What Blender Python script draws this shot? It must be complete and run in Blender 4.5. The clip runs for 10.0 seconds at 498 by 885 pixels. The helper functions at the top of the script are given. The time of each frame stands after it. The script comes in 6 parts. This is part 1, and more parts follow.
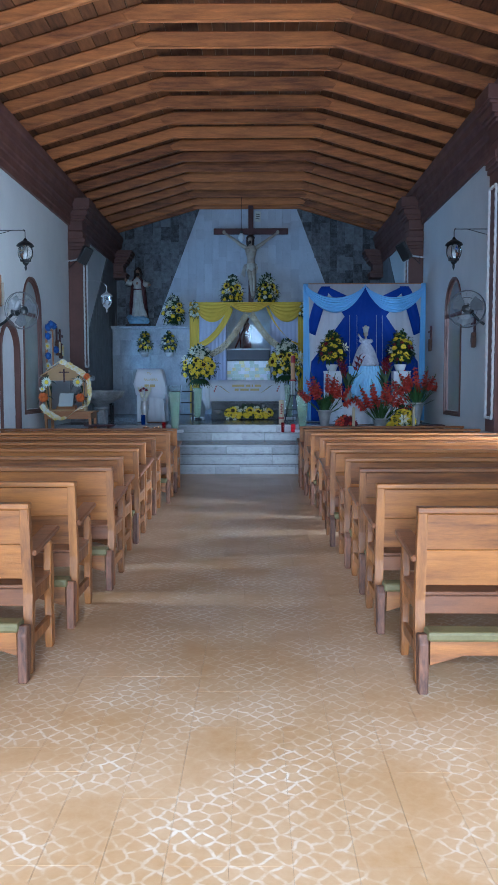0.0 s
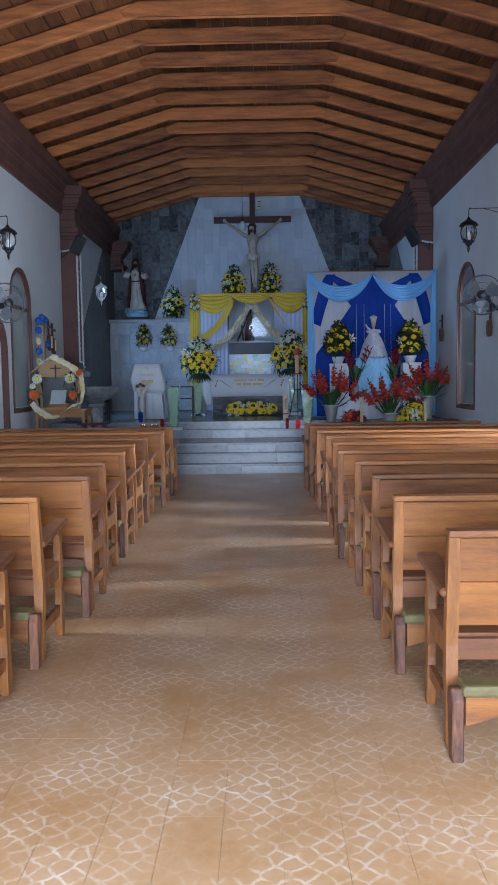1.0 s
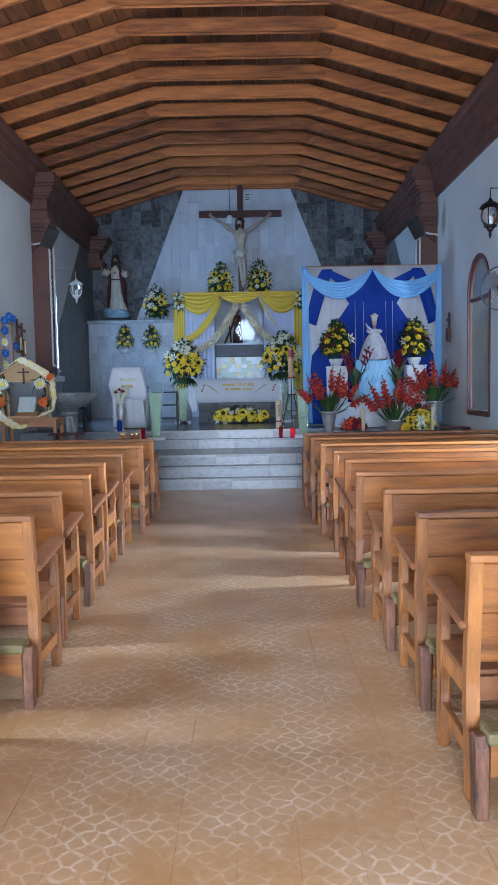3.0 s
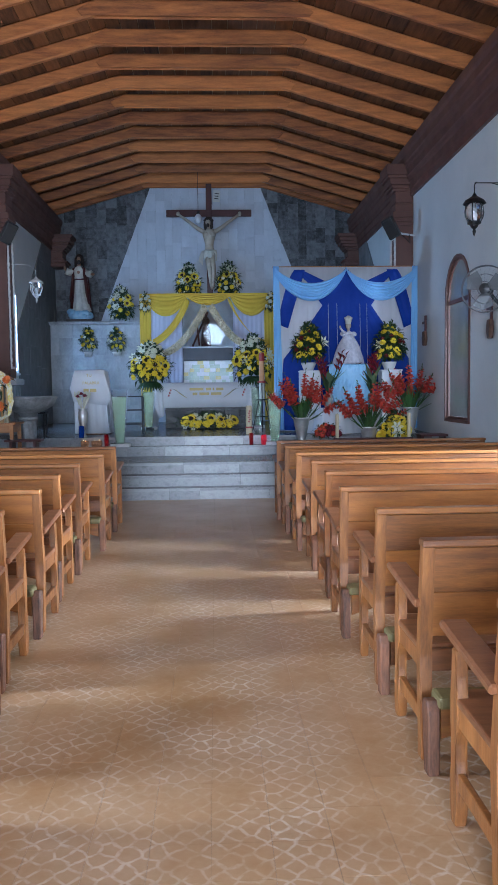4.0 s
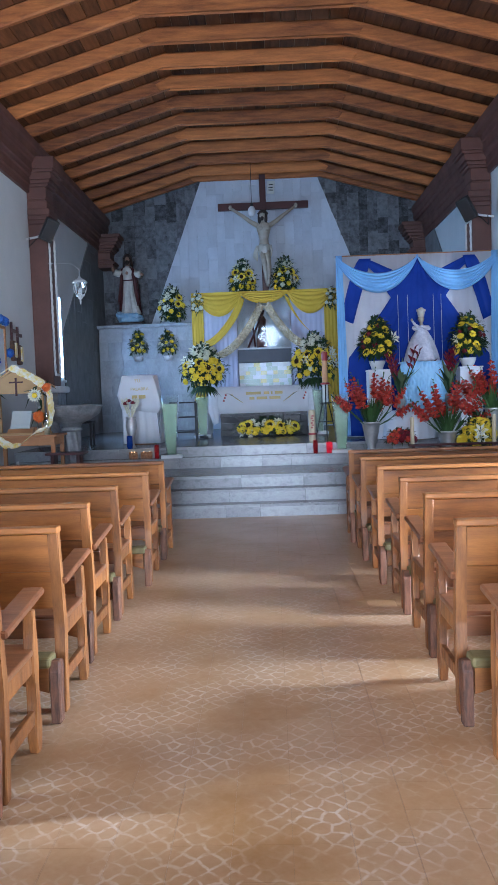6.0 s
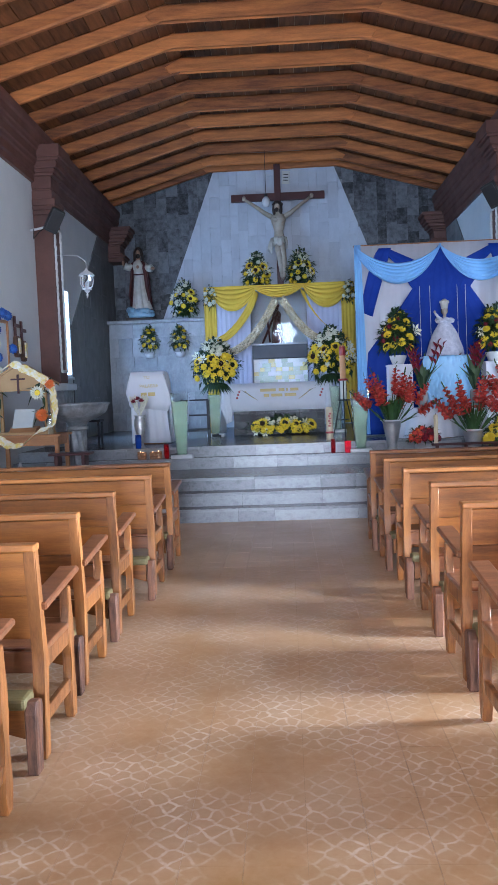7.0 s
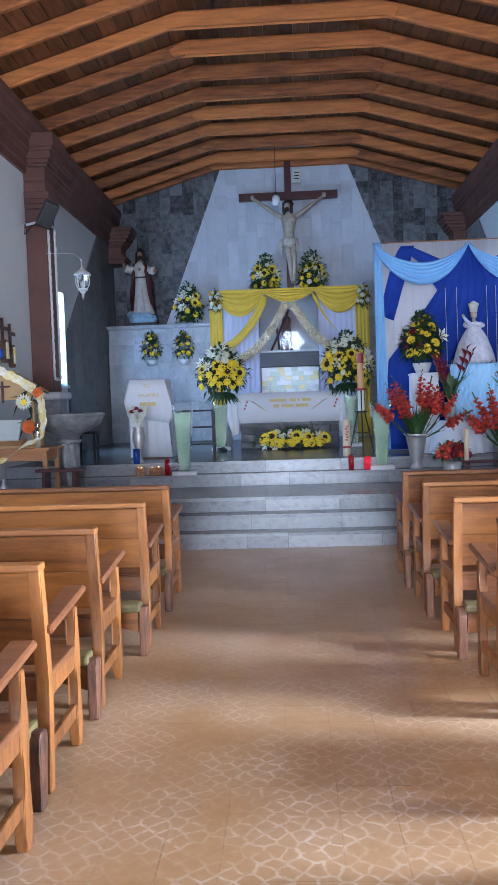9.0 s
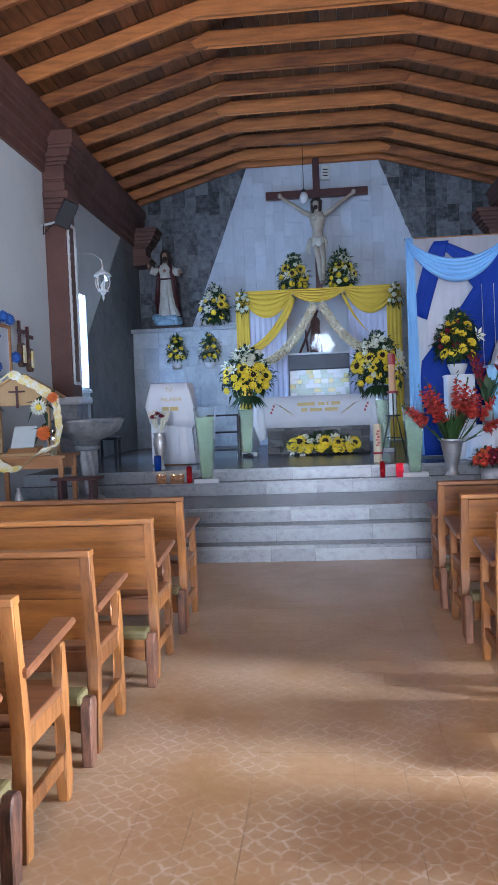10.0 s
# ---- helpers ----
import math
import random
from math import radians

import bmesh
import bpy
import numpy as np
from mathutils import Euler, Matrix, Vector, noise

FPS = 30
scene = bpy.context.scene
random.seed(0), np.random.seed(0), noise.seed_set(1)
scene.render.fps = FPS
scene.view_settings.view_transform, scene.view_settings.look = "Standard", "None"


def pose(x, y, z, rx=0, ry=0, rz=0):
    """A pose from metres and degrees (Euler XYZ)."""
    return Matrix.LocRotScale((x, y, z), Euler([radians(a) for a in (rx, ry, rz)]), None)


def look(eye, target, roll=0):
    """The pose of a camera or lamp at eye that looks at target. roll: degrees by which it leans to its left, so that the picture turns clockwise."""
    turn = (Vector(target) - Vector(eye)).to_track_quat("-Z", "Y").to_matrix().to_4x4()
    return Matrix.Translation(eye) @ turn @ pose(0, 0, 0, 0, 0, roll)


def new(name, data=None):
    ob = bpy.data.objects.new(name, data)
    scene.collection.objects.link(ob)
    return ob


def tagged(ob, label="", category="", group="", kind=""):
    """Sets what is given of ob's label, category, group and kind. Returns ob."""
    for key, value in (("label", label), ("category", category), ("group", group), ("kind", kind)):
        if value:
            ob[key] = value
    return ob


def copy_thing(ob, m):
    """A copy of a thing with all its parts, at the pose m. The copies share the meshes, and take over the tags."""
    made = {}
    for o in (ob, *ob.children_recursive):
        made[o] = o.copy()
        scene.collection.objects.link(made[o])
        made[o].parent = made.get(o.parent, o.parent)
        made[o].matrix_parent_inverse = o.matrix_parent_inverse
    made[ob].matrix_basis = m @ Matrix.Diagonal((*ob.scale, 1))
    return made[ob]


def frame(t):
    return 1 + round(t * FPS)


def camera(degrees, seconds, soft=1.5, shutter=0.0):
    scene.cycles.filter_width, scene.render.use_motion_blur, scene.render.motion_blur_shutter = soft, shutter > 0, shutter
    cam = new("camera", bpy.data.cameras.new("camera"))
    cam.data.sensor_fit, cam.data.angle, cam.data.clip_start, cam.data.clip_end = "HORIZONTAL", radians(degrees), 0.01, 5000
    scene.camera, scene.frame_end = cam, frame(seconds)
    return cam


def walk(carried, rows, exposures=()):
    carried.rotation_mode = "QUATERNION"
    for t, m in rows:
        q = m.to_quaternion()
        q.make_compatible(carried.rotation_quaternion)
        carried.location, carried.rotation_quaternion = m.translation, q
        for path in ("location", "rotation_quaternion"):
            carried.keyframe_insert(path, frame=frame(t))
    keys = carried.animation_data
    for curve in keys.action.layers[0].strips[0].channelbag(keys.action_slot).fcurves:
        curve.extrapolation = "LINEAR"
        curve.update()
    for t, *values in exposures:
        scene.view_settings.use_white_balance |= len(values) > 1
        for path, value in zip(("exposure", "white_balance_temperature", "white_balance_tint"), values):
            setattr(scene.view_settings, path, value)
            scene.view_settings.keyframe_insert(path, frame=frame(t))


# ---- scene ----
# camera and its walk
cam = camera(35.1, 10.0, soft=1.15)
PATH = [
    (0, (0.038, 0.073, 1.498), (0.019, 2.068, 1.355), -0.1),
    (0.5, (0.08, 0.444, 1.473), (0.064, 2.437, 1.316), -0.5),
    (1, (0.103, 0.83, 1.504), (0.067, 2.823, 1.346), -0.8),
    (1.5, (0.011, 1.206, 1.503), (-0.028, 3.199, 1.342), -0.7),
    (2, (-0.004, 1.53, 1.488), (-0.047, 3.523, 1.326), -0.8),
    (2.5, (0.032, 1.872, 1.514), (-0.039, 3.865, 1.36), -1.2),
    (3.8, (-0.029, 2.598, 1.489), (0.115, 4.588, 1.35), -0.6),
    (4, (-0.014, 2.742, 1.5), (0.069, 4.735, 1.364), -0.7),
    (4.5, (-0.024, 3.031, 1.498), (0.012, 5.027, 1.369), -0.6),
    (5, (-0.105, 3.345, 1.505), (-0.082, 5.341, 1.382), -0.6),
    (5.5, (-0.11, 3.629, 1.479), (-0.119, 5.625, 1.353), -1.3),
    (6, (-0.075, 3.939, 1.494), (-0.134, 5.934, 1.371), -2.0),
    (6.2, (-0.05, 4.027, 1.488), (-0.132, 6.022, 1.367), -2.2),
    (7.3, (-0.092, 4.657, 1.476), (-0.192, 6.65, 1.348), -2.2),
    (7.5, (-0.115, 4.74, 1.483), (-0.195, 6.735, 1.361), -1.6),
    (8, (-0.087, 5.005, 1.486), (-0.187, 6.999, 1.376), -1.8),
    (8.5, (-0.16, 5.275, 1.482), (-0.274, 7.269, 1.377), -1.9),
    (9, (-0.181, 5.509, 1.482), (-0.29, 7.503, 1.381), -1.9),
    (9.5, (-0.119, 5.784, 1.493), (-0.305, 7.773, 1.398), -2.0),
    (10, (-0.126, 5.969, 1.487), (-0.316, 7.958, 1.398), -2.2),
]
EXPO = [(0.0, 0.58, 4620, 4), (1.0, 0.50, 5080, 10), (2.0, 0.90, 5350, 12), (2.7, 1.15, 5200, 9), (3.9, 1.06, 5180, 9), (4.5, 1.30, 5200, 10), (5.5, 1.26, 5180, 10), (6.2, 1.29, 5150, 12), (7.4, 1.47, 5350, 14), (10.0, 1.46, 5350, 14)]
walk(cam, [(t, look(eye, target, roll)) for t, eye, target, roll in PATH], EXPO)

# plan, metres
XL, XR = -3.9, 3.52            # inner faces of the side walls
YF, YB = -2.0, 22.46           # front wall, rear wall
XC = -0.19                     # middle of the nave
STEPS = [(13.45, 0.15), (13.72, 0.30), (14.02, 0.45), (15.25, 0.60), (15.48, 0.74)]
STAGE = 0.74
PLATE = 4.85                   # underside of the wall beam
SLOPE, KNEE, ZTIE = 0.29, 1.32, 6.42

# world, sun, large lights
world = bpy.data.worlds.new("world")
scene.world = world
world.use_nodes = True
wn = world.node_tree
sky = wn.nodes.new("ShaderNodeTexSky")
sky.sky_type, sky.sun_disc = "NISHITA", False
sky.sun_elevation, sky.sun_rotation = radians(28), radians(180)
wn.nodes["Background"].inputs["Strength"].default_value = 0.10
wn.links.new(sky.outputs[0], wn.nodes["Background"].inputs["Color"])
sun = new("sun", bpy.data.lights.new("sun", "SUN"))
sun.data.energy, sun.data.angle, sun.data.color = 3.8, radians(9), (1.0, 0.97, 0.92)
sun.matrix_world = look((-0.6, -10, 5.0), (0, 0, 0))


def window_light(name, eye, target, w, h, watts, colour):
    """Area lamp in or outside an opening of the building: sky light, and one fill."""
    lamp = new(name, bpy.data.lights.new(name, "AREA"))
    lamp.data.shape, lamp.data.size, lamp.data.size_y, lamp.data.energy, lamp.data.color = "RECTANGLE", w, h, watts, colour
    lamp.matrix_world = look(eye, target)
    return lamp


DAY, COOL = (0.88, 0.94, 1.0), (0.46, 0.70, 1.0)
window_light("door_daylight", (XC, YF - 0.25, 1.5), (XC, 6, 2.4), 2.7, 2.9, 460, DAY)
window_light("right_daylight", (XR + 2.4, 8.5, 2.3), (0, 8.5, 0.5), 1.3, 1.2, 400, DAY)
# added fill lamp, low outside the doorway, brightening the left ceiling and wall
window_light("right_ceiling_fill", (XR + 1.3, 8.5, 0.5), (XL, 10.0, 4.2), 1.9, 0.8, 330, (1.0, 0.97, 0.92))
window_light("left_daylight", (XL - 2.4, 6.0, 2.3), (0, 7.0, 0.8), 1.0, 1.8, 240, DAY)
window_light("chancel_left_daylight", (XL - 0.25, 18.05, 2.65), (0.5, 21.0, 3.2), 0.85, 1.5, 84, COOL)
window_light("arched_left_daylight", (XL - 0.104, 13.98, 2.2), (0.3, 17.5, 2.4), 0.80, 1.9, 3, COOL)
window_light("arched_right_daylight", (XR + 0.104, 14.15, 2.2), (XL, 13.8, 2.9), 0.80, 1.9, 9, DAY)


# ---- materials ----
def material(name, a, b=None, rough=0.6, metal=0.0, scale=4.0, stretch=(1, 1, 1), fine=60.0, bump=0.15, island=0.0, where="Position",
             spread=0.6, coat=0.0, sheen=0.0, transmission=0.0, emit=0.0, per_object=0.0):
    """A surface mottled between colours a and b at two scales, with relief."""
    m = bpy.data.materials.new(name)
    m.use_nodes = True
    nt = m.node_tree
    bsdf = nt.nodes["Principled BSDF"]
    b = b or tuple(c * 0.7 for c in a)

    def node(kind, **values):
        n = nt.nodes.new(kind)
        for key, value in values.items():
            n.inputs[key].default_value = value
        return n
    if where == "Position":
        place = nt.nodes.new("ShaderNodeNewGeometry").outputs["Position"]
    else:
        place = nt.nodes.new("ShaderNodeTexCoord").outputs["Object"]
    shift = node("ShaderNodeVectorMath")
    shift.operation = "ADD"
    nt.links.new(place, shift.inputs[0])
    info = nt.nodes.new("ShaderNodeObjectInfo")
    if where != "Position" or per_object:
        big = node("ShaderNodeMath")
        big.operation = "MULTIPLY"
        big.inputs[1].default_value = 37.0
        nt.links.new(info.outputs["Random"], big.inputs[0])
        nt.links.new(big.outputs[0], shift.inputs[1])
    mapping = node("ShaderNodeMapping", Scale=stretch)
    nt.links.new(shift.outputs[0], mapping.inputs["Vector"])
    coarse = node("ShaderNodeTexNoise", Scale=scale, Detail=6.0, Roughness=0.62)
    grain = node("ShaderNodeTexNoise", Scale=fine, Detail=4.0, Roughness=0.7)
    for n in (coarse, grain):
        nt.links.new(mapping.outputs[0], n.inputs["Vector"])
    add = node("ShaderNodeMath")
    add.operation = "MULTIPLY_ADD"
    add.inputs[1].default_value = 0.35
    nt.links.new(grain.outputs["Fac"], add.inputs[0])
    nt.links.new(coarse.outputs["Fac"], add.inputs[2])
    total = add.outputs[0]
    if island or per_object:
        geo = nt.nodes.new("ShaderNodeNewGeometry")
        vary = node("ShaderNodeMath")
        vary.operation = "MULTIPLY_ADD"
        vary.inputs[1].default_value = island or per_object
        nt.links.new(geo.outputs["Random Per Island"] if island else info.outputs["Random"], vary.inputs[0])
        nt.links.new(total, vary.inputs[2])
        total = vary.outputs[0]
    ramp = nt.nodes.new("ShaderNodeMapRange")
    mid = 0.675 + (island or per_object) * 0.5
    ramp.inputs["From Min"].default_value, ramp.inputs["From Max"].default_value = mid - spread * 0.5, mid + spread * 0.5
    nt.links.new(total, ramp.inputs["Value"])
    mix = nt.nodes.new("ShaderNodeMix")
    mix.data_type = "RGBA"
    mix.inputs["A"].default_value, mix.inputs["B"].default_value = (*b, 1), (*a, 1)
    nt.links.new(ramp.outputs[0], mix.inputs["Factor"])
    nt.links.new(mix.outputs["Result"], bsdf.inputs["Base Color"])
    wear = nt.nodes.new("ShaderNodeMapRange")
    wear.inputs["To Min"].default_value, wear.inputs["To Max"].default_value = min(1, rough * 1.2), rough * 0.8
    nt.links.new(coarse.outputs["Fac"], wear.inputs["Value"])
    nt.links.new(wear.outputs[0], bsdf.inputs["Roughness"])
    bsdf.inputs["Metallic"].default_value = metal
    bsdf.inputs["Coat Weight"].default_value = coat
    bsdf.inputs["Sheen Weight"].default_value = sheen
    bsdf.inputs["Transmission Weight"].default_value = transmission
    if emit:
        nt.links.new(mix.outputs["Result"], bsdf.inputs["Emission Color"])
        bsdf.inputs["Emission Strength"].default_value = emit
    if bump:
        rel = node("ShaderNodeBump", Strength=bump, Distance=0.01)
        nt.links.new(add.outputs[0], rel.inputs["Height"])
        nt.links.new(rel.outputs[0], bsdf.inputs["Normal"])
    return m


def glass(name, tint, rough=0.0):
    m = bpy.data.materials.new(name)
    m.use_nodes = True
    s = m.node_tree.nodes["Principled BSDF"].inputs
    s["Base Color"].default_value, s["Roughness"].default_value, s["Transmission Weight"].default_value, s["IOR"].default_value = (*tint, 1), rough, 1.0, 1.45
    return m


def floor_tile_material():
    """Ochre cement tile with a worn net of pale lines round pebble shapes."""
    m = material("cement_tile", (0.56, 0.372, 0.216), (0.41, 0.222, 0.082), rough=0.32, scale=1.3, fine=20, bump=0.12, spread=0.42)
    nt = m.node_tree
    bsdf = nt.nodes["Principled BSDF"]
    base = bsdf.inputs["Base Color"].links[0].from_socket
    pos = nt.nodes.new("ShaderNodeNewGeometry").outputs["Position"]
    mp = nt.nodes.new("ShaderNodeMapping")
    mp.inputs["Scale"].default_value = (0.92, 0.92, 0.0)
    mp.inputs["Rotation"].default_value = (0, 0, radians(45))
    nt.links.new(pos, mp.inputs["Vector"])
    warp = nt.nodes.new("ShaderNodeTexNoise")
    warp.inputs["Scale"].default_value = 16
    nt.links.new(mp.outputs[0], warp.inputs["Vector"])
    push = nt.nodes.new("ShaderNodeVectorMath")
    push.operation = "MULTIPLY_ADD"
    push.inputs[1].default_value = (0.032, 0.032, 0)
    nt.links.new(warp.outputs["Color"], push.inputs[0])
    nt.links.new(mp.outputs[0], push.inputs[2])
    cells = nt.nodes.new("ShaderNodeTexVoronoi")
    cells.voronoi_dimensions, cells.feature = "2D", "DISTANCE_TO_EDGE"
    cells.inputs["Scale"].default_value, cells.inputs["Randomness"].default_value = 17.0, 0.5
    nt.links.new(push.outputs[0], cells.inputs["Vector"])
    line = nt.nodes.new("ShaderNodeMapRange")
    line.interpolation_type = "SMOOTHSTEP"
    line.inputs["From Min"].default_value, line.inputs["From Max"].default_value = 0.03, 0.145
    line.inputs["To Min"].default_value, line.inputs["To Max"].default_value = 1.0, 0.0
    nt.links.new(cells.outputs["Distance"], line.inputs["Value"])
    patch = nt.nodes.new("ShaderNodeTexNoise")
    patch.inputs["Scale"].default_value, patch.inputs["Detail"].default_value = 2.6, 5.0
    nt.links.new(pos, patch.inputs["Vector"])
    left = nt.nodes.new("ShaderNodeMapRange")
    left.inputs["From Min"].default_value, left.inputs["From Max"].default_value = 0.38, 0.72
    left.inputs["To Min"].default_value, left.inputs["To Max"].default_value = 0.03, 0.78
    nt.links.new(patch.outputs["Fac"], left.inputs["Value"])
    amount = nt.nodes.new("ShaderNodeMath")
    amount.operation = "MULTIPLY"
    speck = nt.nodes.new("ShaderNodeTexNoise")
    speck.inputs["Scale"].default_value, speck.inputs["Detail"].default_value = 22.0, 5.0
    nt.links.new(pos, speck.inputs["Vector"])
    broken = nt.nodes.new("ShaderNodeMapRange")
    broken.inputs["From Min"].default_value, broken.inputs["From Max"].default_value = 0.32, 0.56
    nt.links.new(speck.outputs["Fac"], broken.inputs["Value"])
    worn = nt.nodes.new("ShaderNodeMath")
    worn.operation = "MULTIPLY"
    nt.links.new(line.outputs[0], worn.inputs[0])
    nt.links.new(broken.outputs[0], worn.inputs[1])
    apart = nt.nodes.new("ShaderNodeSeparateXYZ")
    nt.links.new(pos, apart.inputs[0])
    # fainter lines from y 7.5 on: the far floor's different light put into colour
    far_fade = nt.nodes.new("ShaderNodeMapRange")
    far_fade.inputs["From Min"].default_value, far_fade.inputs["From Max"].default_value = 7.5, 11.0
    far_fade.inputs["To Min"].default_value, far_fade.inputs["To Max"].default_value = 1.0, 0.2
    nt.links.new(apart.outputs["Y"], far_fade.inputs["Value"])
    faded = nt.nodes.new("ShaderNodeMath")
    faded.operation = "MULTIPLY"
    nt.links.new(worn.outputs[0], faded.inputs[0])
    nt.links.new(far_fade.outputs[0], faded.inputs[1])
    nt.links.new(faded.outputs[0], amount.inputs[0])
    nt.links.new(left.outputs[0], amount.inputs[1])
    mix = nt.nodes.new("ShaderNodeMix")
    mix.data_type = "RGBA"
    mix.inputs["B"].default_value = (0.80, 0.72, 0.60, 1)
    nt.links.new(amount.outputs[0], mix.inputs["Factor"])
    nt.links.new(base, mix.inputs["A"])
    nt.links.new(mix.outputs["Result"], bsdf.inputs["Base Color"])
    return m


M_TILE = floor_tile_material()
M_GROUT = material("grout", (0.46, 0.31, 0.18), rough=0.9, fine=90)
M_PLASTER = material("painted_plaster", (0.72, 0.73, 0.72), (0.58, 0.60, 0.60), rough=0.75, scale=0.9, fine=45, bump=0.1)
M_BROWN = material("brown_paint", (0.155, 0.066, 0.046), (0.088, 0.037, 0.027), rough=0.5, scale=3, fine=50, bump=0.12)
M_PEW = material("varnished_pine", (0.44, 0.168, 0.032), (0.125, 0.042, 0.010), rough=0.45, scale=3.0, stretch=(0.7, 7, 7), fine=34, bump=0.28, where="Object", spread=0.55, coat=0.03, per_object=0.28)
M_PEWV = material("varnished_pine_upright", (0.45, 0.178, 0.040), (0.12, 0.043, 0.013), rough=0.46, scale=3.4, stretch=(6, 6, 0.8), fine=26, bump=0.22, where="Object", spread=0.58, coat=0.03, per_object=0.28)
M_SEAT = material("worn_pine_seat", (0.30, 0.12, 0.045), (0.12, 0.045, 0.02), rough=0.34, scale=2.0, stretch=(1, 9, 9), fine=26, where="Object", coat=0.2)
M_PAD = material("olive_vinyl", (0.215, 0.172, 0.060), (0.11, 0.086, 0.032), rough=0.55, scale=6, fine=80, where="Object")
M_KNEEL = material("weathered_kneeler_wood", (0.27, 0.112, 0.052), (0.05, 0.022, 0.013), rough=0.6, scale=7, stretch=(5, 5, 1), fine=22, bump=0.4, where="Object", per_object=0.25, spread=0.5)
M_RAFTER = material("stained_rafter", (0.63, 0.226, 0.058), (0.15, 0.047, 0.015), rough=0.5, scale=2.8, stretch=(0.6, 6, 5), fine=34, bump=0.4, per_object=0.35, spread=0.55)
M_BOARD = material("roof_board", (0.29, 0.106, 0.029), (0.03, 0.011, 0.005), rough=0.75, scale=2.0, stretch=(8, 1, 8), fine=22, bump=0.15, island=0.5, spread=0.85)
M_MARBLE = material("white_marble", (0.64, 0.69, 0.76), (0.42, 0.46, 0.53), rough=0.32, scale=2.4, stretch=(1, 1, 0.55), fine=18, bump=0.03, per_object=0.3, spread=0.75)
M_GREYMARBLE = material("grey_marble", (0.45, 0.465, 0.48), (0.14, 0.148, 0.156), rough=0.28, scale=17, stretch=(0.8, 1, 1.0), fine=70, bump=0.05, per_object=0.35, spread=0.7)
M_TREAD = material("dark_tread", (0.16, 0.162, 0.162), (0.085, 0.088, 0.09), rough=0.24, scale=3, fine=20, bump=0.04)
M_SLATE = material("slate", (0.17, 0.18, 0.195), (0.012, 0.014, 0.016), rough=0.45, scale=8, fine=30, bump=0.6, per_object=0.35, spread=0.48)
M_CLADDING = material("grey_white_marble", (0.50, 0.53, 0.555), (0.24, 0.26, 0.28), rough=0.3, scale=5.5, stretch=(1, 1, 0.7), fine=22, bump=0.03, per_object=0.25, spread=0.7)
M_SIDESTONE = material("plain_grey_stone", (0.235, 0.235, 0.23), (0.13, 0.132, 0.132), rough=0.5, scale=3.5, fine=35, bump=0.12, per_object=0.25)
M_MORTAR = material("mortar", (0.36, 0.37, 0.38), rough=0.9)
M_ROUGHSTONE = material("black_rough_stone", (0.04, 0.044, 0.05), (0.008, 0.009, 0.011), rough=0.35, scale=9, fine=40, bump=0.9)
M_CARVED = material("carved_grey_stone", (0.38, 0.385, 0.39), (0.10, 0.105, 0.11), rough=0.4, scale=8, fine=40, bump=0.2, where="Object")
M_WHITECLOTH = material("white_cloth", (0.84, 0.87, 0.92), (0.74, 0.77, 0.83), rough=0.85, scale=3, fine=180, bump=0.08, sheen=0.2)
M_LILAC = material("pale_sheer", (0.62, 0.62, 0.74), (0.52, 0.52, 0.66), rough=0.85, scale=3, fine=180, bump=0.05, sheen=0.2)
M_YELLOW = material("yellow_cloth", (0.80, 0.56, 0.05), (0.66, 0.42, 0.03), rough=0.7, scale=3, fine=180, bump=0.06, sheen=0.2)
M_LIGHTBLUE = material("light_blue_cloth", (0.31, 0.59, 0.93), (0.23, 0.49, 0.86), rough=0.6, scale=3, fine=180, bump=0.05, sheen=0.2)
M_SATIN = material("blue_satin", (0.40, 0.68, 0.94), (0.30, 0.58, 0.88), rough=0.32, scale=3, fine=120, bump=0.05, sheen=0.2)
M_NAVY = material("royal_blue_cloth", (0.0, 0.040, 0.36), (0.0, 0.025, 0.25), rough=0.75, scale=3, fine=180, bump=0.05, sheen=0.0)
M_GREYCLOTH = material("pearl_cloth", (0.66, 0.67, 0.73), (0.55, 0.56, 0.62), rough=0.5, scale=3, fine=180, bump=0.05, sheen=0.2)
M_LACE = material("white_lace", (0.72, 0.72, 0.80), (0.46, 0.47, 0.56), rough=0.7, scale=16, fine=70, bump=0.5, spread=0.4, sheen=0.2)
M_SILVER = material("silver_metal", (0.74, 0.74, 0.73), (0.52, 0.52, 0.52), rough=0.42, metal=0.75, scale=12, fine=60, bump=0.05)
M_BLACK = material("black_metal", (0.02, 0.02, 0.022), (0.01, 0.01, 0.01), rough=0.45, metal=0.4)
M_BLACKPLASTIC = material("black_plastic", (0.022, 0.026, 0.028), (0.012, 0.014, 0.015), rough=0.4)
M_STEEL = material("fan_grey", (0.22, 0.23, 0.24), (0.14, 0.145, 0.15), rough=0.4, metal=0.3)
M_BLADE = material("fan_blade", (0.17, 0.18, 0.19), (0.12, 0.13, 0.14), rough=0.35)
M_WHITEMETAL = material("white_enamel", (0.75, 0.76, 0.76), (0.62, 0.63, 0.64), rough=0.4)
M_LAMPGLASS = glass("lamp_glass", (0.95, 0.95, 0.92), 0.15)
M_CLEAR = glass("clear_glass", (0.96, 0.98, 0.97))
M_PANE = material("grey_window_glass", (0.40, 0.43, 0.41), (0.28, 0.31, 0.29), rough=0.12, scale=1.2, fine=8, bump=0.02)
M_GREENFILL = material("green_water", (0.46, 0.60, 0.40), (0.30, 0.42, 0.26), rough=0.2, scale=5, fine=60, transmission=0.65)
M_SKIN = material("statue_flesh_paint", (0.55, 0.49, 0.39), (0.33, 0.27, 0.20), rough=0.38, scale=9, fine=40, bump=0.08)
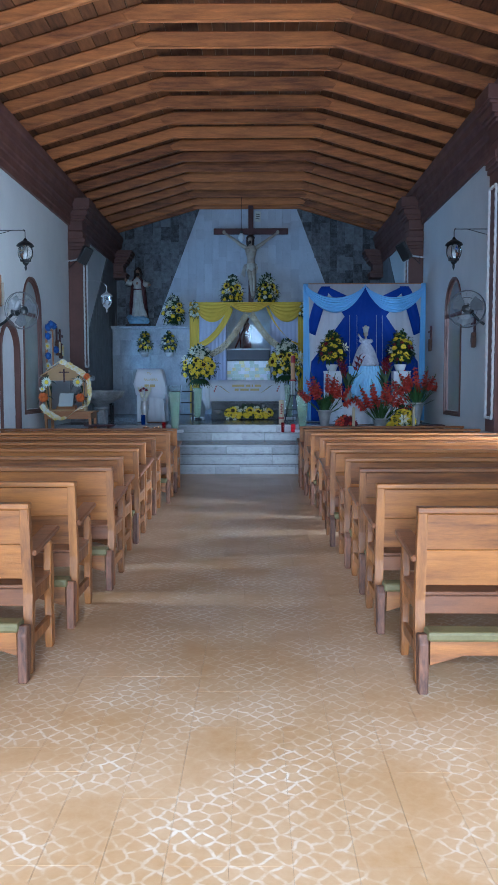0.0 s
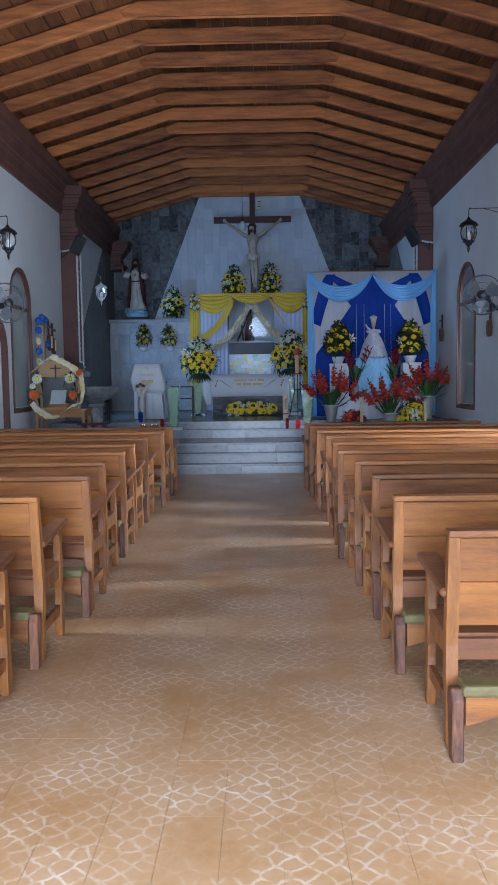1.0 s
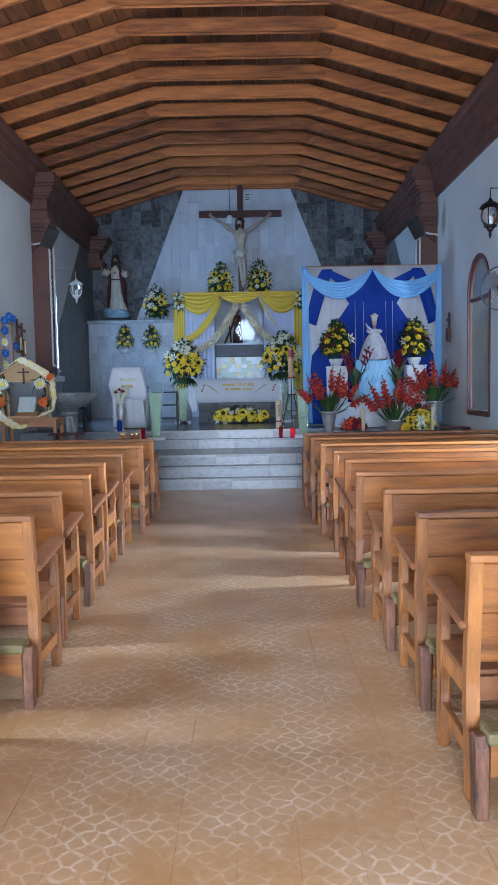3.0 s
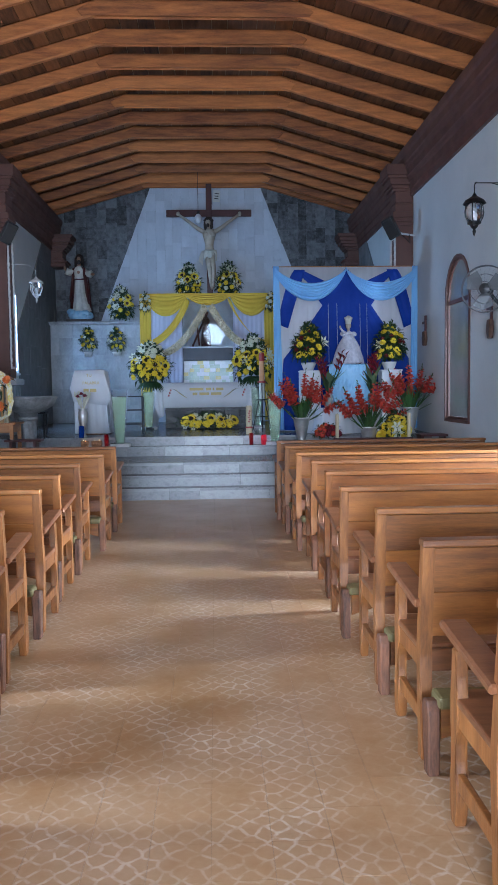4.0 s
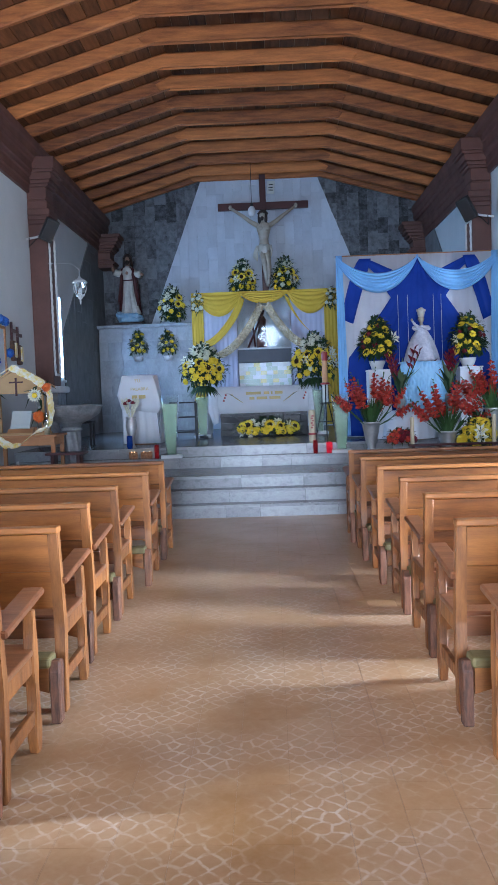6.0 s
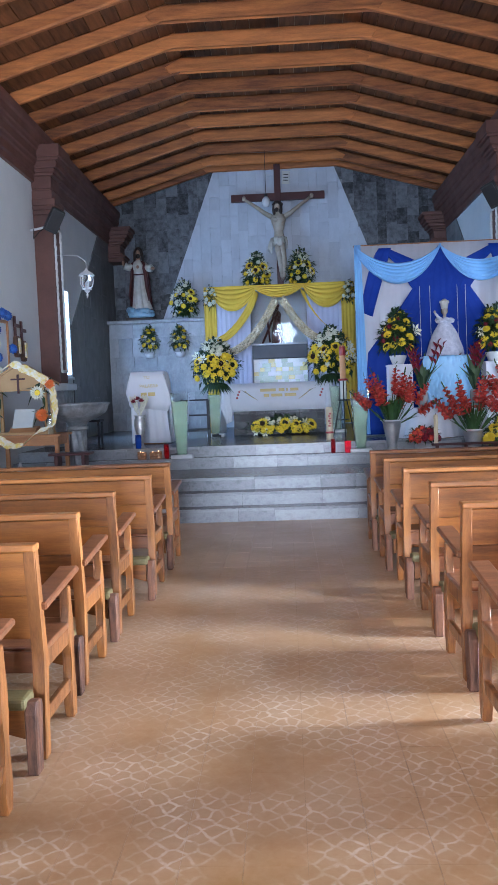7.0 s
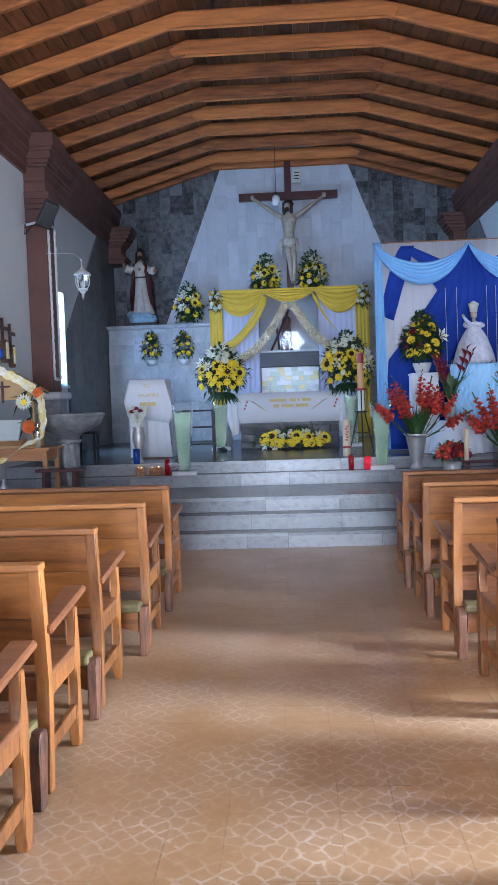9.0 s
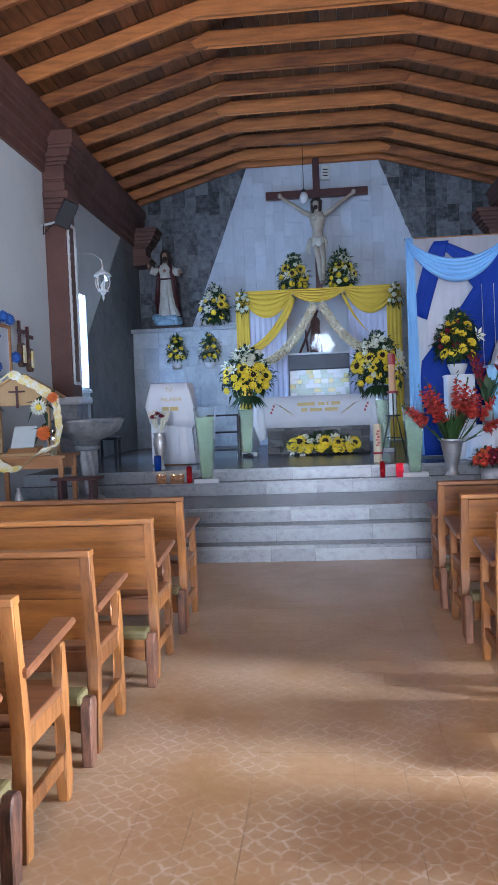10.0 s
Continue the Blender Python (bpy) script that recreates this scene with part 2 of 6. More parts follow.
M_STATUE = material("statue_paint", (0.70, 0.68, 0.60), (0.44, 0.41, 0.34), rough=0.42, scale=9, fine=40, bump=0.15)
M_HAIR = material("statue_dark_paint", (0.035, 0.022, 0.016), (0.02, 0.012, 0.01), rough=0.5, scale=14, fine=60, bump=0.3)
M_MAROON = material("statue_maroon_paint", (0.10, 0.025, 0.022), (0.055, 0.015, 0.015), rough=0.45, scale=7)
M_SKYPAINT = material("statue_blue_paint", (0.20, 0.42, 0.62), (0.42, 0.55, 0.64), rough=0.5, scale=10)
M_FACE = material("statue_face_paint", (0.40, 0.25, 0.165), (0.26, 0.15, 0.095), rough=0.4, scale=9, fine=40, bump=0.05)
M_CROSS = material("dark_red_wood", (0.085, 0.022, 0.020), (0.05, 0.014, 0.013), rough=0.4, scale=3, fine=40)
M_LEAF = material("leaf_green", (0.035, 0.085, 0.025), (0.008, 0.024, 0.008), rough=0.5, island=0.6, spread=0.9, where="Object")
M_LEAFPALE = material("pale_leaf", (0.16, 0.22, 0.11), (0.06, 0.11, 0.05), rough=0.5, island=0.6, spread=0.9, where="Object")
M_STEM = material("stem_green", (0.065, 0.135, 0.035), (0.03, 0.07, 0.02), rough=0.45, where="Object", island=0.4)
M_PETALY = material("yellow_petal", (0.92, 0.76, 0.05), (0.85, 0.62, 0.02), rough=0.55, where="Object", scale=20, island=0.3)
M_PETALW = material("white_petal", (0.80, 0.80, 0.70), (0.70, 0.70, 0.52), rough=0.55, where="Object", scale=20, island=0.3)
M_PETALR = material("red_petal", (0.82, 0.115, 0.065), (0.42, 0.025, 0.022), rough=0.5, where="Object", scale=20, island=0.6)
M_PETALO = material("orange_petal", (0.80, 0.22, 0.04), (0.62, 0.12, 0.02), rough=0.5, where="Object", scale=20, island=0.3)
M_PETALB = material("blue_petal", (0.07, 0.20, 0.58), (0.02, 0.07, 0.30), rough=0.5, where="Object", scale=20, island=0.5)
M_PETALM = material("maroon_petal", (0.26, 0.012, 0.035), (0.10, 0.006, 0.015), rough=0.4, where="Object", scale=20, island=0.4)
M_SEEDS = material("sunflower_seeds", (0.06, 0.025, 0.01), (0.02, 0.01, 0.005), rough=0.8, where="Object", scale=80, bump=0.6)
M_GOLD = material("gold_sequin", (0.95, 0.86, 0.66), (0.55, 0.44, 0.24), rough=0.28, metal=0.35, scale=30, fine=120, island=0.8, spread=0.8)
M_GOLDTHREAD = material("gold_thread", (0.72, 0.60, 0.26), (0.60, 0.48, 0.18), rough=0.5)
M_WAX = material("cream_wax", (0.72, 0.62, 0.42), (0.60, 0.50, 0.32), rough=0.5)
M_ORANGEWAX = material("tan_wax", (0.66, 0.36, 0.16), (0.56, 0.28, 0.11), rough=0.45)
M_REDFOIL = material("red_relief", (0.42, 0.03, 0.03), (0.25, 0.015, 0.015), rough=0.4)
M_REDGLASS = material("red_votive_glass", (0.62, 0.012, 0.02), (0.30, 0.006, 0.012), rough=0.08, emit=0.02, transmission=0.85)
M_PINKGLASS = material("lit_pink_votive", (0.90, 0.04, 0.09), (0.50, 0.012, 0.03), rough=0.08, scale=24, spread=0.35, emit=0.09, transmission=0.8)
M_BLUEGLASS = material("blue_votive_glass", (0.015, 0.06, 0.36), (0.01, 0.04, 0.25), rough=0.12)
M_FLAME = material("flame", (1.0, 0.62, 0.25), (1.0, 0.5, 0.15), rough=0.5, emit=5.0, bump=0)
M_TEALIGHT = material("lit_tea_glass", (0.55, 0.33, 0.20), (0.28, 0.15, 0.08), rough=0.12, scale=30, spread=0.3, emit=0.04, transmission=0.85)
M_DARKCARVED = material("dark_carved_wood", (0.17, 0.085, 0.05), (0.045, 0.022, 0.014), rough=0.5, scale=16, fine=60, bump=0.5, where="Object")
M_TABLE = material("honey_wood", (0.50, 0.24, 0.09), (0.32, 0.14, 0.05), rough=0.45, scale=2.5, stretch=(1, 8, 8), fine=30, where="Object")
M_PAPER = material("card_paper", (0.66, 0.68, 0.62), (0.56, 0.58, 0.54), rough=0.8)
M_TANBOARD = material("tan_board", (0.52, 0.33, 0.15), (0.42, 0.25, 0.10), rough=0.7, where="Object")
M_GARLAND = material("yellow_white_ribbon", (0.80, 0.78, 0.68), (0.78, 0.60, 0.12), rough=0.7, where="Object", scale=14, fine=40, spread=0.25)
M_ROPE = material("white_rope_trim", (0.72, 0.72, 0.70), (0.55, 0.55, 0.54), rough=0.8, scale=20)
M_GRASS = material("grass", (0.09, 0.14, 0.035), (0.05, 0.085, 0.02), rough=0.9, scale=0.6, fine=8)
M_MOSAICG = material("pale_green_tile", (0.46, 0.56, 0.42), (0.36, 0.46, 0.34), rough=0.25, per_object=0.3)
M_MOSAICY = material("pale_yellow_tile", (0.68, 0.62, 0.22), (0.58, 0.52, 0.16), rough=0.25, per_object=0.3)
M_MOSAICW = material("white_tile", (0.72, 0.76, 0.74), (0.6, 0.64, 0.62), rough=0.25, per_object=0.3)
M_BAR = material("dark_grey_shelf", (0.10, 0.10, 0.11), (0.07, 0.07, 0.08), rough=0.5)
M_SKYCARD = material("bright_sky", (0.85, 0.92, 1.0), (0.80, 0.88, 0.97), rough=1.0, emit=5.0, bump=0)
M_NICHE = material("niche_back", (0.78, 0.82, 0.88), (0.62, 0.67, 0.75), rough=0.8, scale=2)


# ---- building helpers ----
def part(name, bm, mat, parent=None, label="", smooth=False, m=None):
    """Link a bmesh as one mesh object, under a thing or a part."""
    me = bpy.data.meshes.new(name)
    bmesh.ops.recalc_face_normals(bm, faces=bm.faces)
    if smooth:
        for f in bm.faces:
            f.smooth = True
    bm.to_mesh(me)
    bm.free()
    return piece(name, me, mat, parent, label, m)


def piece(name, me, mat, parent=None, label="", m=None):
    """Link an object on mesh data that may be shared."""
    mats = mat if isinstance(mat, (list, tuple)) else [mat]
    if not me.materials:
        for one in mats:
            me.materials.append(one)
    ob = new(name, me)
    if parent is not None:
        ob.parent = parent
    if m is not None:
        ob.matrix_basis = m
    if label:
        tagged(ob, label)
    return ob


def mesh_of(name, bm, smooth=False):
    me = bpy.data.meshes.new(name)
    bmesh.ops.recalc_face_normals(bm, faces=bm.faces)
    if smooth:
        for f in bm.faces:
            f.smooth = True
    bm.to_mesh(me)
    bm.free()
    return me


def thing(name, x, y, z, label, category, group="", kind="", rz=0.0):
    ob = new(name)
    ob.matrix_basis = pose(x, y, z, 0, 0, rz)
    ob.empty_display_size = 0.1
    return tagged(ob, label, category, group, kind)


def add_box(bm, x0, x1, y0, y1, z0, z1, bevel=0.0):
    got = bmesh.ops.create_cube(bm, size=1.0, matrix=Matrix.Translation(((x0 + x1) / 2, (y0 + y1) / 2, (z0 + z1) / 2)) @ Matrix.Diagonal((abs(x1 - x0), abs(y1 - y0), abs(z1 - z0), 1)))
    if bevel:
        edges = {e for v in got["verts"] for e in v.link_edges}
        bmesh.ops.bevel(bm, geom=list(edges), offset=bevel, segments=2, affect="EDGES", profile=0.5)
    return bm


def box(*a, bevel=0.0):
    return add_box(bmesh.new(), *a, bevel=bevel)


def add_prism(bm, pts, axis, a, b):
    """Extrude the polygon pts along axis from a to b; the two other axes come in order."""
    def place(p, c):
        return {"x": (c, p[0], p[1]), "y": (p[0], c, p[1]), "z": (p[0], p[1], c)}[axis]
    v0 = [bm.verts.new(place(p, a)) for p in pts]
    v1 = [bm.verts.new(place(p, b)) for p in pts]
    bm.faces.new(v0)
    bm.faces.new(v1[::-1])
    for i in range(len(pts)):
        j = (i + 1) % len(pts)
        bm.faces.new((v0[i], v1[i], v1[j], v0[j]))
    return bm


def prism(pts, axis, a, b, bevel=0.0):
    bm = add_prism(bmesh.new(), pts, axis, a, b)
    if bevel:
        bmesh.ops.bevel(bm, geom=bm.edges[:], offset=bevel, segments=1, affect="EDGES")
    return bm


def add_lathe(bm, profile, segs=20, x=0.0, y=0.0, z=0.0):
    """Turn the profile (radius, height) round the upright through x, y."""
    rings = []
    for r, h in profile:
        if r < 1e-5:
            rings.append([bm.verts.new((x, y, z + h))])
        else:
            rings.append([bm.verts.new((x + r * math.cos(2 * math.pi * k / segs), y + r * math.sin(2 * math.pi * k / segs), z + h)) for k in range(segs)])
    for a, b in zip(rings, rings[1:]):
        for k in range(segs):
            q = (k + 1) % segs
            if len(a) == 1 and len(b) == 1:
                continue
            if len(a) == 1:
                bm.faces.new((a[0], b[q], b[k]))
            elif len(b) == 1:
                bm.faces.new((a[k], a[q], b[0]))
            else:
                bm.faces.new((a[k], a[q], b[q], b[k]))
    return bm


def lathe(profile, segs=20, **at):
    return add_lathe(bmesh.new(), profile, segs, **at)


def add_tube(bm, pts, r, segs=8, r2=None):
    """A round rod along pts, tapering from r to r2."""
    pts = [Vector(p) for p in pts]
    rings = []
    for i, p in enumerate(pts):
        d = (pts[min(i + 1, len(pts) - 1)] - pts[max(i - 1, 0)]).normalized()
        if i == 0:
            u = d.orthogonal().normalized()
        else:
            u = (u - d * u.dot(d)).normalized()
        w = d.cross(u)
        rad = r if r2 is None else r + (r2 - r) * i / (len(pts) - 1)
        rings.append([bm.verts.new(p + rad * (u * math.cos(2 * math.pi * k / segs) + w * math.sin(2 * math.pi * k / segs))) for k in range(segs)])
    for a, b in zip(rings, rings[1:]):
        for k in range(segs):
            q = (k + 1) % segs
            bm.faces.new((a[k], a[q], b[q], b[k]))
    bm.faces.new(rings[0][::-1])
    bm.faces.new(rings[-1])
    return bm


def tube(pts, r, segs=8, r2=None):
    return add_tube(bmesh.new(), pts, r, segs, r2)


def add_blob(bm, centre, radii, sub=2, turn=None):
    m = Matrix.Translation(centre) @ (turn or Matrix()) @ Matrix.Diagonal((*radii, 1))
    bmesh.ops.create_icosphere(bm, subdivisions=sub, radius=1.0, matrix=m)
    return bm


def arch(y0, y1, z0, z1, n=12):
    """Outline of an opening with a round head, upright plane."""
    r, c = (y1 - y0) / 2, (y0 + y1) / 2
    pts = [(y0, z0), (y1, z0)]
    for k in range(n + 1):
        a = math.pi * k / n
        pts.append((c + r * math.cos(a), z1 - r + r * math.sin(a)))
    return pts


def pierced(outline, holes, axis, a, b):
    """A slab between a and b along axis, with openings through it."""
    bm = bmesh.new()

    def place(p, c):
        return (c, p[0], p[1]) if axis == "x" else (p[0], c, p[1])
    edges = []
    for loop in [outline] + holes:
        vs = [bm.verts.new(place(p, a)) for p in loop]
        edges += [bm.edges.new((vs[i], vs[(i + 1) % len(vs)])) for i in range(len(vs))]
    bmesh.ops.triangle_fill(bm, edges=edges, use_beauty=True)
    faces = bm.faces[:]
    got = bmesh.ops.extrude_face_region(bm, geom=faces)
    move = Vector(place((0, 0), b - a))
    bmesh.ops.translate(bm, verts=[v for v in got["geom"] if isinstance(v, bmesh.types.BMVert)], vec=move)
    return bm


def frame_ring(outer, inner, axis, a, b):
    """A frame between two outlines of equal count."""
    bm = bmesh.new()

    def place(p, c):
        return (c, p[0], p[1]) if axis == "x" else (p[0], c, p[1])
    o0, i0, o1, i1 = ([bm.verts.new(place(p, c)) for p in loop] for loop, c in ((outer, a), (inner, a), (outer, b), (inner, b)))
    n = len(outer)
    for k in range(n):
        q = (k + 1) % n
        bm.faces.new((o0[k], o0[q], i0[q], i0[k]))
        bm.faces.new((o1[q], o1[k], i1[k], i1[q]))
        bm.faces.new((o0[q], o0[k], o1[k], o1[q]))
        bm.faces.new((i0[k], i0[q], i1[q], i1[k]))
    return bm


def clip(poly, a, b, c):
    """The part of a polygon where a*x + b*y + c >= 0."""
    out = []
    for i in range(len(poly)):
        p, q = poly[i], poly[(i + 1) % len(poly)]
        dp, dq = a * p[0] + b * p[1] + c, a * q[0] + b * q[1] + c
        if dp >= 0:
            out.append(p)
        if dp * dq < 0:
            s = dp / (dp - dq)
            out.append((p[0] + s * (q[0] - p[0]), p[1] + s * (q[1] - p[1])))
    return out


def area(poly):
    return abs(sum(p[0] * q[1] - q[0] * p[1] for p, q in zip(poly, poly[1:] + poly[:1]))) / 2


def slab_field(name, parent, mat, x0, x1, z0, z1, w, h, planes, axis, face, out, rng, gap=0.0025, smallest=0.004):
    """Courses of upright slabs on a wall face, cut to the half planes; each slab an object of its own."""
    x = x0
    while x < x1:
        wide = w * rng.uniform(0.85, 1.15)
        z = z0 - rng.uniform(0, h)
        while z < z1:
            tall = h * rng.choice((0.7, 1.0, 1.0, 1.3))
            poly = [(x + gap / 2, z + gap / 2), (x + wide - gap / 2, z + gap / 2), (x + wide - gap / 2, z + tall - gap / 2), (x + gap / 2, z + tall - gap / 2)]
            for p in [(1, 0, -x0), (-1, 0, x1), (0, 1, -z0), (0, -1, z1)] + planes:
                poly = clip(poly, *p)
                if len(poly) < 3:
                    break
            if len(poly) >= 3 and area(poly) > smallest:
                proud = out * rng.uniform(0.7, 1.3)
                part(name, add_prism(bmesh.new(), poly, axis, face, face + proud), mat, parent)
            z += tall
        x += wide


# ---- large structure ----
rng = random.Random(7)
ground = tagged(part("ground", box(-300, 300, -300, 300, -0.5, -0.2), M_GRASS), "flat green lawn around the church building", "ground", kind="structure")
floor = tagged(part("floor", box(XL - 0.25, XR + 0.25, YF - 0.25, YB + 0.25, -0.2, -0.006), M_GROUT), "grouted bed under the ochre patterned cement tiles", "floor", kind="structure")

LDOOR, RDOOR = (5.5, 6.5), (7.55, 9.5)
LWIN, RWIN, LARCH = arch(13.45, 14.5, 1.05, 3.38), arch(13.6, 14.7, 1.0, 3.38), arch(12.2, 13.1, 0.02, 2.5)
LCHW, RCHW = (17.6, 18.5), (17.6, 18.5)


def rect(y0, y1, z0, z1):
    return [(y0, z0), (y1, z0), (y1, z1), (y0, z1)]


WALLTOP = 5.75
left_holes = [rect(*LDOOR, 0.02, 2.5), LWIN, LARCH, rect(*LCHW, 1.87, 3.42)]
right_holes = [rect(*RDOOR, 0.02, 2.5), RWIN]
wall_left = tagged(part("wall_left", pierced(rect(YF - 0.25, YB + 0.25, -0.2, WALLTOP), left_holes, "x", XL, XL - 0.3), M_PLASTER), "pale painted plaster wall with arched openings", "wall", kind="structure")
wall_right = tagged(part("wall_right", pierced(rect(YF - 0.25, YB + 0.25, -0.2, WALLTOP), right_holes, "x", XR, XR + 0.3), M_PLASTER), "pale painted plaster wall with arched openings", "wall", kind="structure")
gable = [(XL, -0.2), (XR, -0.2), (XR, WALLTOP), (XC, 7.02), (XL, WALLTOP)]
rose = [(-0.04 + (0.55 + 0.07 * math.cos(6 * a)) * math.cos(a), 4.44 + (0.55 + 0.07 * math.cos(6 * a)) * math.sin(a)) for a in [2 * math.pi * k / 36 for k in range(36)]]
wall_front = tagged(part("wall_front", pierced(gable, [rect(XC - 1.35, XC + 1.35, 0.02, 3.1), rose], "y", YF, YF - 0.3), M_PLASTER), "pale plaster entrance wall with door opening and rose window", "wall", kind="structure")
tagged(part("backdrop_sky", box(-0.9, 0.8, YF - 0.42, YF - 0.40, 3.6, 5.3), M_SKYCARD), "bright sky outside the rose window", "sky", kind="structure")
wall_rear = tagged(part("wall_rear", prism(gable, "y", YB, YB + 0.3), M_MORTAR), "rear altar wall clad in white marble and dark slate", "wall", kind="structure")

# rear wall: white marble trapezium between two fields of slate
EDGE = 2.88 / 1.13             # rise over run of the slanting joints
topl, topr, ztop = -1.52, 1.14, 6.47
white_l, white_r = (EDGE, -1, ztop - EDGE * topl), (-EDGE, -1, ztop + EDGE * topr)
roofl, roofr = (SLOPE, -1, 6.47 - SLOPE * (XC - KNEE) + 0.1), (-SLOPE, -1, 6.47 + SLOPE * (XC + KNEE) + 0.1)
slab_field("marble_slab", wall_rear, M_MARBLE, -2.9, 2.5, 3.0, 6.6, 0.21, 0.40, [white_l, white_r], "y", YB, -0.03, rng)
slab_field("slate_slab", wall_rear, M_SLATE, XL + 0.02, -1.3, 2.9, 6.6, 0.24, 0.36, [tuple(-c for c in white_l), roofl], "y", YB, -0.018, rng)
slab_field("slate_slab", wall_rear, M_SLATE, 0.9, XR - 0.02, 2.9, 6.6, 0.24, 0.36, [tuple(-c for c in white_r), roofr], "y", YB, -0.018, rng)
# side walls of the sanctuary: slate below a slanting line
for wall, face, out, hole in ((wall_left, XL, 0.02, LCHW), (wall_right, XR, -0.02, RCHW)):
    slant = (0.87, -1.0, 4.8 - 0.87 * 20.93)
    slab_field("grey_slab", wall, M_SIDESTONE, hole[1] + 0.06, YB - 0.05, STAGE, PLATE, 0.5, 0.8, [slant], "x", face, out, rng)

# wall beams, moulded and stained brown
for name, xw, s in (("wall_beam_left", XL, 1), ("wall_beam_right", XR, -1)):
    prof = [(0, 4.85), (0.05, 4.85), (0.05, 4.95), (0.075, 4.97), (0.075, 5.09), (0.10, 5.11), (0.11, 5.16), (0.13, 5.18), (0.13, 5.30), (0.155, 5.32), (0.165, 5.37), (0.185, 5.39), (0.185, 5.50), (0.21, 5.53), (0.22, 5.57), (0.22, 5.64), (0, 5.64)]
    tagged(part(name, prism([(xw + s * a, z) for a, z in prof], "y", YF, YB), M_BROWN), "moulded brown wooden beam along the top of the wall", "beam", kind="structure")


def pilaster(name, xw, s, y, low, label):
    """A brown pilaster with a stepped, flaring capital under the wall beam."""
    ob = thing(name, xw, y, low, label, "pilaster", kind="structure")
    part("shaft", box(s * 0.0, s * 0.30, 0, 0.42, 0.1, 4.35 - low, bevel=0.01), M_BROWN, ob)
    z = 4.35 - low
    for grow, tall in ((0.03, 0.07), (0.05, 0.07), (0.065, 0.10), (0.02, 0.13), (0.0, 0.03), (0.015, 0.19), (0.06, 0.05), (0.085, 0.06), (0.12, 0.11), (0.16, 0.05), (0.18, 0.19)):
        part("capital_course", box(s * 0.0, s * (0.30 + grow), -grow * 0.4, 0.42 + grow * 0.8, z, z + tall, bevel=0.012), M_BROWN, ob)
        z += tall
    part("base_moulding", box(0, s * 0.42, -0.10, 0.53, 0, 0.11, bevel=0.03), M_WHITEMETAL, ob, "white painted base moulding")
    part("pedestal", box(0, s * 0.36, -0.05, 0.47, -low, 0.0, bevel=0.01), M_CARVED, ob, "grey plinth")
    foot, head = 0.30, 4.15 - low

    def rope(p, q):
        n = int((Vector(q) - Vector(p)).length / 0.03)
        pts = [Vector(p).lerp(Vector(q), k / n) + Vector((s * 0.004 * math.sin(k * 1.6), 0.006 * math.cos(k * 1.6), 0.004 * math.sin(k * 1.6))) for k in range(n + 1)]
        part("rope_trim", add_tube(bmesh.new(), pts, 0.022, 6), M_ROPE, ob, "white rope trim")
    for dy in (0.06, 0.36):
        rope((s * 0.31, dy, foot), (s * 0.31, dy, head))
    rope((s * 0.31, 0.06, foot), (s * 0.31, 0.36, foot))
    rope((s * 0.31, 0.06, head), (s * 0.31, 0.36, head))
    return ob


pilaster("pilaster_left", XL, 1, 16.75, 1.62, "brown painted pilaster with flaring stepped capital")
pilaster("pilaster_right", XR, -1, 16.75, 1.62, "brown painted pilaster with flaring stepped capital")
pilaster("pilaster_nave_right", XR, -1, 10.65, 0.76, "brown painted pilaster with white rope trim")
pilaster("pilaster_nave_left", XL, 1, 10.3, 0.76, "brown painted pilaster with white rope trim")
for name, xw, s in (("corbel_left", XL, 1), ("corbel_right", XR, -1)):
    ob = thing(name, xw, YB - 0.42, 4.46, "brown stepped corbel under the beam's end", "corbel", kind="structure")
    z = 0.0
    for grow, tall in ((0.36, 0.09), (0.40, 0.05), (0.34, 0.05), (0.29, 0.16), (0.32, 0.04), (0.36, 0.05), (0.41, 0.07), (0.46, 0.07), (0.50, 0.09), (0.54, 0.08)):
        part("corbel_course", box(0, s * grow, -grow * 0.35, 0.36, z, z + tall, bevel=0.012), M_BROWN, ob)
        z += tall

# roof: rafters scarfed to a flat collar tie, boards running up to the ridge
ROOFZ = 6.42 + 0.20


def roof_z(x):
    return ROOFZ + SLOPE * (KNEE - abs(x - XC))


bm = bmesh.new()
for s in (-1, 1):
    d = 0.0
    while d < 3.95:
        w = rng.uniform(0.19, 0.25)
        a, b = XC + s * d, XC + s * (d + w - 0.012)
        for y0, y1 in ((YF, 4.6), (4.606, 10.2), (10.206, 16.1), (16.106, YB)):
            drop = rng.uniform(0.0, 0.012)
            za, zb = roof_z(a) + 0.02 - drop, roof_z(b) + 0.02 - drop
            add_prism(bm, [(a, za), (b, zb), (b, zb + 0.03), (a, za + 0.03)], "y", y0, y1)
        d += w
tagged(part("ceiling", bm, M_BOARD), "brown roof boards laid over the rafters", "ceiling", kind="structure")
for s, name in ((-1, "roof_left"), (1, "roof_right")):
    e = XC + s * 4.4
    pts = [(XC, roof_z(XC) + 0.06), (e, roof_z(e) + 0.06), (e, roof_z(e) + 0.16), (XC, roof_z(XC) + 0.16)]
    tagged(part(name, prism(pts, "y", YF - 0.6, YB + 0.6), M_GROUT), "clay roof slope above the boards", "roof", kind="structure")

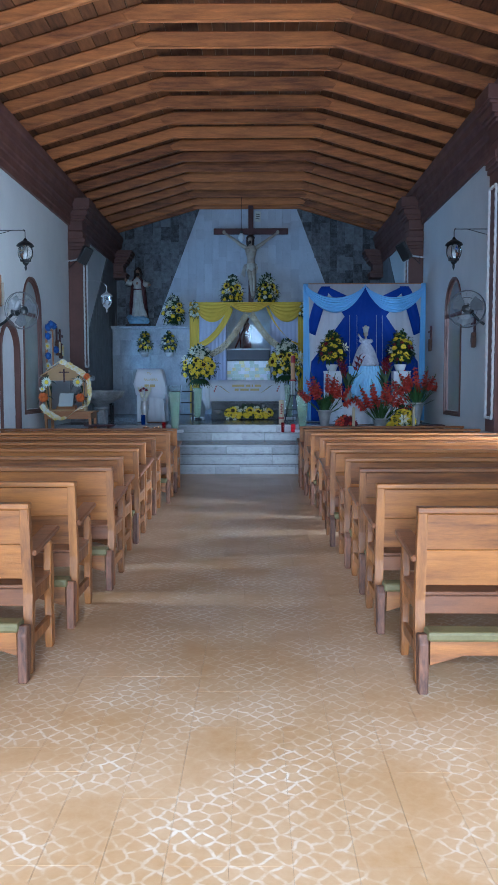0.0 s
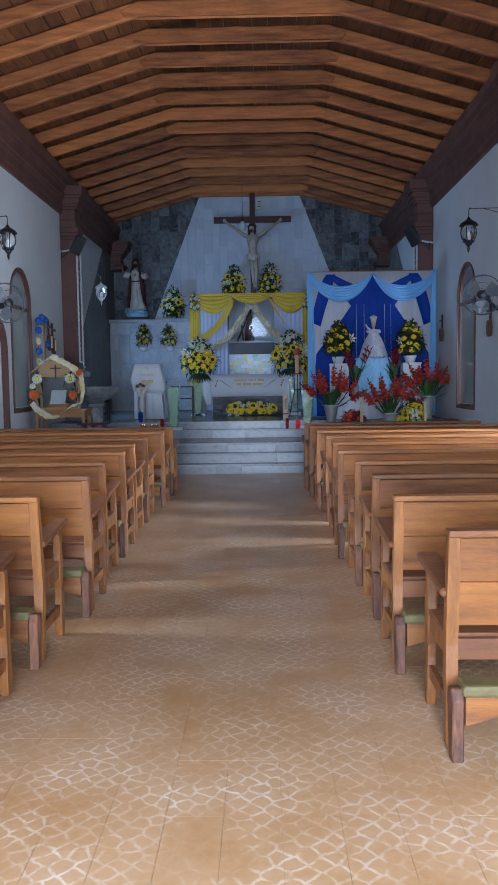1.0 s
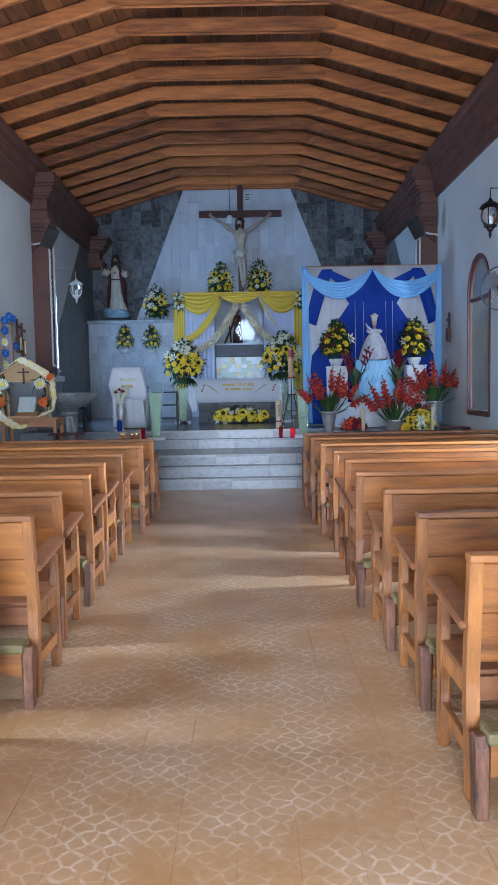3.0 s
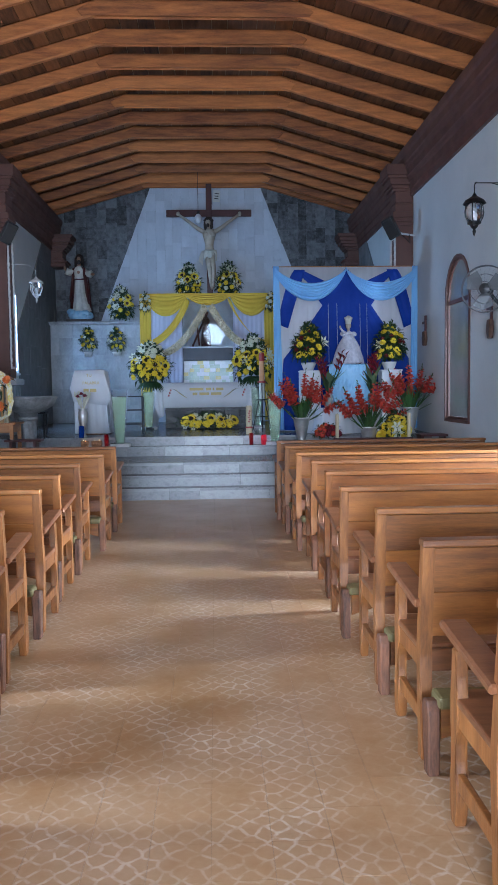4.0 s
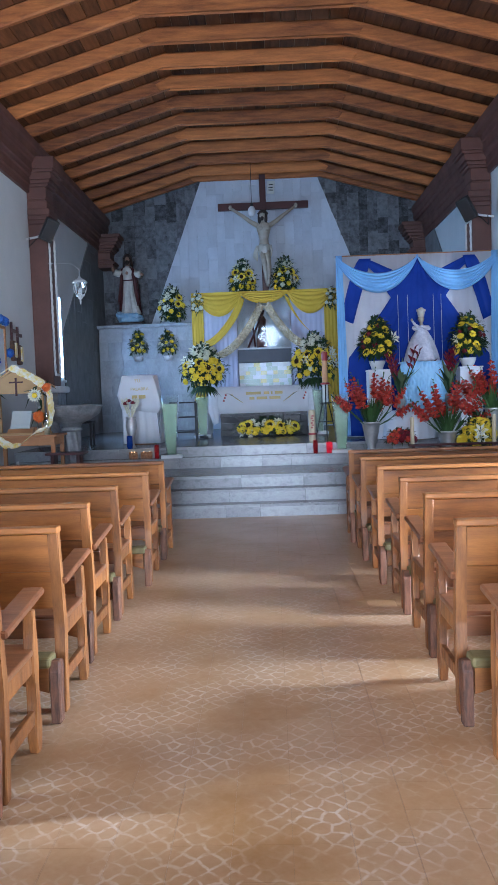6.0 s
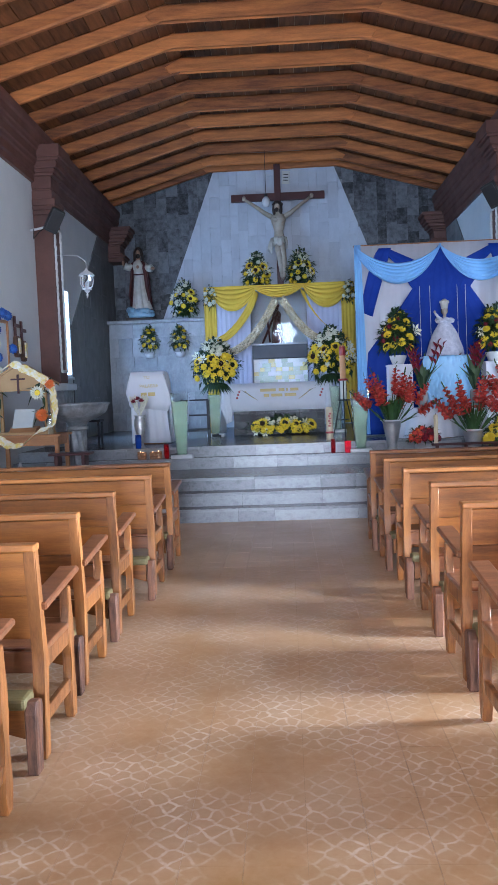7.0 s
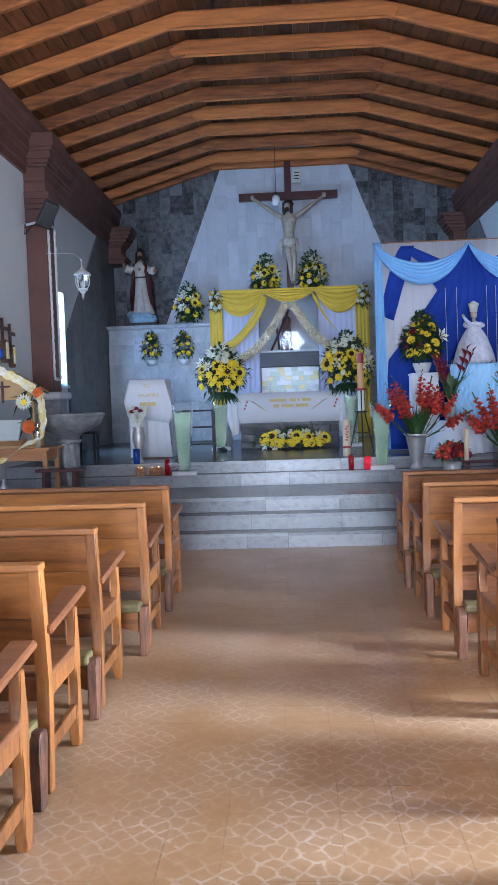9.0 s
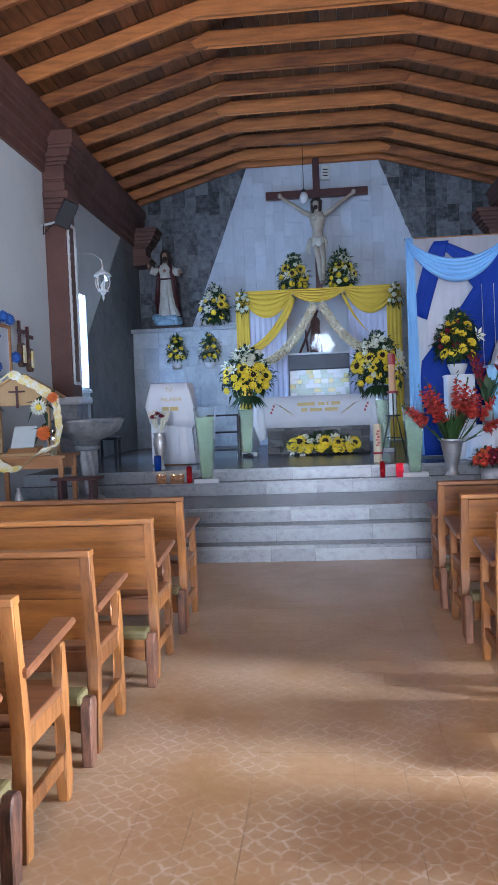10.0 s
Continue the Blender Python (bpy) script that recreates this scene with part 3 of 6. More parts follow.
FRAME0, FRAMEGAP = 11.05, 0.83
rafter_mesh, tie_mesh = {}, None
DEEP = 0.20
for y in [FRAME0 + FRAMEGAP * k for k in range(-15, 14)] + [YB - 0.13]:
    ob = thing("roof_frame", XC, y, ZTIE, "reddish brown rafters with a flat collar tie", "roof beam", group="roof frames")
    for s in (-1, 1):
        if s not in rafter_mesh:
            e, top = 3.72, roof_z(XC) - ZTIE
            i0 = KNEE - 0.05
            pts = [(s * i0, top - SLOPE * i0), (s * e, top - SLOPE * e), (s * e, top - SLOPE * e - DEEP), (s * (i0 + 0.05), top - SLOPE * (i0 + 0.05) - DEEP)]
            rafter_mesh[s] = mesh_of("rafter", prism(pts, "y", -0.05, 0.05, bevel=0.022))
        piece("rafter", rafter_mesh[s], M_RAFTER, ob)
    if tie_mesh is None:
        c = KNEE + 0.02
        tie_mesh = mesh_of("collar_tie", prism([(-c, 0.002), (c, 0.002), (c + 0.16, -0.038), (c + 0.24, 0.06), (c - 0.02, 0.194), (-c + 0.02, 0.194), (-c - 0.24, 0.06), (-c - 0.16, -0.038)], "y", -0.058, 0.045, bevel=0.02))
    piece("collar_tie", tie_mesh, M_RAFTER, ob, m=pose(0, 0, 0, rng.uniform(-1, 1), 0, rng.uniform(-0.3, 0.3)))

# raised sanctuary
steps = thing("altar_steps", XC, STEPS[0][0], 0, "grey marble steps rising to the altar", "steps", kind="structure")
z0 = 0.0
for i, (y, z) in enumerate(STEPS):
    back = STEPS[i + 1][0] + 0.03 if i + 1 < len(STEPS) else YB
    x0, x1 = XL - XC, XR - XC
    part("tread", box(x0, x1, y + 0.02 - STEPS[0][0], back - STEPS[0][0], -0.006 if i == 0 else z0 - 0.02, z - 0.001), M_TREAD, steps)
    x = x0 - rng.uniform(0, 0.5)
    while x < x1:
        w = rng.choice((0.42, 0.6, 0.8, 0.95))
        a, b = max(x, x0) + 0.002, min(x + w, x1) - 0.002
        if b - a > 0.05:
            part("riser_slab", box(a, b, y - STEPS[0][0] + rng.uniform(-0.003, 0.001), y + 0.025 - STEPS[0][0], z0, z - 0.03), M_GREYMARBLE, steps)
            part("nosing_slab", box(a, b, y - 0.006 - STEPS[0][0], y + 0.03 - STEPS[0][0], z - 0.03, z + 0.002), M_GREYMARBLE, steps)
        x += w
    z0 = z


# ---- pews ----
def pew(s, length, centre=True):
    """A pine pew with armrests and a kneeler hung behind it; s is the way from the aisle to the wall."""
    ob = thing("pew", 0, 0, 0, "", "pew")
    W = 0.05
    prof = [(0.0, 0.0), (0.055, 0.0), (0.09, 0.42), (0.045, 0.74), (0.03, 0.90), (-0.02, 0.90), (0.0, 0.72), (0.03, 0.42)]
    mid = [length * 0.5]
    for x in [0.0, length - W]:
        a, b = sorted((s * x, s * (x + W)))
        part("back_post", prism(prof, "x", a, b, bevel=0.006), M_PEWV, ob)
        part("front_leg", prism([(0.425, 0), (0.475, 0), (0.487, 0.08), (0.490, 0.16), (0.470, 0.22), (0.470, 0.29), (0.492, 0.36), (0.492, 0.45), (0.470, 0.52), (0.475, 0.615), (0.428, 0.615), (0.432, 0.52), (0.412, 0.44), (0.412, 0.36), (0.434, 0.29), (0.434, 0.22), (0.414, 0.15), (0.414, 0.08)], "x", a + 0.004, b - 0.004, bevel=0.006), M_PEWV, ob)
        part("armrest", prism([(0.035, 0.615), (0.53, 0.66), (0.545, 0.675), (0.53, 0.695), (0.03, 0.65)], "x", a - 0.022, b + 0.022, bevel=0.008), M_SEAT, ob)
        part("side_rail", box(a + 0.012, b - 0.012, 0.05, 0.44, 0.35, 0.425, bevel=0.005), M_PEWV, ob)
        part("side_stretcher", box(a + 0.012, b - 0.012, 0.04, 0.44, 0.13, 0.19, bevel=0.005), M_PEWV, ob)
    a, b = sorted((s * (length * 0.5 - 0.03), s * (length * 0.5 + 0.03)))
    part("middle_post", prism([(0.05, 0), (0.10, 0), (0.115, 0.42), (0.075, 0.86), (0.045, 0.86), (0.07, 0.42)], "x", a, b, bevel=0.005), M_PEWV, ob)
    part("front_leg", box(a, b, 0.41, 0.465, 0, 0.415, bevel=0.005), M_PEWV, ob)
    a, b = sorted((s * W, s * (length - W)))

    def lean(z):
        return 0.005 - 0.105 * (z - 0.72)
    for z0, z1 in ((0.50, 0.683), (0.6845, 0.866)):
        part("back_board", prism([(lean(z0), z0), (lean(z0) + 0.028, z0), (lean(z1) + 0.028, z1), (lean(z1), z1)], "x", a - 0.014, b + 0.014, bevel=0.003), M_PEW, ob)
    a2, b2 = sorted((s * -0.004, s * (length + 0.004)))
    part("top_rail", box(a2, b2, -0.036, 0.036, 0.872, 0.902, bevel=0.006), M_PEW, ob)
    part("seat", box(a2 + 0.01, b2 - 0.01, 0.075, 0.50, 0.426, 0.455, bevel=0.008), M_SEAT, ob)
    part("seat_rail", box(a, b, 0.045, 0.07, 0.35, 0.44, bevel=0.004), M_SEAT, ob)
    part("front_rail", box(a, b, 0.44, 0.462, 0.34, 0.42, bevel=0.004), M_SEAT, ob)
    kneeler = part("kneeler", box(a - 0.02, b + 0.02, -0.14, -0.02, 0.262, 0.312, bevel=0.015), M_PAD, ob, "worn olive green kneeler pad")
    n = 14
    low = [(a + (b - a) * k / n, 0.185 - 0.05 * (1 if k in (0, n) else 0)) for k in range(n + 1)]
    part("kneeler_apron", prism([(a, 0.264), (b, 0.264)] + low[::-1], "y", -0.10, -0.075), M_PEW, kneeler)
    for x in (-0.01, length * 0.5, length - 0.05):
        a3, b3 = sorted((s * x, s * (x + 0.048)))
        part("kneeler_leg", prism([(-0.135, 0.0), (-0.075, 0.0), (-0.04, 0.25), (-0.05, 0.285), (-0.11, 0.295), (-0.135, 0.25)], "x", a3, b3, bevel=0.006), M_KNEEL, kneeler)
    return ob


RIGHT_PEWS = [(3.92, 0.835), (4.85, 0.775), (5.76, 0.79), (6.57, 0.775), (7.45, 0.735), (8.35, 0.77), (9.20, 0.77), (10.03, 0.73), (10.9, 0.70), (11.73, 0.68)]
LEFT_PEWS = [(4.05, -1.13), (4.95, -1.10), (5.86, -1.03), (6.72, -1.10), (7.58, -1.10), (8.40, -1.145), (9.24, -1.145), (10.18, -1.08), (11.17, -1.09)]
for s, rows, wall, side in ((1, RIGHT_PEWS, XR - 0.12, "right"), (-1, LEFT_PEWS, XL + 0.12, "left")):
    first = None
    for y, x in rows:
        m = pose(x, y + 0.02, 0, 0, 0, rng.uniform(-0.5, 0.5))
        if first is None:
            first = pew(s, abs(wall - rows[0][1]) - 0.15)
            tagged(first, "orange varnished pine pew with olive kneeler on tiled floor", "pew", "pews along the aisle")
            first.matrix_basis = m
        else:
            copy_thing(first, m)


# ---- flowers and leaves ----
def add_leaf(bm, base, way, length, width, droop=0.25):
    way = Vector(way).normalized()
    side = way.cross(Vector((0, 0, 1)))
    side = (side if side.length > 0.05 else Vector((1, 0, 0))).normalized()
    up = side.cross(way)
    b = Vector(base)
    mid, tip = b + way * length * 0.5 + up * length * 0.08, b + way * length - Vector((0, 0, droop * length))
    v = [bm.verts.new(p) for p in (b, mid + side * width / 2 + up * width * 0.15, tip, mid - side * width / 2 + up * width * 0.15, mid)]
    for q in ((0, 1, 4), (1, 2, 4), (4, 2, 3), (0, 4, 3)):
        bm.faces.new([v[i] for i in q])


def foliage_mesh(radii, n, size, r, low=-0.6):
    """Many small leaves over a squat or tall body of greenery about the origin."""
    bm = bmesh.new()
    for _ in range(n):
        while True:
            d = Vector((r.gauss(0, 1), r.gauss(0, 1), r.gauss(0, 1)))
            if d.length > 0.1:
                d.normalize()
                if d.z > low:
                    break
        thin = 1 - 0.38 * max(0, d.z) if radii[2] > radii[0] * 0.8 else 1
        p = Vector((d.x * radii[0] * thin, d.y * radii[1], d.z * radii[2] * (1.12 if d.z > 0 else 1))) * r.uniform(0.35, 0.98)
        way = d + Vector((r.uniform(-0.7, 0.7), r.uniform(-0.7, 0.7), r.uniform(-0.3, 0.8)))
        add_leaf(bm, p, way, size * r.uniform(0.6, 1.5), size * r.uniform(0.3, 0.62))
    return mesh_of("foliage", bm)


def petals(bm, n, r0, r1, z0, z1, wide, slot=0, spin=0.0):
    for k in range(n):
        a = 2 * math.pi * k / n + spin
        u, s = Vector((math.cos(a), math.sin(a), 0)), Vector((-math.sin(a), math.cos(a), 0))
        m = (r0 + r1) / 2
        v = [bm.verts.new(p) for p in (u * r0 + Vector((0, 0, z0)), u * m + s * wide / 2 + Vector((0, 0, (z0 + z1) / 2 + 0.1 * r1)), u * r1 + Vector((0, 0, z1)), u * m - s * wide / 2 + Vector((0, 0, (z0 + z1) / 2 + 0.1 * r1)))]
        bm.faces.new(v).material_index = slot


def chrysanthemum_mesh():
    bm = bmesh.new()
    for j, (n, r1, z1) in enumerate(((22, 1.0, 0.0), (20, 0.92, 0.22), (16, 0.76, 0.42), (12, 0.52, 0.56), (8, 0.28, 0.62))):
        petals(bm, n, 0.05, r1, 0.0 if j == 0 else 0.10 * j, z1, 0.30, spin=j * 0.3)
    return mesh_of("chrysanthemum", bm)


def sunflower_mesh():
    bm = bmesh.new()
    petals(bm, 16, 0.3, 1.0, 0.0, 0.12, 0.26)
    petals(bm, 14, 0.3, 0.85, 0.06, 0.28, 0.26, spin=0.2)
    n = len(bm.faces)
    add_lathe(bm, [(0.34, 0.02), (0.35, 0.14), (0.24, 0.2), (0.0, 0.17)], 12)
    bm.faces.ensure_lookup_table()
    for f in bm.faces[n:]:
        f.material_index = 1
    return mesh_of("sunflower", bm)


def lily_mesh():
    bm = bmesh.new()
    petals(bm, 3, 0.05, 1.0, 0.0, 0.45, 0.5)
    petals(bm, 3, 0.05, 0.95, 0.03, 0.55, 0.44, spin=1.05)
    n = len(bm.faces)
    add_lathe(bm, [(0.03, 0.0), (0.05, 0.5), (0.0, 0.55)], 6)
    return mesh_of("lily", bm)


def rose_mesh():
    bm = bmesh.new()
    add_blob(bm, (0, 0, 0.32), (0.52, 0.52, 0.42), 2)
    for j, (n, r1, z1) in enumerate(((8, 1.0, 0.30), (7, 0.86, 0.58), (6, 0.62, 0.80), (5, 0.36, 0.86))):
        petals(bm, n, 0.10, r1, 0.06 * j, z1, 0.8 * r1 + 0.15, spin=j * 0.5)
    return mesh_of("rose", bm)


BLOOMS = {}
for kind, maker, mats in (("chrysanthemum", chrysanthemum_mesh, [M_PETALY]), ("white_chrysanthemum", chrysanthemum_mesh, [M_PETALW]), ("sunflower", sunflower_mesh, [M_PETALY, M_SEEDS]),
                          ("lily", lily_mesh, [M_PETALW]), ("yellow_rose", rose_mesh, [M_PETALY]), ("white_rose", rose_mesh, [M_PETALW]), ("red_rose", rose_mesh, [M_PETALR]),
                          ("maroon_rose", rose_mesh, [M_PETALM]), ("orange_daisy", chrysanthemum_mesh, [M_PETALO]), ("blue_rosette", rose_mesh, [M_PETALB]), ("white_daisy", sunflower_mesh, [M_PETALW, M_PETALY])):
    BLOOMS[kind] = maker()
    for one in mats:
        BLOOMS[kind].materials.append(one)


def bloom(kind, parent, at, way, size):
    way = Vector(way).normalized()
    q = way.to_track_quat("Z", "Y")
    return piece(kind, BLOOMS[kind], M_PETALY, parent, m=Matrix.LocRotScale(Vector(at), q, (size, size, size)))


def arrangement(name, label, x, y, z, radii, blooms, seed, lift=0.0, leaves=300, size=0.10, pot=None, group="", low=-0.6, front=True, leafmat=None):
    """A body of greenery with blooms set over its near side; blooms: (kind, count, size)."""
    r = random.Random(seed)
    ob = thing(name, x, y, z, label, "flowers", group)
    if pot:
        part(pot[0], lathe(pot[1], 18), pot[2], ob, pot[3], smooth=True)
    mid = Vector((0, 0, lift))
    me = foliage_mesh(radii, int(leaves * 1.7), size, r, low)
    piece("foliage", me, leafmat or M_LEAF, ob, m=Matrix.Translation(mid))
    spots = []
    for kind, count, s in blooms:
        for _ in range(count):
            best, far = None, -1
            for _try in range(14):
                floor_at = max(low, -0.75) + 0.1
                lo, hi = {"yellow_rose": (floor_at, 0.35), "sunflower": (-0.05, 0.6), "lily": (-0.2, 0.97)}.get(kind, (floor_at, 0.93))
                a, e = r.uniform(-2.7, -0.45) if front else r.uniform(0, 6.28), math.asin(r.uniform(min(lo, hi - 0.2), hi))
                d = Vector((math.cos(e) * math.cos(a), math.cos(e) * math.sin(a), math.sin(e)))
                near = min([(d - q).length for q in spots] or [9])
                if near > far:
                    best, far = d, near
            spots.append(best)
            thin = 1 - 0.38 * max(0, best.z) if radii[2] > radii[0] * 0.8 else 1
            p = mid + Vector((best.x * radii[0] * thin, best.y * radii[1], best.z * radii[2])) * r.uniform(0.80, 1.06)
            tilt = Vector((0, -0.25, 0.9)) if "chrysanthemum" in kind else Vector((0, -0.5, 0.25))
            bloom(kind, ob, p, best + tilt, s * r.uniform(0.95, 1.3))
    return ob


def big_leaves(parent, at, n, length, r, mat=M_LEAF):
    """Broad split leaves hanging round the foot of an arrangement."""
    for k in range(n):
        a = -math.pi * (k + 0.5) / n + r.uniform(-0.1, 0.1)
        bm = bmesh.new()
        w = Vector((math.cos(a), math.sin(a) * 0.8, -0.45)).normalized()
        s = w.cross(Vector((0, 0, 1))).normalized()
        for j in range(-4, 5):
            f = 1 - abs(j) / 5.5
            d = (w + s * j * 0.2).normalized()
            add_leaf(bm, (0, 0, 0), d, length * (0.55 + 0.45 * f), length * 0.17, 0.2)
        part("broad_leaf", bm, mat, parent, m=Matrix.Translation(at))


# ---- cloth ----
def add_cloth(bm, rows, folds, depth, seed, normal=(0, -1, 0), nu=None, phase=0.0):
    """A pleated sheet between rows of points; rows run from top to bottom, each a list of two or more points; pleats run down."""
    nv, nu = len(rows), nu or max(8, folds * 6)
    nrm = Vector(normal)
    r = random.Random(seed)
    wob = [r.uniform(0, 6.28) for _ in range(3)]
    grid = []
    for j, row in enumerate(rows):
        line = []
        for i in range(nu + 1):
            u = i / nu
            k = min(int(u * (len(row) - 1)), len(row) - 2)
            f = u * (len(row) - 1) - k
            p = Vector(row[k]).lerp(Vector(row[k + 1]), f)
            w = math.sin(6.2832 * folds * u + wob[0] + 0.5 * math.sin(3.1 * u + wob[1] + j * 0.25)) * 0.6 + 0.4 * math.sin(6.2832 * folds * 2.3 * u + wob[2])
            line.append(bm.verts.new(p + nrm * depth * w * min(1, 0.45 + 0.55 * j / max(1, nv - 1))))
        grid.append(line)
    for a, b in zip(grid, grid[1:]):
        for i in range(nu):
            bm.faces.new((a[i], a[i + 1], b[i + 1], b[i]))
    return bm


def cloth(name, rows, folds, depth, mat, parent, seed=1, label="", normal=(0, -1, 0), nu=None):
    bm = add_cloth(bmesh.new(), rows, folds, depth, seed, normal, nu)
    ob = part(name, bm, mat, parent, label, smooth=True)
    sol = ob.modifiers.new("thickness", "SOLIDIFY")
    sol.thickness = 0.004
    return ob


def hang(x0, x1, z0, z1, y, n=8, flare=0.0):
    return [[(x0 - flare * k / n, y, z0 + (z1 - z0) * k / n), (x1 + flare * k / n, y, z0 + (z1 - z0) * k / n)] for k in range(n + 1)]


def swag(name, a, b, sag_top, sag_low, y, mat, parent, seed=1, lines=5, bulge=0.07, spread=(0.0, 0.0)):
    """Cloth slung between two points, its folds running from one to the other."""
    bm = bmesh.new()
    nv, nu = lines * 5, 28
    r = random.Random(seed)
    ph = r.uniform(0, 6)
    grid = []
    for j in range(nv + 1):
        v = j / nv
        line = []
        for i in range(nu + 1):
            u = i / nu
            curve = 4 * u * (1 - u)
            sag = sag_top + (sag_low - sag_top) * v
            x = a[0] + (b[0] - a[0]) * u
            z = a[1] + (b[1] - a[1]) * u - sag * curve ** 0.85 - v * (spread[0] * (1 - u) + spread[1] * u) * (1 - curve)
            fold = math.sin(v * lines * 6.2832 + ph + 0.8 * u) * 0.018 * (0.35 + 0.65 * curve)
            line.append(bm.verts.new((x, y - bulge * math.sin(math.pi * v) * curve - fold - 0.02 * v, z)))
        grid.append(line)
    for p, q in zip(grid, grid[1:]):
        for i in range(nu):
            bm.faces.new((p[i], p[i + 1], q[i + 1], q[i]))
    ob = part(name, bm, mat, parent, smooth=True)
    sol = ob.modifiers.new("thickness", "SOLIDIFY")
    sol.thickness = 0.005
    return ob


# ---- openings ----
def arched_window(name, xw, s, outline, label, y0, y1, z0, z1, bar):
    ob = thing(name, xw, (y0 + y1) / 2, z0, label, "window", kind="structure")
    c = (y0 + y1) / 2

    def ring(grow):
        return [(p[0] - c, p[1] - z0) for p in arch(y0 - grow, y1 + grow, z0 - grow, z1 + grow)]
    part("window_frame", frame_ring(ring(0.03), ring(-0.015), "x", s * -0.08, s * 0.02), M_BROWN, ob, "brown painted arched frame")
    part("inner_frame", frame_ring(ring(-0.017), ring(-0.05), "x", s * -0.07, s * -0.012), M_BROWN, ob)
    part("transom", box(s * -0.065, s * -0.014, y0 - c + 0.05, y1 - c - 0.05, bar - z0 - 0.03, bar - z0 + 0.03, bevel=0.006), M_BROWN, ob)
    panes = [part("lower_pane", box(s * -0.05, s * -0.04, y0 - c + 0.048, y1 - c - 0.055, 0.055, bar - z0 - 0.03), M_PANE, ob)]
    panes.append(part("upper_pane", prism([(p[0] - c, p[1] - z0) for p in arch(y0 + 0.055, y1 - 0.055, bar + 0.03, z1 - 0.055)], "x", s * -0.05, s * -0.04), M_PANE, ob))
    for pane in panes:
        pane.visible_shadow = False
    return ob


arched_window("window_left", XL, 1, LWIN, "arched window with brown frame and cloudy glass", 13.45, 14.5, 1.05, 3.38, 2.75)
arched_window("window_right", XR, -1, RWIN, "arched window with brown frame and cloudy glass", 13.6, 14.7, 1.0, 3.38, 2.75)
ob = thing("door_left", XL, 12.65, 0.02, "closed white arched side door with dark frame", "door", kind="structure")
part("door_leaf", prism([(p[0] - 12.65, p[1] - 0.02) for p in arch(12.24, 13.06, 0.03, 2.46)], "x", -0.10, -0.05), M_WHITEMETAL, ob)
part("door_frame", frame_ring([(p[0] - 12.65, p[1] - 0.02) for p in arch(12.15, 13.15, 0.0, 2.55)], [(p[0] - 12.65, p[1] - 0.02) for p in arch(12.22, 13.08, 0.02, 2.48)], "x", -0.11, 0.03), M_BROWN, ob, "dark brown frame")
part("door_rail", box(-0.05, -0.035, -0.38, 0.38, 1.0, 1.12, bevel=0.005), M_WHITEMETAL, ob)
for name, xw, s in (("window_sanctuary", XL, 1),):
    ob = thing(name, xw, 18.05, 1.87, "tall plain window open to bright daylight", "window", kind="structure")
    part("window_frame", frame_ring(rect(-0.45, 0.45, 0.0, 1.55), rect(-0.41, 0.41, 0.04, 1.51), "x", s * -0.2, s * 0.015), M_WHITEMETAL, ob)
    part("window_sill", box(s * -0.2, s * 0.05, -0.48, 0.48, -0.05, 0.0, bevel=0.01), M_WHITEMETAL, ob)
for name, xw, s, (y0, y1) in (("doorway_left", XL, 1, LDOOR), ("doorway_right", XR, -1, RDOOR)):
    ob = thing(name, xw, (y0 + y1) / 2, 0.02, "open side doorway with brown frame", "doorway", kind="structure")
    h = (y1 - y0) / 2
    part("door_frame", frame_ring(rect(-h - 0.08, h + 0.08, 0, 2.56), rect(-h + 0.03, h - 0.03, 0.001, 2.45), "x", s * -0.28, s * 0.02), M_BROWN, ob)

# ---- altar wall furniture ----
def retable(name, x0, x1, ztop, label):
    ob = thing(name, (x0 + x1) / 2, 21.5, STAGE, label, "retable", kind="structure")
    w, h = (x1 - x0) / 2, ztop - STAGE
    part("core", box(-w + 0.01, w - 0.01, 0.02, YB - 21.5 - 0.06, 0, h - 0.05), M_MORTAR, ob)
    z = 0.0
    r = random.Random(int(x0 * 100))
    while z < h - 0.1:
        t = min(0.40, h - 0.06 - z)
        x = -w - r.uniform(0, 0.3)
        while x < w:
            t2 = r.choice((0.3, 0.4, 0.5))
            a, b = max(-w, x), min(w, x + t2)
            if b - a > 0.03:
                part("marble_slab", box(a + 0.0015, b - 0.0015, r.uniform(-0.001, 0.0015), 0.03, z + 0.0015, z + t - 0.0015), M_CLADDING, ob)
            x += t2
        z += t
    part("end_slab", box(-w - 0.001, -w + 0.02, 0.03, YB - 21.5 - 0.06, 0, h - 0.06), M_CLADDING, ob)
    part("ledge", box(-w - 0.05, w + 0.02, -0.06, YB - 21.5 - 0.05, h - 0.055, h + 0.02, bevel=0.012), M_CLADDING, ob, "pale marble ledge")
    return ob


retable("retable_left", -3.86, -1.75, 3.10, "grey white marble clad shelf wall beside the altar")
retable("retable_right", 1.42, XR - 0.03, 3.10, "grey white marble clad shelf wall beside the altar")
niche = thing("altar_niche", XC, 21.5, STAGE, "draped altar niche with glass front and mosaic", "shrine")
NX = XC
H0 = 3.72 - STAGE
for a, b in ((-1.75, -0.77), (0.42, 1.42)):
    part("side_pier", box(a + 0.003 - NX, b - 0.003 - NX, 0.0, YB - 21.56, 0, H0 - 0.08), M_MARBLE, niche)
part("top_slab", box(-1.75 - NX, 1.42 - NX, -0.04, YB - 21.56, H0 - 0.08, H0, bevel=0.01), M_MARBLE, niche)
part("lower_block", box(-0.765 - NX, 0.415 - NX, 0.0, 0.6, 0, 1.63 - STAGE), M_MARBLE, niche)
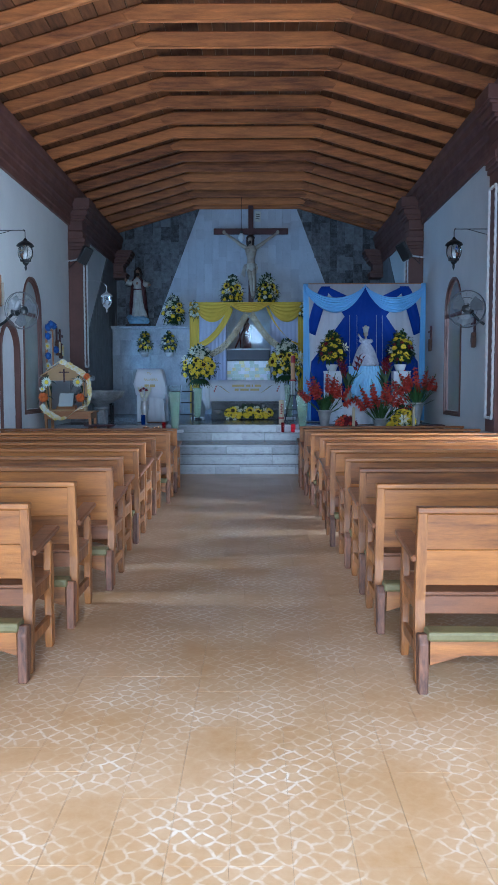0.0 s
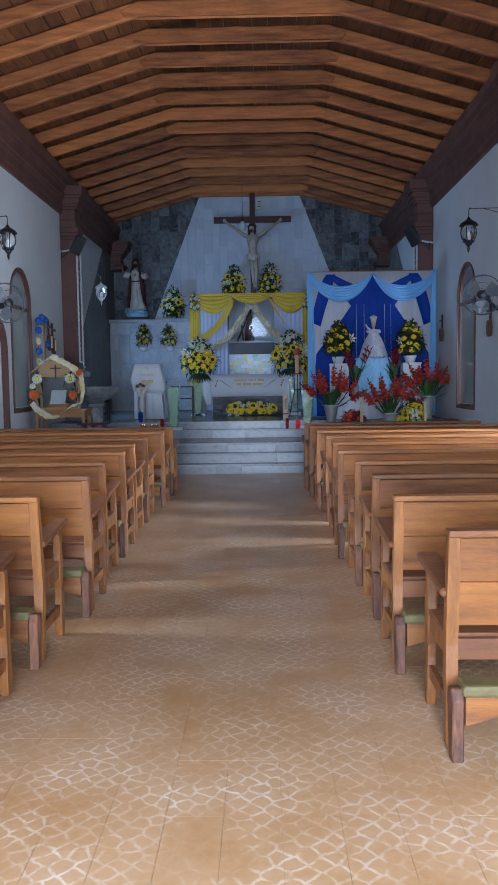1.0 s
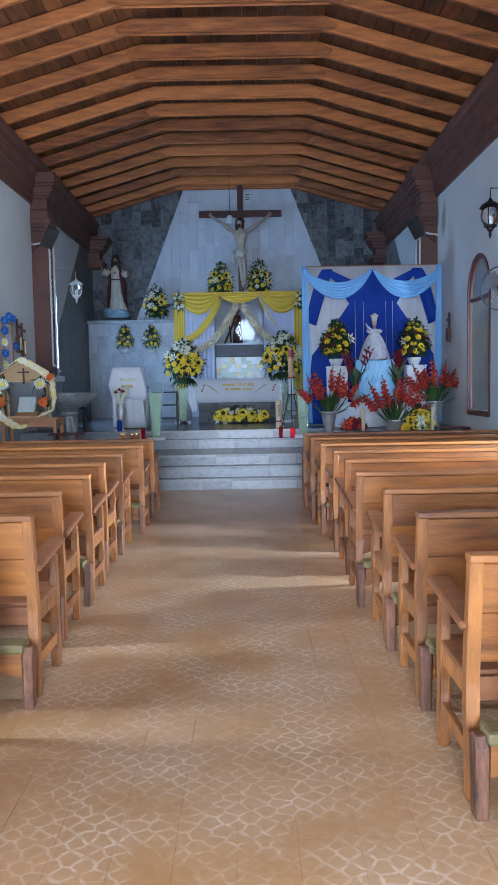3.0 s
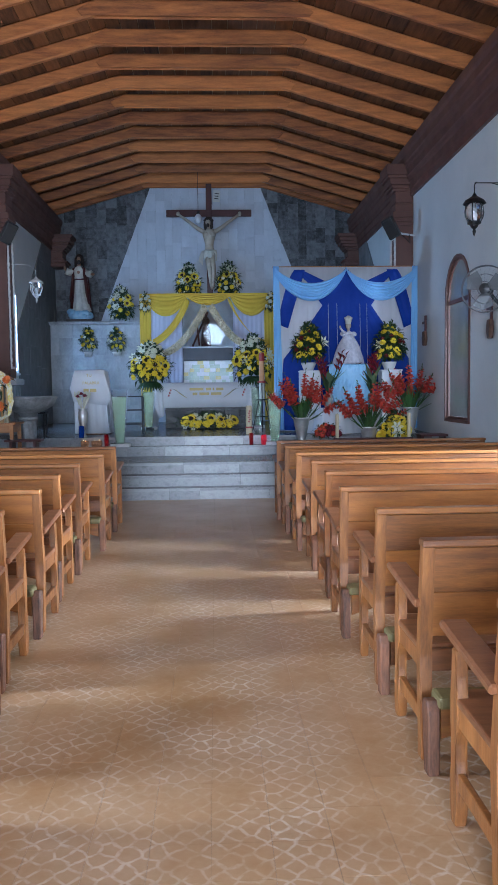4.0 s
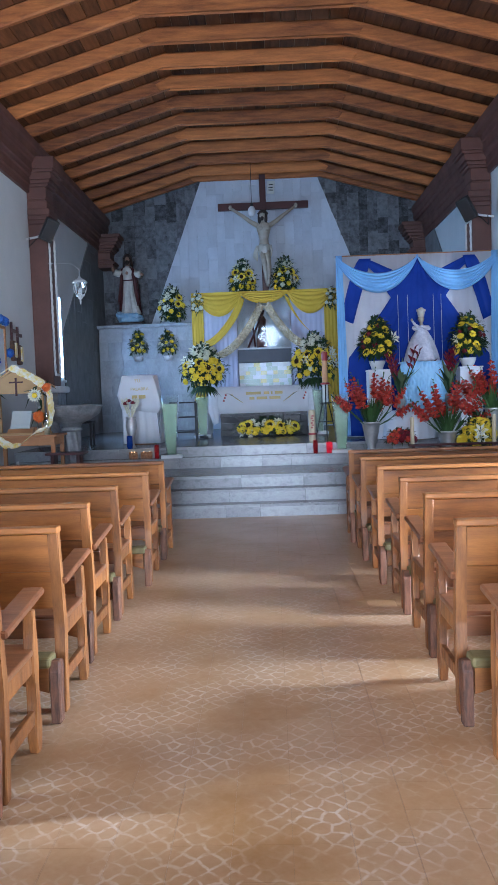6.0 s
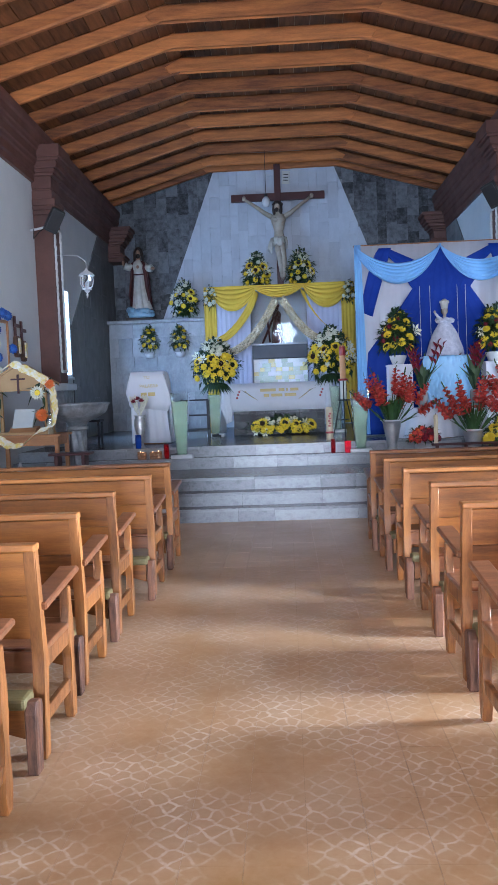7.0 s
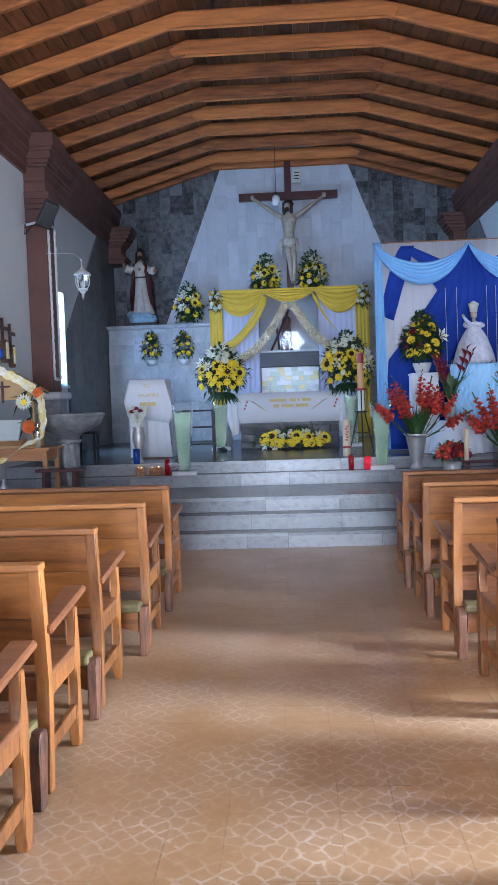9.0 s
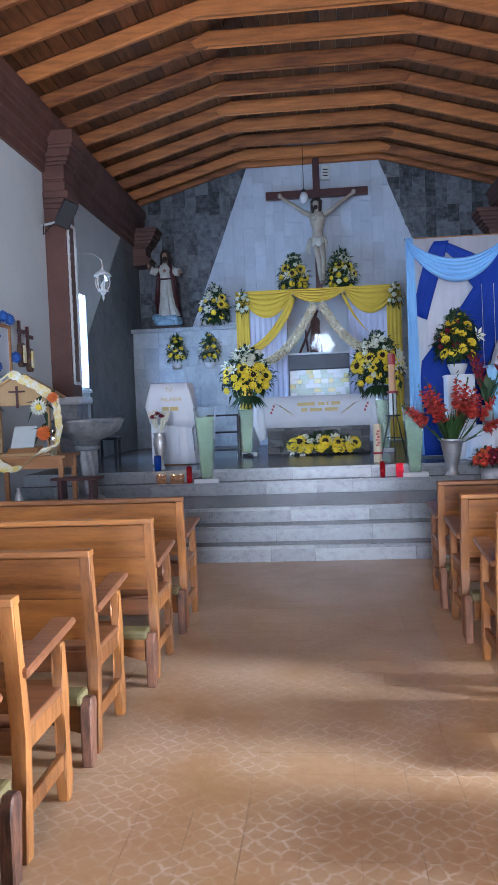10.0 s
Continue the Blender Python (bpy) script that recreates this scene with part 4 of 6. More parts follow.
part("back_panel", box(-0.765 - NX, 0.415 - NX, 0.25, 0.29, 1.63 - STAGE, H0 - 0.085), M_NICHE, niche, "dim bluish panel")
part("shelf", box(-0.765 - NX, 0.415 - NX, -0.05, 0.6, 2.19 - STAGE, 2.47 - STAGE, bevel=0.006), M_BAR, niche, "dark grey shelf front")
part("shelf_edge", box(-0.765 - NX, 0.415 - NX, -0.06, 0.3, 2.475 - STAGE, 2.51 - STAGE, bevel=0.005), M_WHITEMETAL, niche)
part("glass_pane", box(-0.765 - NX, 0.415 - NX, 0.02, 0.026, 2.515 - STAGE, H0 - 0.085), M_CLEAR, niche, "clear reflecting glass pane")
r = random.Random(5)
z = 1.64 - STAGE
while z < 2.17 - STAGE:
    x = -0.76 - NX - r.uniform(0, 0.1)
    while x < 0.41 - NX:
        w = r.choice((0.10, 0.14, 0.19))
        a, b = max(x, -0.76 - NX), min(x + w, 0.41 - NX)
        if b - a > 0.02:
            part("mosaic_tile", box(a + 0.002, b - 0.002, 0.10 + r.uniform(-0.006, 0.006), 0.13, z + 0.002, min(z + 0.088, 2.185 - STAGE)), r.choice((M_MOSAICG, M_MOSAICG, M_MOSAICY, M_MOSAICW, M_MOSAICW)), niche)
        x += w
    z += 0.09
# cloth of the niche
Yc = -0.05
for i, (a, b) in enumerate(((-1.52, -0.77), (0.42, 1.20))):
    cloth("sheer_curtain", hang(a - NX, b - NX, 3.62 - STAGE, 0.9 - STAGE, Yc, 6), 7, 0.018, M_LILAC, niche, 11 + i, "pale lilac sheer curtain")
for i, (a, b) in enumerate(((-1.76, -1.5), (1.16, 1.44))):
    cloth("yellow_side_drape", hang(a - NX, b - NX, 3.70 - STAGE, 0.02, Yc - 0.03, 8), 4, 0.022, M_YELLOW, niche, 21 + i, "yellow side drape")
top = 3.73 - STAGE
swag("yellow_swag", (-1.68 - NX, top), (-0.62 - NX, top), 0.0, 0.52, Yc - 0.06, M_YELLOW, niche, 3)
swag("yellow_swag", (-0.72 - NX, top), (0.40 - NX, top), 0.0, 0.27, Yc - 0.09, M_YELLOW, niche, 4)
swag("yellow_swag", (0.33 - NX, top), (1.38 - NX, top), 0.0, 0.52, Yc - 0.06, M_YELLOW, niche, 5)
part("yellow_valance", add_cloth(bmesh.new(), [[(-1.75 - NX, Yc - 0.1, top + 0.01), (1.42 - NX, Yc - 0.1, top + 0.01)], [(-1.75 - NX, Yc - 0.06, top - 0.08), (1.42 - NX, Yc - 0.06, top - 0.08)]], 16, 0.008, 3), M_YELLOW, niche, smooth=True)
for s, x0, x1 in ((-1, -0.64, -1.5), (1, 0.34, 1.22)):
    rows = []
    for k in range(13):
        u = k / 12
        x, z = x0 + (x1 - x0) * u ** 1.25, 3.62 - 1.02 * (1 - (1 - u) ** 1.5)
        rows.append([(x - 0.06 - NX, Yc - 0.08, z + 0.05 - STAGE), (x + 0.05 - NX, Yc - 0.08, z - 0.06 - STAGE)])
    cloth("yellow_sash", rows, 3, 0.012, M_YELLOW, niche, 31, nu=14)
for s, x1, z1 in ((-1, -1.22, 2.35), (1, 0.86, 2.5)):
    bm = bmesh.new()
    r = random.Random(9 + s)
    x0 = -0.16 + s * 0.06
    for k in range(2600 if s < 0 else 2100):
        u = r.random()
        x = x0 + (x1 - x0) * u
        z = 3.44 + (z1 - 3.44) * u - 0.22 * 4 * u * (1 - u)
        a = r.uniform(0, 6.28)
        p = Vector((x - NX + 0.05 * math.cos(a), Yc - 0.15 - 0.05 * math.sin(a), z - STAGE + s * 0.05 * math.cos(a)))
        n = Vector((r.gauss(0, 0.6), r.gauss(-1, 0.6), r.gauss(0, 0.6))).normalized()
        t = n.orthogonal().normalized() * 0.021
        q = n.cross(t)
        bm.faces.new([bm.verts.new(p + w) for w in (t, q, -t, -q)])
    part("sequin_garland", bm, M_GOLD, niche, "glittering gold sequin garland")

# figures are plain painted shapes
class Painter:
    """Gives a paint to all faces made since the last call."""

    def __init__(self, bm):
        self.bm = bm

    def use(self, slot):
        for f in self.bm.faces:
            if not f.tag:
                f.material_index, f.tag = slot, True


def statue(name, x, y, z, label, build, mats):
    bm = bmesh.new()
    build(bm, Painter(bm))
    ob = part(name, bm, mats, None, smooth=True, m=pose(x, y, z))
    return tagged(ob, label, "statue")


def crucified(bm, slots):
    add_tube(bm, [(0.0, -0.02, 0.02), (0.005, -0.05, 0.16), (0.01, -0.11, 0.42), (-0.01, -0.08, 0.60), (-0.035, -0.02, 0.85)], 0.036, 12, 0.088)
    add_tube(bm, [(-0.04, -0.02, 0.05), (-0.055, -0.06, 0.20), (-0.075, -0.13, 0.45), (-0.10, -0.08, 0.62), (-0.12, -0.02, 0.85)], 0.036, 12, 0.088)
    add_blob(bm, (0.01, -0.115, 0.43), (0.055, 0.05, 0.06))
    add_blob(bm, (-0.075, -0.13, 0.46), (0.055, 0.05, 0.06))
    add_blob(bm, (-0.02, -0.07, 0.01), (0.05, 0.09, 0.04))
    before = set(bm.verts)
    add_lathe(bm, [(0.0, 0.76), (0.125, 0.80), (0.13, 0.88), (0.105, 0.98), (0.098, 1.05), (0.125, 1.16), (0.158, 1.27), (0.165, 1.34), (0.13, 1.41), (0.06, 1.45), (0.0, 1.46)], 24, x=-0.08, y=-0.02)
    for v in bm.verts:
        if v not in before:
            v.co.y = -0.02 + (v.co.y + 0.02) * 0.72
    for k in (-1, 1):
        add_blob(bm, (-0.08 + k * 0.07, -0.115, 1.29), (0.075, 0.03, 0.055))
        sx = -0.08 + k * 0.13
        add_tube(bm, [(sx, -0.02, 1.36), (sx + k * 0.16, -0.03, 1.45), (sx + k * 0.32, -0.03, 1.575), (sx + k * 0.58, 0.0, 1.76)], 0.058, 12, 0.030)
        add_blob(bm, (sx + k * 0.61, -0.01, 1.79), (0.045, 0.03, 0.055))
    add_tube(bm, [(-0.08, -0.04, 1.42), (-0.095, -0.09, 1.53)], 0.052, 10)
    add_blob(bm, (-0.105, -0.135, 1.555), (0.066, 0.07, 0.095))
    slots.use(0)
    add_blob(bm, (-0.09, -0.07, 1.60), (0.115, 0.095, 0.11))
    add_blob(bm, (-0.17, -0.10, 1.50), (0.042, 0.06, 0.12))
    add_blob(bm, (-0.025, -0.085, 1.51), (0.042, 0.055, 0.12))
    add_blob(bm, (-0.11, -0.185, 1.485), (0.042, 0.03, 0.05))
    for k in range(14):
        a = k * 0.449
        add_blob(bm, (-0.09 + 0.098 * math.cos(a), -0.085 + 0.088 * math.sin(a), 1.615 + 0.012 * math.sin(3 * a)), (0.03, 0.026, 0.024), 1)
    slots.use(1)
    before = set(bm.verts)
    add_lathe(bm, [(0.0, 0.74), (0.128, 0.72), (0.142, 0.80), (0.140, 0.88), (0.128, 0.925), (0.0, 0.93)], 40, x=-0.08, y=-0.02)
    for v in bm.verts:
        if v not in before:
            a = math.atan2(v.co.y + 0.02, v.co.x + 0.08)
            f = 1 + 0.05 * math.cos(11 * a + 9 * v.co.z)
            v.co.x, v.co.y = -0.08 + (v.co.x + 0.08) * f, -0.02 + (v.co.y + 0.02) * f * 0.85
    add_tube(bm, [(-0.21, -0.04, 0.90), (-0.08, -0.15, 0.87), (0.05, -0.05, 0.91)], 0.022, 8)
    for k in range(4):
        add_tube(bm, [(-0.20 - 0.012 * k, -0.06, 0.90), (-0.24 - 0.022 * k, -0.08 + 0.012 * k, 0.76), (-0.25 - 0.03 * k, -0.07 + 0.012 * k, 0.56 + 0.025 * k)], 0.024, 8, 0.012)
    add_tube(bm, [(0.055, -0.06, 0.91), (0.085, -0.08, 0.80), (0.075, -0.07, 0.66)], 0.034, 8, 0.014)
    slots.use(2)


cross = thing("crucifix_cross", -0.11, YB - 0.2, 3.722, "tall dark red wooden cross against the marble wall", "cross")
part("upright", box(-0.07, 0.07, -0.09, 0.0, 0, 2.74, bevel=0.008), M_CROSS, cross)
part("crossbar", box(-1.03, 1.03, -0.087, -0.003, 1.96, 2.12, bevel=0.008), M_CROSS, cross)
sign = part("title_board", box(-0.085, 0.085, -0.108, -0.095, 2.30, 2.58, bevel=0.003), M_PAPER, cross, "small tilted white title board", m=pose(0.02, 0, 0, 0, 4, 0))
for k in range(3):
    part("mark_bar", box(-0.05, 0.05, -0.112, -0.109, 2.37 + 0.06 * k, 2.39 + 0.06 * k), M_BLACK, sign)
statue("crucifix_figure", -0.03, YB - 0.38, 3.93, "pale painted figure with white loincloth on the cross", crucified, [M_SKIN, M_HAIR, M_STATUE])
lamp = thing("pendant_bulb", -0.35, 21.01, 5.27, "bare white bulb hanging on a long cord", "lamp")
part("bulb", lathe([(0, 0), (0.06, 0.02), (0.085, 0.09), (0.075, 0.16), (0.04, 0.21), (0, 0.22)], 16), M_WHITEMETAL, lamp, smooth=True)
part("socket", lathe([(0, 0.2), (0.035, 0.2), (0.035, 0.27), (0, 0.28)], 12), M_BLACKPLASTIC, lamp)
part("cord", tube([(0, 0, 0.27), (0, 0, 1.17)], 0.006, 6), M_BLACK, lamp)


def robed(bm, slots):
    r = random.Random(3)
    add_lathe(bm, [(0.0, 0.0), (0.26, 0.0), (0.27, 0.08), (0.22, 0.20), (0.0, 0.22)], 20)
    for k in range(22):
        a = k * 2.4
        add_blob(bm, (0.22 * math.cos(a), 0.15 * math.sin(a) - 0.03, r.uniform(0.04, 0.20)), (r.uniform(0.07, 0.11), 0.09, r.uniform(0.05, 0.08)))
    slots.use(1)
    before = set(bm.verts)
    add_lathe(bm, [(0.0, 0.18), (0.20, 0.20), (0.175, 0.32), (0.15, 0.48), (0.135, 0.64), (0.125, 0.80), (0.115, 0.95), (0.135, 1.06), (0.145, 1.14), (0.12, 1.22), (0.05, 1.27), (0.0, 1.28)], 72, y=-0.03)
    for v in bm.verts:
        if v not in before and v.co.z < 1.0:
            a = math.atan2(v.co.y + 0.03, v.co.x)
            low = 1.0 - v.co.z
            f = 1 + 0.15 * low * math.cos(9 * a + 2.5 * v.co.z) + 0.07 * low * math.cos(17 * a - 3 * v.co.z)
            v.co.x, v.co.y = v.co.x * f + 0.07 * low * low, (v.co.y + 0.03) * f * 0.85 - 0.03
    add_tube(bm, [(-0.11, -0.03, 1.17), (-0.21, -0.08, 1.10), (-0.29, -0.12, 1.14)], 0.062, 12, 0.088)
    add_tube(bm, [(0.11, -0.03, 1.17), (0.20, -0.08, 1.08), (0.29, -0.13, 1.06)], 0.060, 12, 0.088)
    slots.use(0)
    before = set(bm.verts)
    add_lathe(bm, [(0.22, 0.14), (0.245, 0.20), (0.235, 0.45), (0.215, 0.75), (0.19, 1.0), (0.165, 1.16), (0.08, 1.25), (0.0, 1.26)], 48, y=0.06)
    for v in bm.verts:
        if v not in before:
            a = math.atan2(v.co.y - 0.06, v.co.x)
            f = 1 + 0.06 * math.cos(12 * a + 2 * v.co.z)
            v.co.x, v.co.y = v.co.x * f, 0.07 + (v.co.y - 0.06) * f * 0.55
    add_prism(bm, [(0.05, 1.25), (0.15, 1.20), (0.20, 0.85), (0.235, 0.45), (0.20, 0.36), (0.145, 0.62), (0.115, 0.95)], "y", -0.13, -0.02)
    add_prism(bm, [(-0.05, 1.25), (-0.15, 1.20), (-0.19, 0.85), (-0.24, 0.50), (-0.22, 0.40), (-0.15, 0.70), (-0.12, 0.95)], "y", -0.11, -0.02)
    add_tube(bm, [(-0.115, -0.10, 0.95), (0.0, -0.145, 0.935), (0.12, -0.10, 0.95)], 0.016, 8)
    slots.use(2)
    add_blob(bm, (0.0, -0.045, 1.41), (0.055, 0.062, 0.082))
    add_tube(bm, [(0, -0.03, 1.25), (0, -0.03, 1.36)], 0.045, 10)
    add_blob(bm, (-0.31, -0.17, 1.19), (0.035, 0.035, 0.055))
    add_blob(bm, (0.33, -0.18, 1.05), (0.05, 0.035, 0.035))
    add_blob(bm, (0.0, -0.165, 1.10), (0.035, 0.02, 0.04))
    slots.use(3)
    add_blob(bm, (0, 0.005, 1.445), (0.10, 0.09, 0.115))
    for k in (-1, 1):
        add_tube(bm, [(k * 0.07, -0.04, 1.46), (k * 0.088, -0.02, 1.36), (k * 0.10, -0.02, 1.22)], 0.032, 8, 0.02)
    add_blob(bm, (0, -0.085, 1.345), (0.05, 0.036, 0.055))
    slots.use(4)


ob = thing("statue_base", -3.2, 21.85, 3.12, "dark wooden statue plinth on the marble ledge", "plinth")
part("plinth", box(-0.31, 0.31, -0.24, 0.24, 0, 0.07, bevel=0.012), M_HAIR, ob)
statue("robed_statue", -3.2, 21.85, 3.19, "painted robed statue with white gown and maroon cloak", robed, [M_STATUE, M_SKYPAINT, M_MAROON, M_FACE, M_HAIR])


def carrying(bm, slots):
    add_lathe(bm, [(0, 0), (0.13, 0), (0.11, 0.3), (0.08, 0.5), (0.10, 0.62), (0.05, 0.70), (0, 0.70)], 12)
    add_blob(bm, (0.0, -0.02, 0.76), (0.05, 0.05, 0.07))
    slots.use(0)
    add_tube(bm, [(-0.32, -0.12, 0.0), (0.05, -0.08, 0.82)], 0.025, 6)
    add_tube(bm, [(-0.16, -0.13, 0.02), (-0.22, -0.10, 0.7)], 0.02, 6)
    slots.use(1)


statue("niche_statue", -0.22, 21.64, 2.512, "small maroon robed figure with a cross behind glass", carrying, [M_MAROON, M_CROSS])

# flowers on the altar wall
for x, tall, seed in ((-0.62, 0.42, 41), (0.33, 0.46, 42)):
    ob = arrangement("flower_arrangement", "mound of sunflowers, yellow roses and white lilies below the cross", x, 22.0, 3.725, (0.30, 0.18, tall), [("sunflower", 4, 0.095), ("yellow_rose", 6, 0.052), ("white_rose", 5, 0.05), ("lily", 5, 0.10)], seed, lift=0.34, leaves=420, size=0.11, low=-0.7)
    big_leaves(ob, (0, -0.12, 0.12), 3, 0.26, random.Random(seed))
ob = arrangement("flower_arrangement", "pointed arrangement of yellow and white flowers on the ledge", -2.22, 21.72, 3.12, (0.31, 0.2, 0.42), [("yellow_rose", 7, 0.055), ("sunflower", 2, 0.085), ("white_rose", 5, 0.05), ("lily", 6, 0.09)], 43, lift=0.38, leaves=420, size=0.10, low=-0.8)
big_leaves(ob, (0, -0.12, 0.14), 3, 0.22, random.Random(8))
for x, seed in ((-1.62, 44), (1.32, 45)):
    arrangement("flower_spray", "small spray of white flowers pinned to the yellow drape", x, 21.36, 3.52, (0.15, 0.09, 0.22), [("white_rose", 9, 0.045)], seed, leaves=160, size=0.07, low=-1.0)
for x, seed in ((-2.97, 46), (-2.31, 47)):
    arrangement("wall_bouquet", "upright bouquet of yellow chrysanthemums in a white pot", x, 21.41, 2.30, (0.21, 0.13, 0.29), [("chrysanthemum", 9, 0.048), ("white_chrysanthemum", 2, 0.04)], seed, lift=0.36, leaves=260, size=0.08, pot=("pot", [(0, 0), (0.08, 0.0), (0.11, 0.10), (0.0, 0.10)], M_WHITEMETAL, "small white pot"), low=-0.8, group="bouquets on the marble wall")

# ---- altar ----
altar = thing("altar", -0.22, 18.6, STAGE, "stone altar with black rough stone front", "altar")
AX = -0.22
part("body", box(-1.00 - AX, 0.58 - AX, -0.33, 0.36, 0, 0.80), M_ROUGHSTONE, altar)
r = random.Random(12)
z = 0.0
while z < 0.42:
    x, h = -1.00 - AX, r.uniform(0.08, 0.13)
    while x < 0.57 - AX:
        w = min(r.uniform(0.12, 0.28), 0.58 - AX - x)
        bm = box(x + 0.004, x + w - 0.004, -0.37 - r.uniform(0, 0.025), -0.32, z + 0.004, z + h - 0.004)
        for v in bm.verts:
            if v.co.y < -0.34:
                v.co += Vector((r.uniform(-0.012, 0.012), r.uniform(-0.012, 0.012), r.uniform(-0.012, 0.012)))
        part("rough_stone", bm, M_ROUGHSTONE, altar)
        x += w
    z += h
part("altar_top", box(-1.12 - AX, 0.69 - AX, -0.40, 0.42, 0.80, 0.885, bevel=0.01), M_GREYMARBLE, altar)
ac = thing("altar_cloth", AX, 18.6, STAGE, "white embroidered altar cloth hanging over the altar", "altar cloth")
part("cloth_top", box(-0.915, 0.925, -0.415, 0.43, 0.886, 0.893), M_WHITECLOTH, ac)
front = cloth("cloth_front", [[(-0.915, -0.417, 0.893), (0.925, -0.417, 0.893)], [(-0.90, -0.43, 0.75), (0.91, -0.43, 0.75)], [(-0.86, -0.425, 0.58), (0.87, -0.425, 0.58)], [(-0.82, -0.43, 0.41), (0.84, -0.43, 0.41)]], 5, 0.006, M_WHITECLOTH, ac, 51)
for s in (-1, 1):
    rows = [[(s * 0.92, -0.42, 0.893), (s * 0.92, 0.43, 0.893)]] + [[(s * (0.93 + 0.10 * k / 5), -0.43 - 0.03 * k / 5, 0.893 - 0.172 * k), (s * (0.93 + 0.06 * k / 5), 0.43, 0.893 - 0.172 * k)] for k in range(1, 6)]
    cloth("cloth_side", rows, 4, 0.03, M_WHITECLOTH, ac, 52 + s, normal=(s, 0, 0))
    rows = [[(s * 0.80, -0.436, 0.89), (s * 0.925, -0.43, 0.89)]] + [[(s * (0.82 - 0.02 * k / 5), -0.44, 0.89 - 0.16 * k), (s * (0.95 + 0.06 * math.sin(k)), -0.45, 0.89 - 0.172 * k)] for k in range(1, 5)]
    cloth("cloth_corner", rows, 2, 0.012, M_WHITECLOTH, ac, 57 + s)
for row, z, spans in ((0, 0.74, ((-0.30, -0.03), (0.02, 0.12), (0.15, 0.18), (0.22, 0.36))), (1, 0.65, ((-0.24, -0.15), (-0.11, 0.08), (0.12, 0.32)))):
    for a, b in spans:
        part("stitched_bar", box(min(a, b), max(a, b), -0.446, -0.442, z, z + 0.05), M_GOLDTHREAD, front, "gold stitched bar")
for s in (-1, 1):
    for k in range(3):
        part("stitched_stalk", tube([(s * 0.36, -0.445, 0.60), (s * (0.50 + 0.03 * k), -0.447, 0.69 + 0.03 * k), (s * (0.56 + 0.05 * k), -0.446, 0.76 + 0.01 * k)], 0.006, 5), (M_GOLDTHREAD, M_LEAF, M_SILVER)[k], front)
        part("stitched_berry", box(s * 0.72 + 0.02 * k, s * 0.72 + 0.02 * k + 0.03, -0.447, -0.443, 0.63 + 0.05 * k, 0.665 + 0.05 * k, bevel=0.001), M_REDFOIL, front, "red stitched berry")


def green_vase(x, y, z, tall, label, group=""):
    ob = thing("tall_vase", x, y, z, label, "vase", group)
    part("base_block", box(-0.15, 0.15, -0.11, 0.11, 0, 0.05, bevel=0.006), M_WHITEMETAL, ob, "white base block")
    for nm, t, w0, w1, mat in (("glass_body", tall, 0.068, 0.125, M_CLEAR), ("green_lining", tall * 0.86, 0.058, 0.106, M_GREENFILL)):
        bm = bmesh.new()
        lo, hi = 0.052 + (0.006 if nm == "green_lining" else 0), 0.05 + t
        v = [bm.verts.new((sx * w, sy * w * 0.8, h)) for h, w in ((lo, w0), (hi, w1)) for sx, sy in ((-1, -1), (1, -1), (1, 1), (-1, 1))]
        for q in ((0, 1, 2, 3), (0, 4, 5, 1), (1, 5, 6, 2), (2, 6, 7, 3), (3, 7, 4, 0)):
            bm.faces.new([v[i] for i in q])
        if nm == "green_lining":
            bm.faces.new([v[i] for i in (4, 7, 6, 5)])
        o = part(nm, bm, mat, ob)
        if nm == "glass_body":
            o.modifiers.new("wall", "SOLIDIFY").thickness = 0.006
            o.visible_shadow = False
    return ob


green_vase(-1.54, 15.36, 0.60, 0.86, "tall square glass vase with green lining", "tall green vases")
green_vase(0.93, 15.40, 0.60, 0.80, "tall square glass vase with green lining", "tall green vases")
green_vase(-1.30, 18.0, STAGE, 0.78, "tall square glass vase holding altar flowers", "tall green vases")
green_vase(0.78, 18.0, STAGE, 0.86, "tall square glass vase holding altar flowers", "tall green vases")
for x, z, tall, seed in ((-1.25, STAGE + 0.83, 0.40, 61), (0.72, STAGE + 0.91, 0.42, 62)):
    ob = arrangement("flower_arrangement", "large bouquet of sunflowers, yellow roses and white lilies", x, 17.98, z, (0.40, 0.30, tall), [("sunflower", 4, 0.105), ("yellow_rose", 17, 0.06), ("white_rose", 12, 0.055), ("lily", 6, 0.095)], seed, lift=0.40, leaves=650, size=0.11, low=-0.75)
    big_leaves(ob, (0, -0.1, 0.10), 5, 0.36, random.Random(seed))
arrangement("flower_arrangement", "low spread of yellow roses and sunflowers before the altar", -0.15, 17.85, STAGE, (0.62, 0.20, 0.20), [("yellow_rose", 15, 0.06), ("sunflower", 5, 0.095), ("white_rose", 9, 0.055), ("lily", 4, 0.09)], 63, lift=0.08, leaves=420, size=0.10, low=-0.1)

# ---- ambo ----
ambo = thing("lectern", -2.19, 16.75, STAGE, "lectern under a long white embroidered cloth", "lectern")
part("stand", box(-0.2, 0.2, -0.13, 0.2, 0, 1.02, bevel=0.01), M_TABLE, ambo)
part("reading_board", box(-0.24, 0.24, -0.22, 0.22, 1.06, 1.10, bevel=0.005), M_TABLE, ambo)
cloth("long_cloth", [[(-0.25, -0.235, 1.10), (0.25, -0.235, 1.10)], [(-0.27, -0.24, 0.7), (0.27, -0.24, 0.7)], [(-0.27, -0.235, 0.3), (0.30, -0.235, 0.3)], [(-0.27, -0.235, 0.02), (0.33, -0.235, 0.015)]], 4, 0.02, M_WHITECLOTH, ambo, 71)
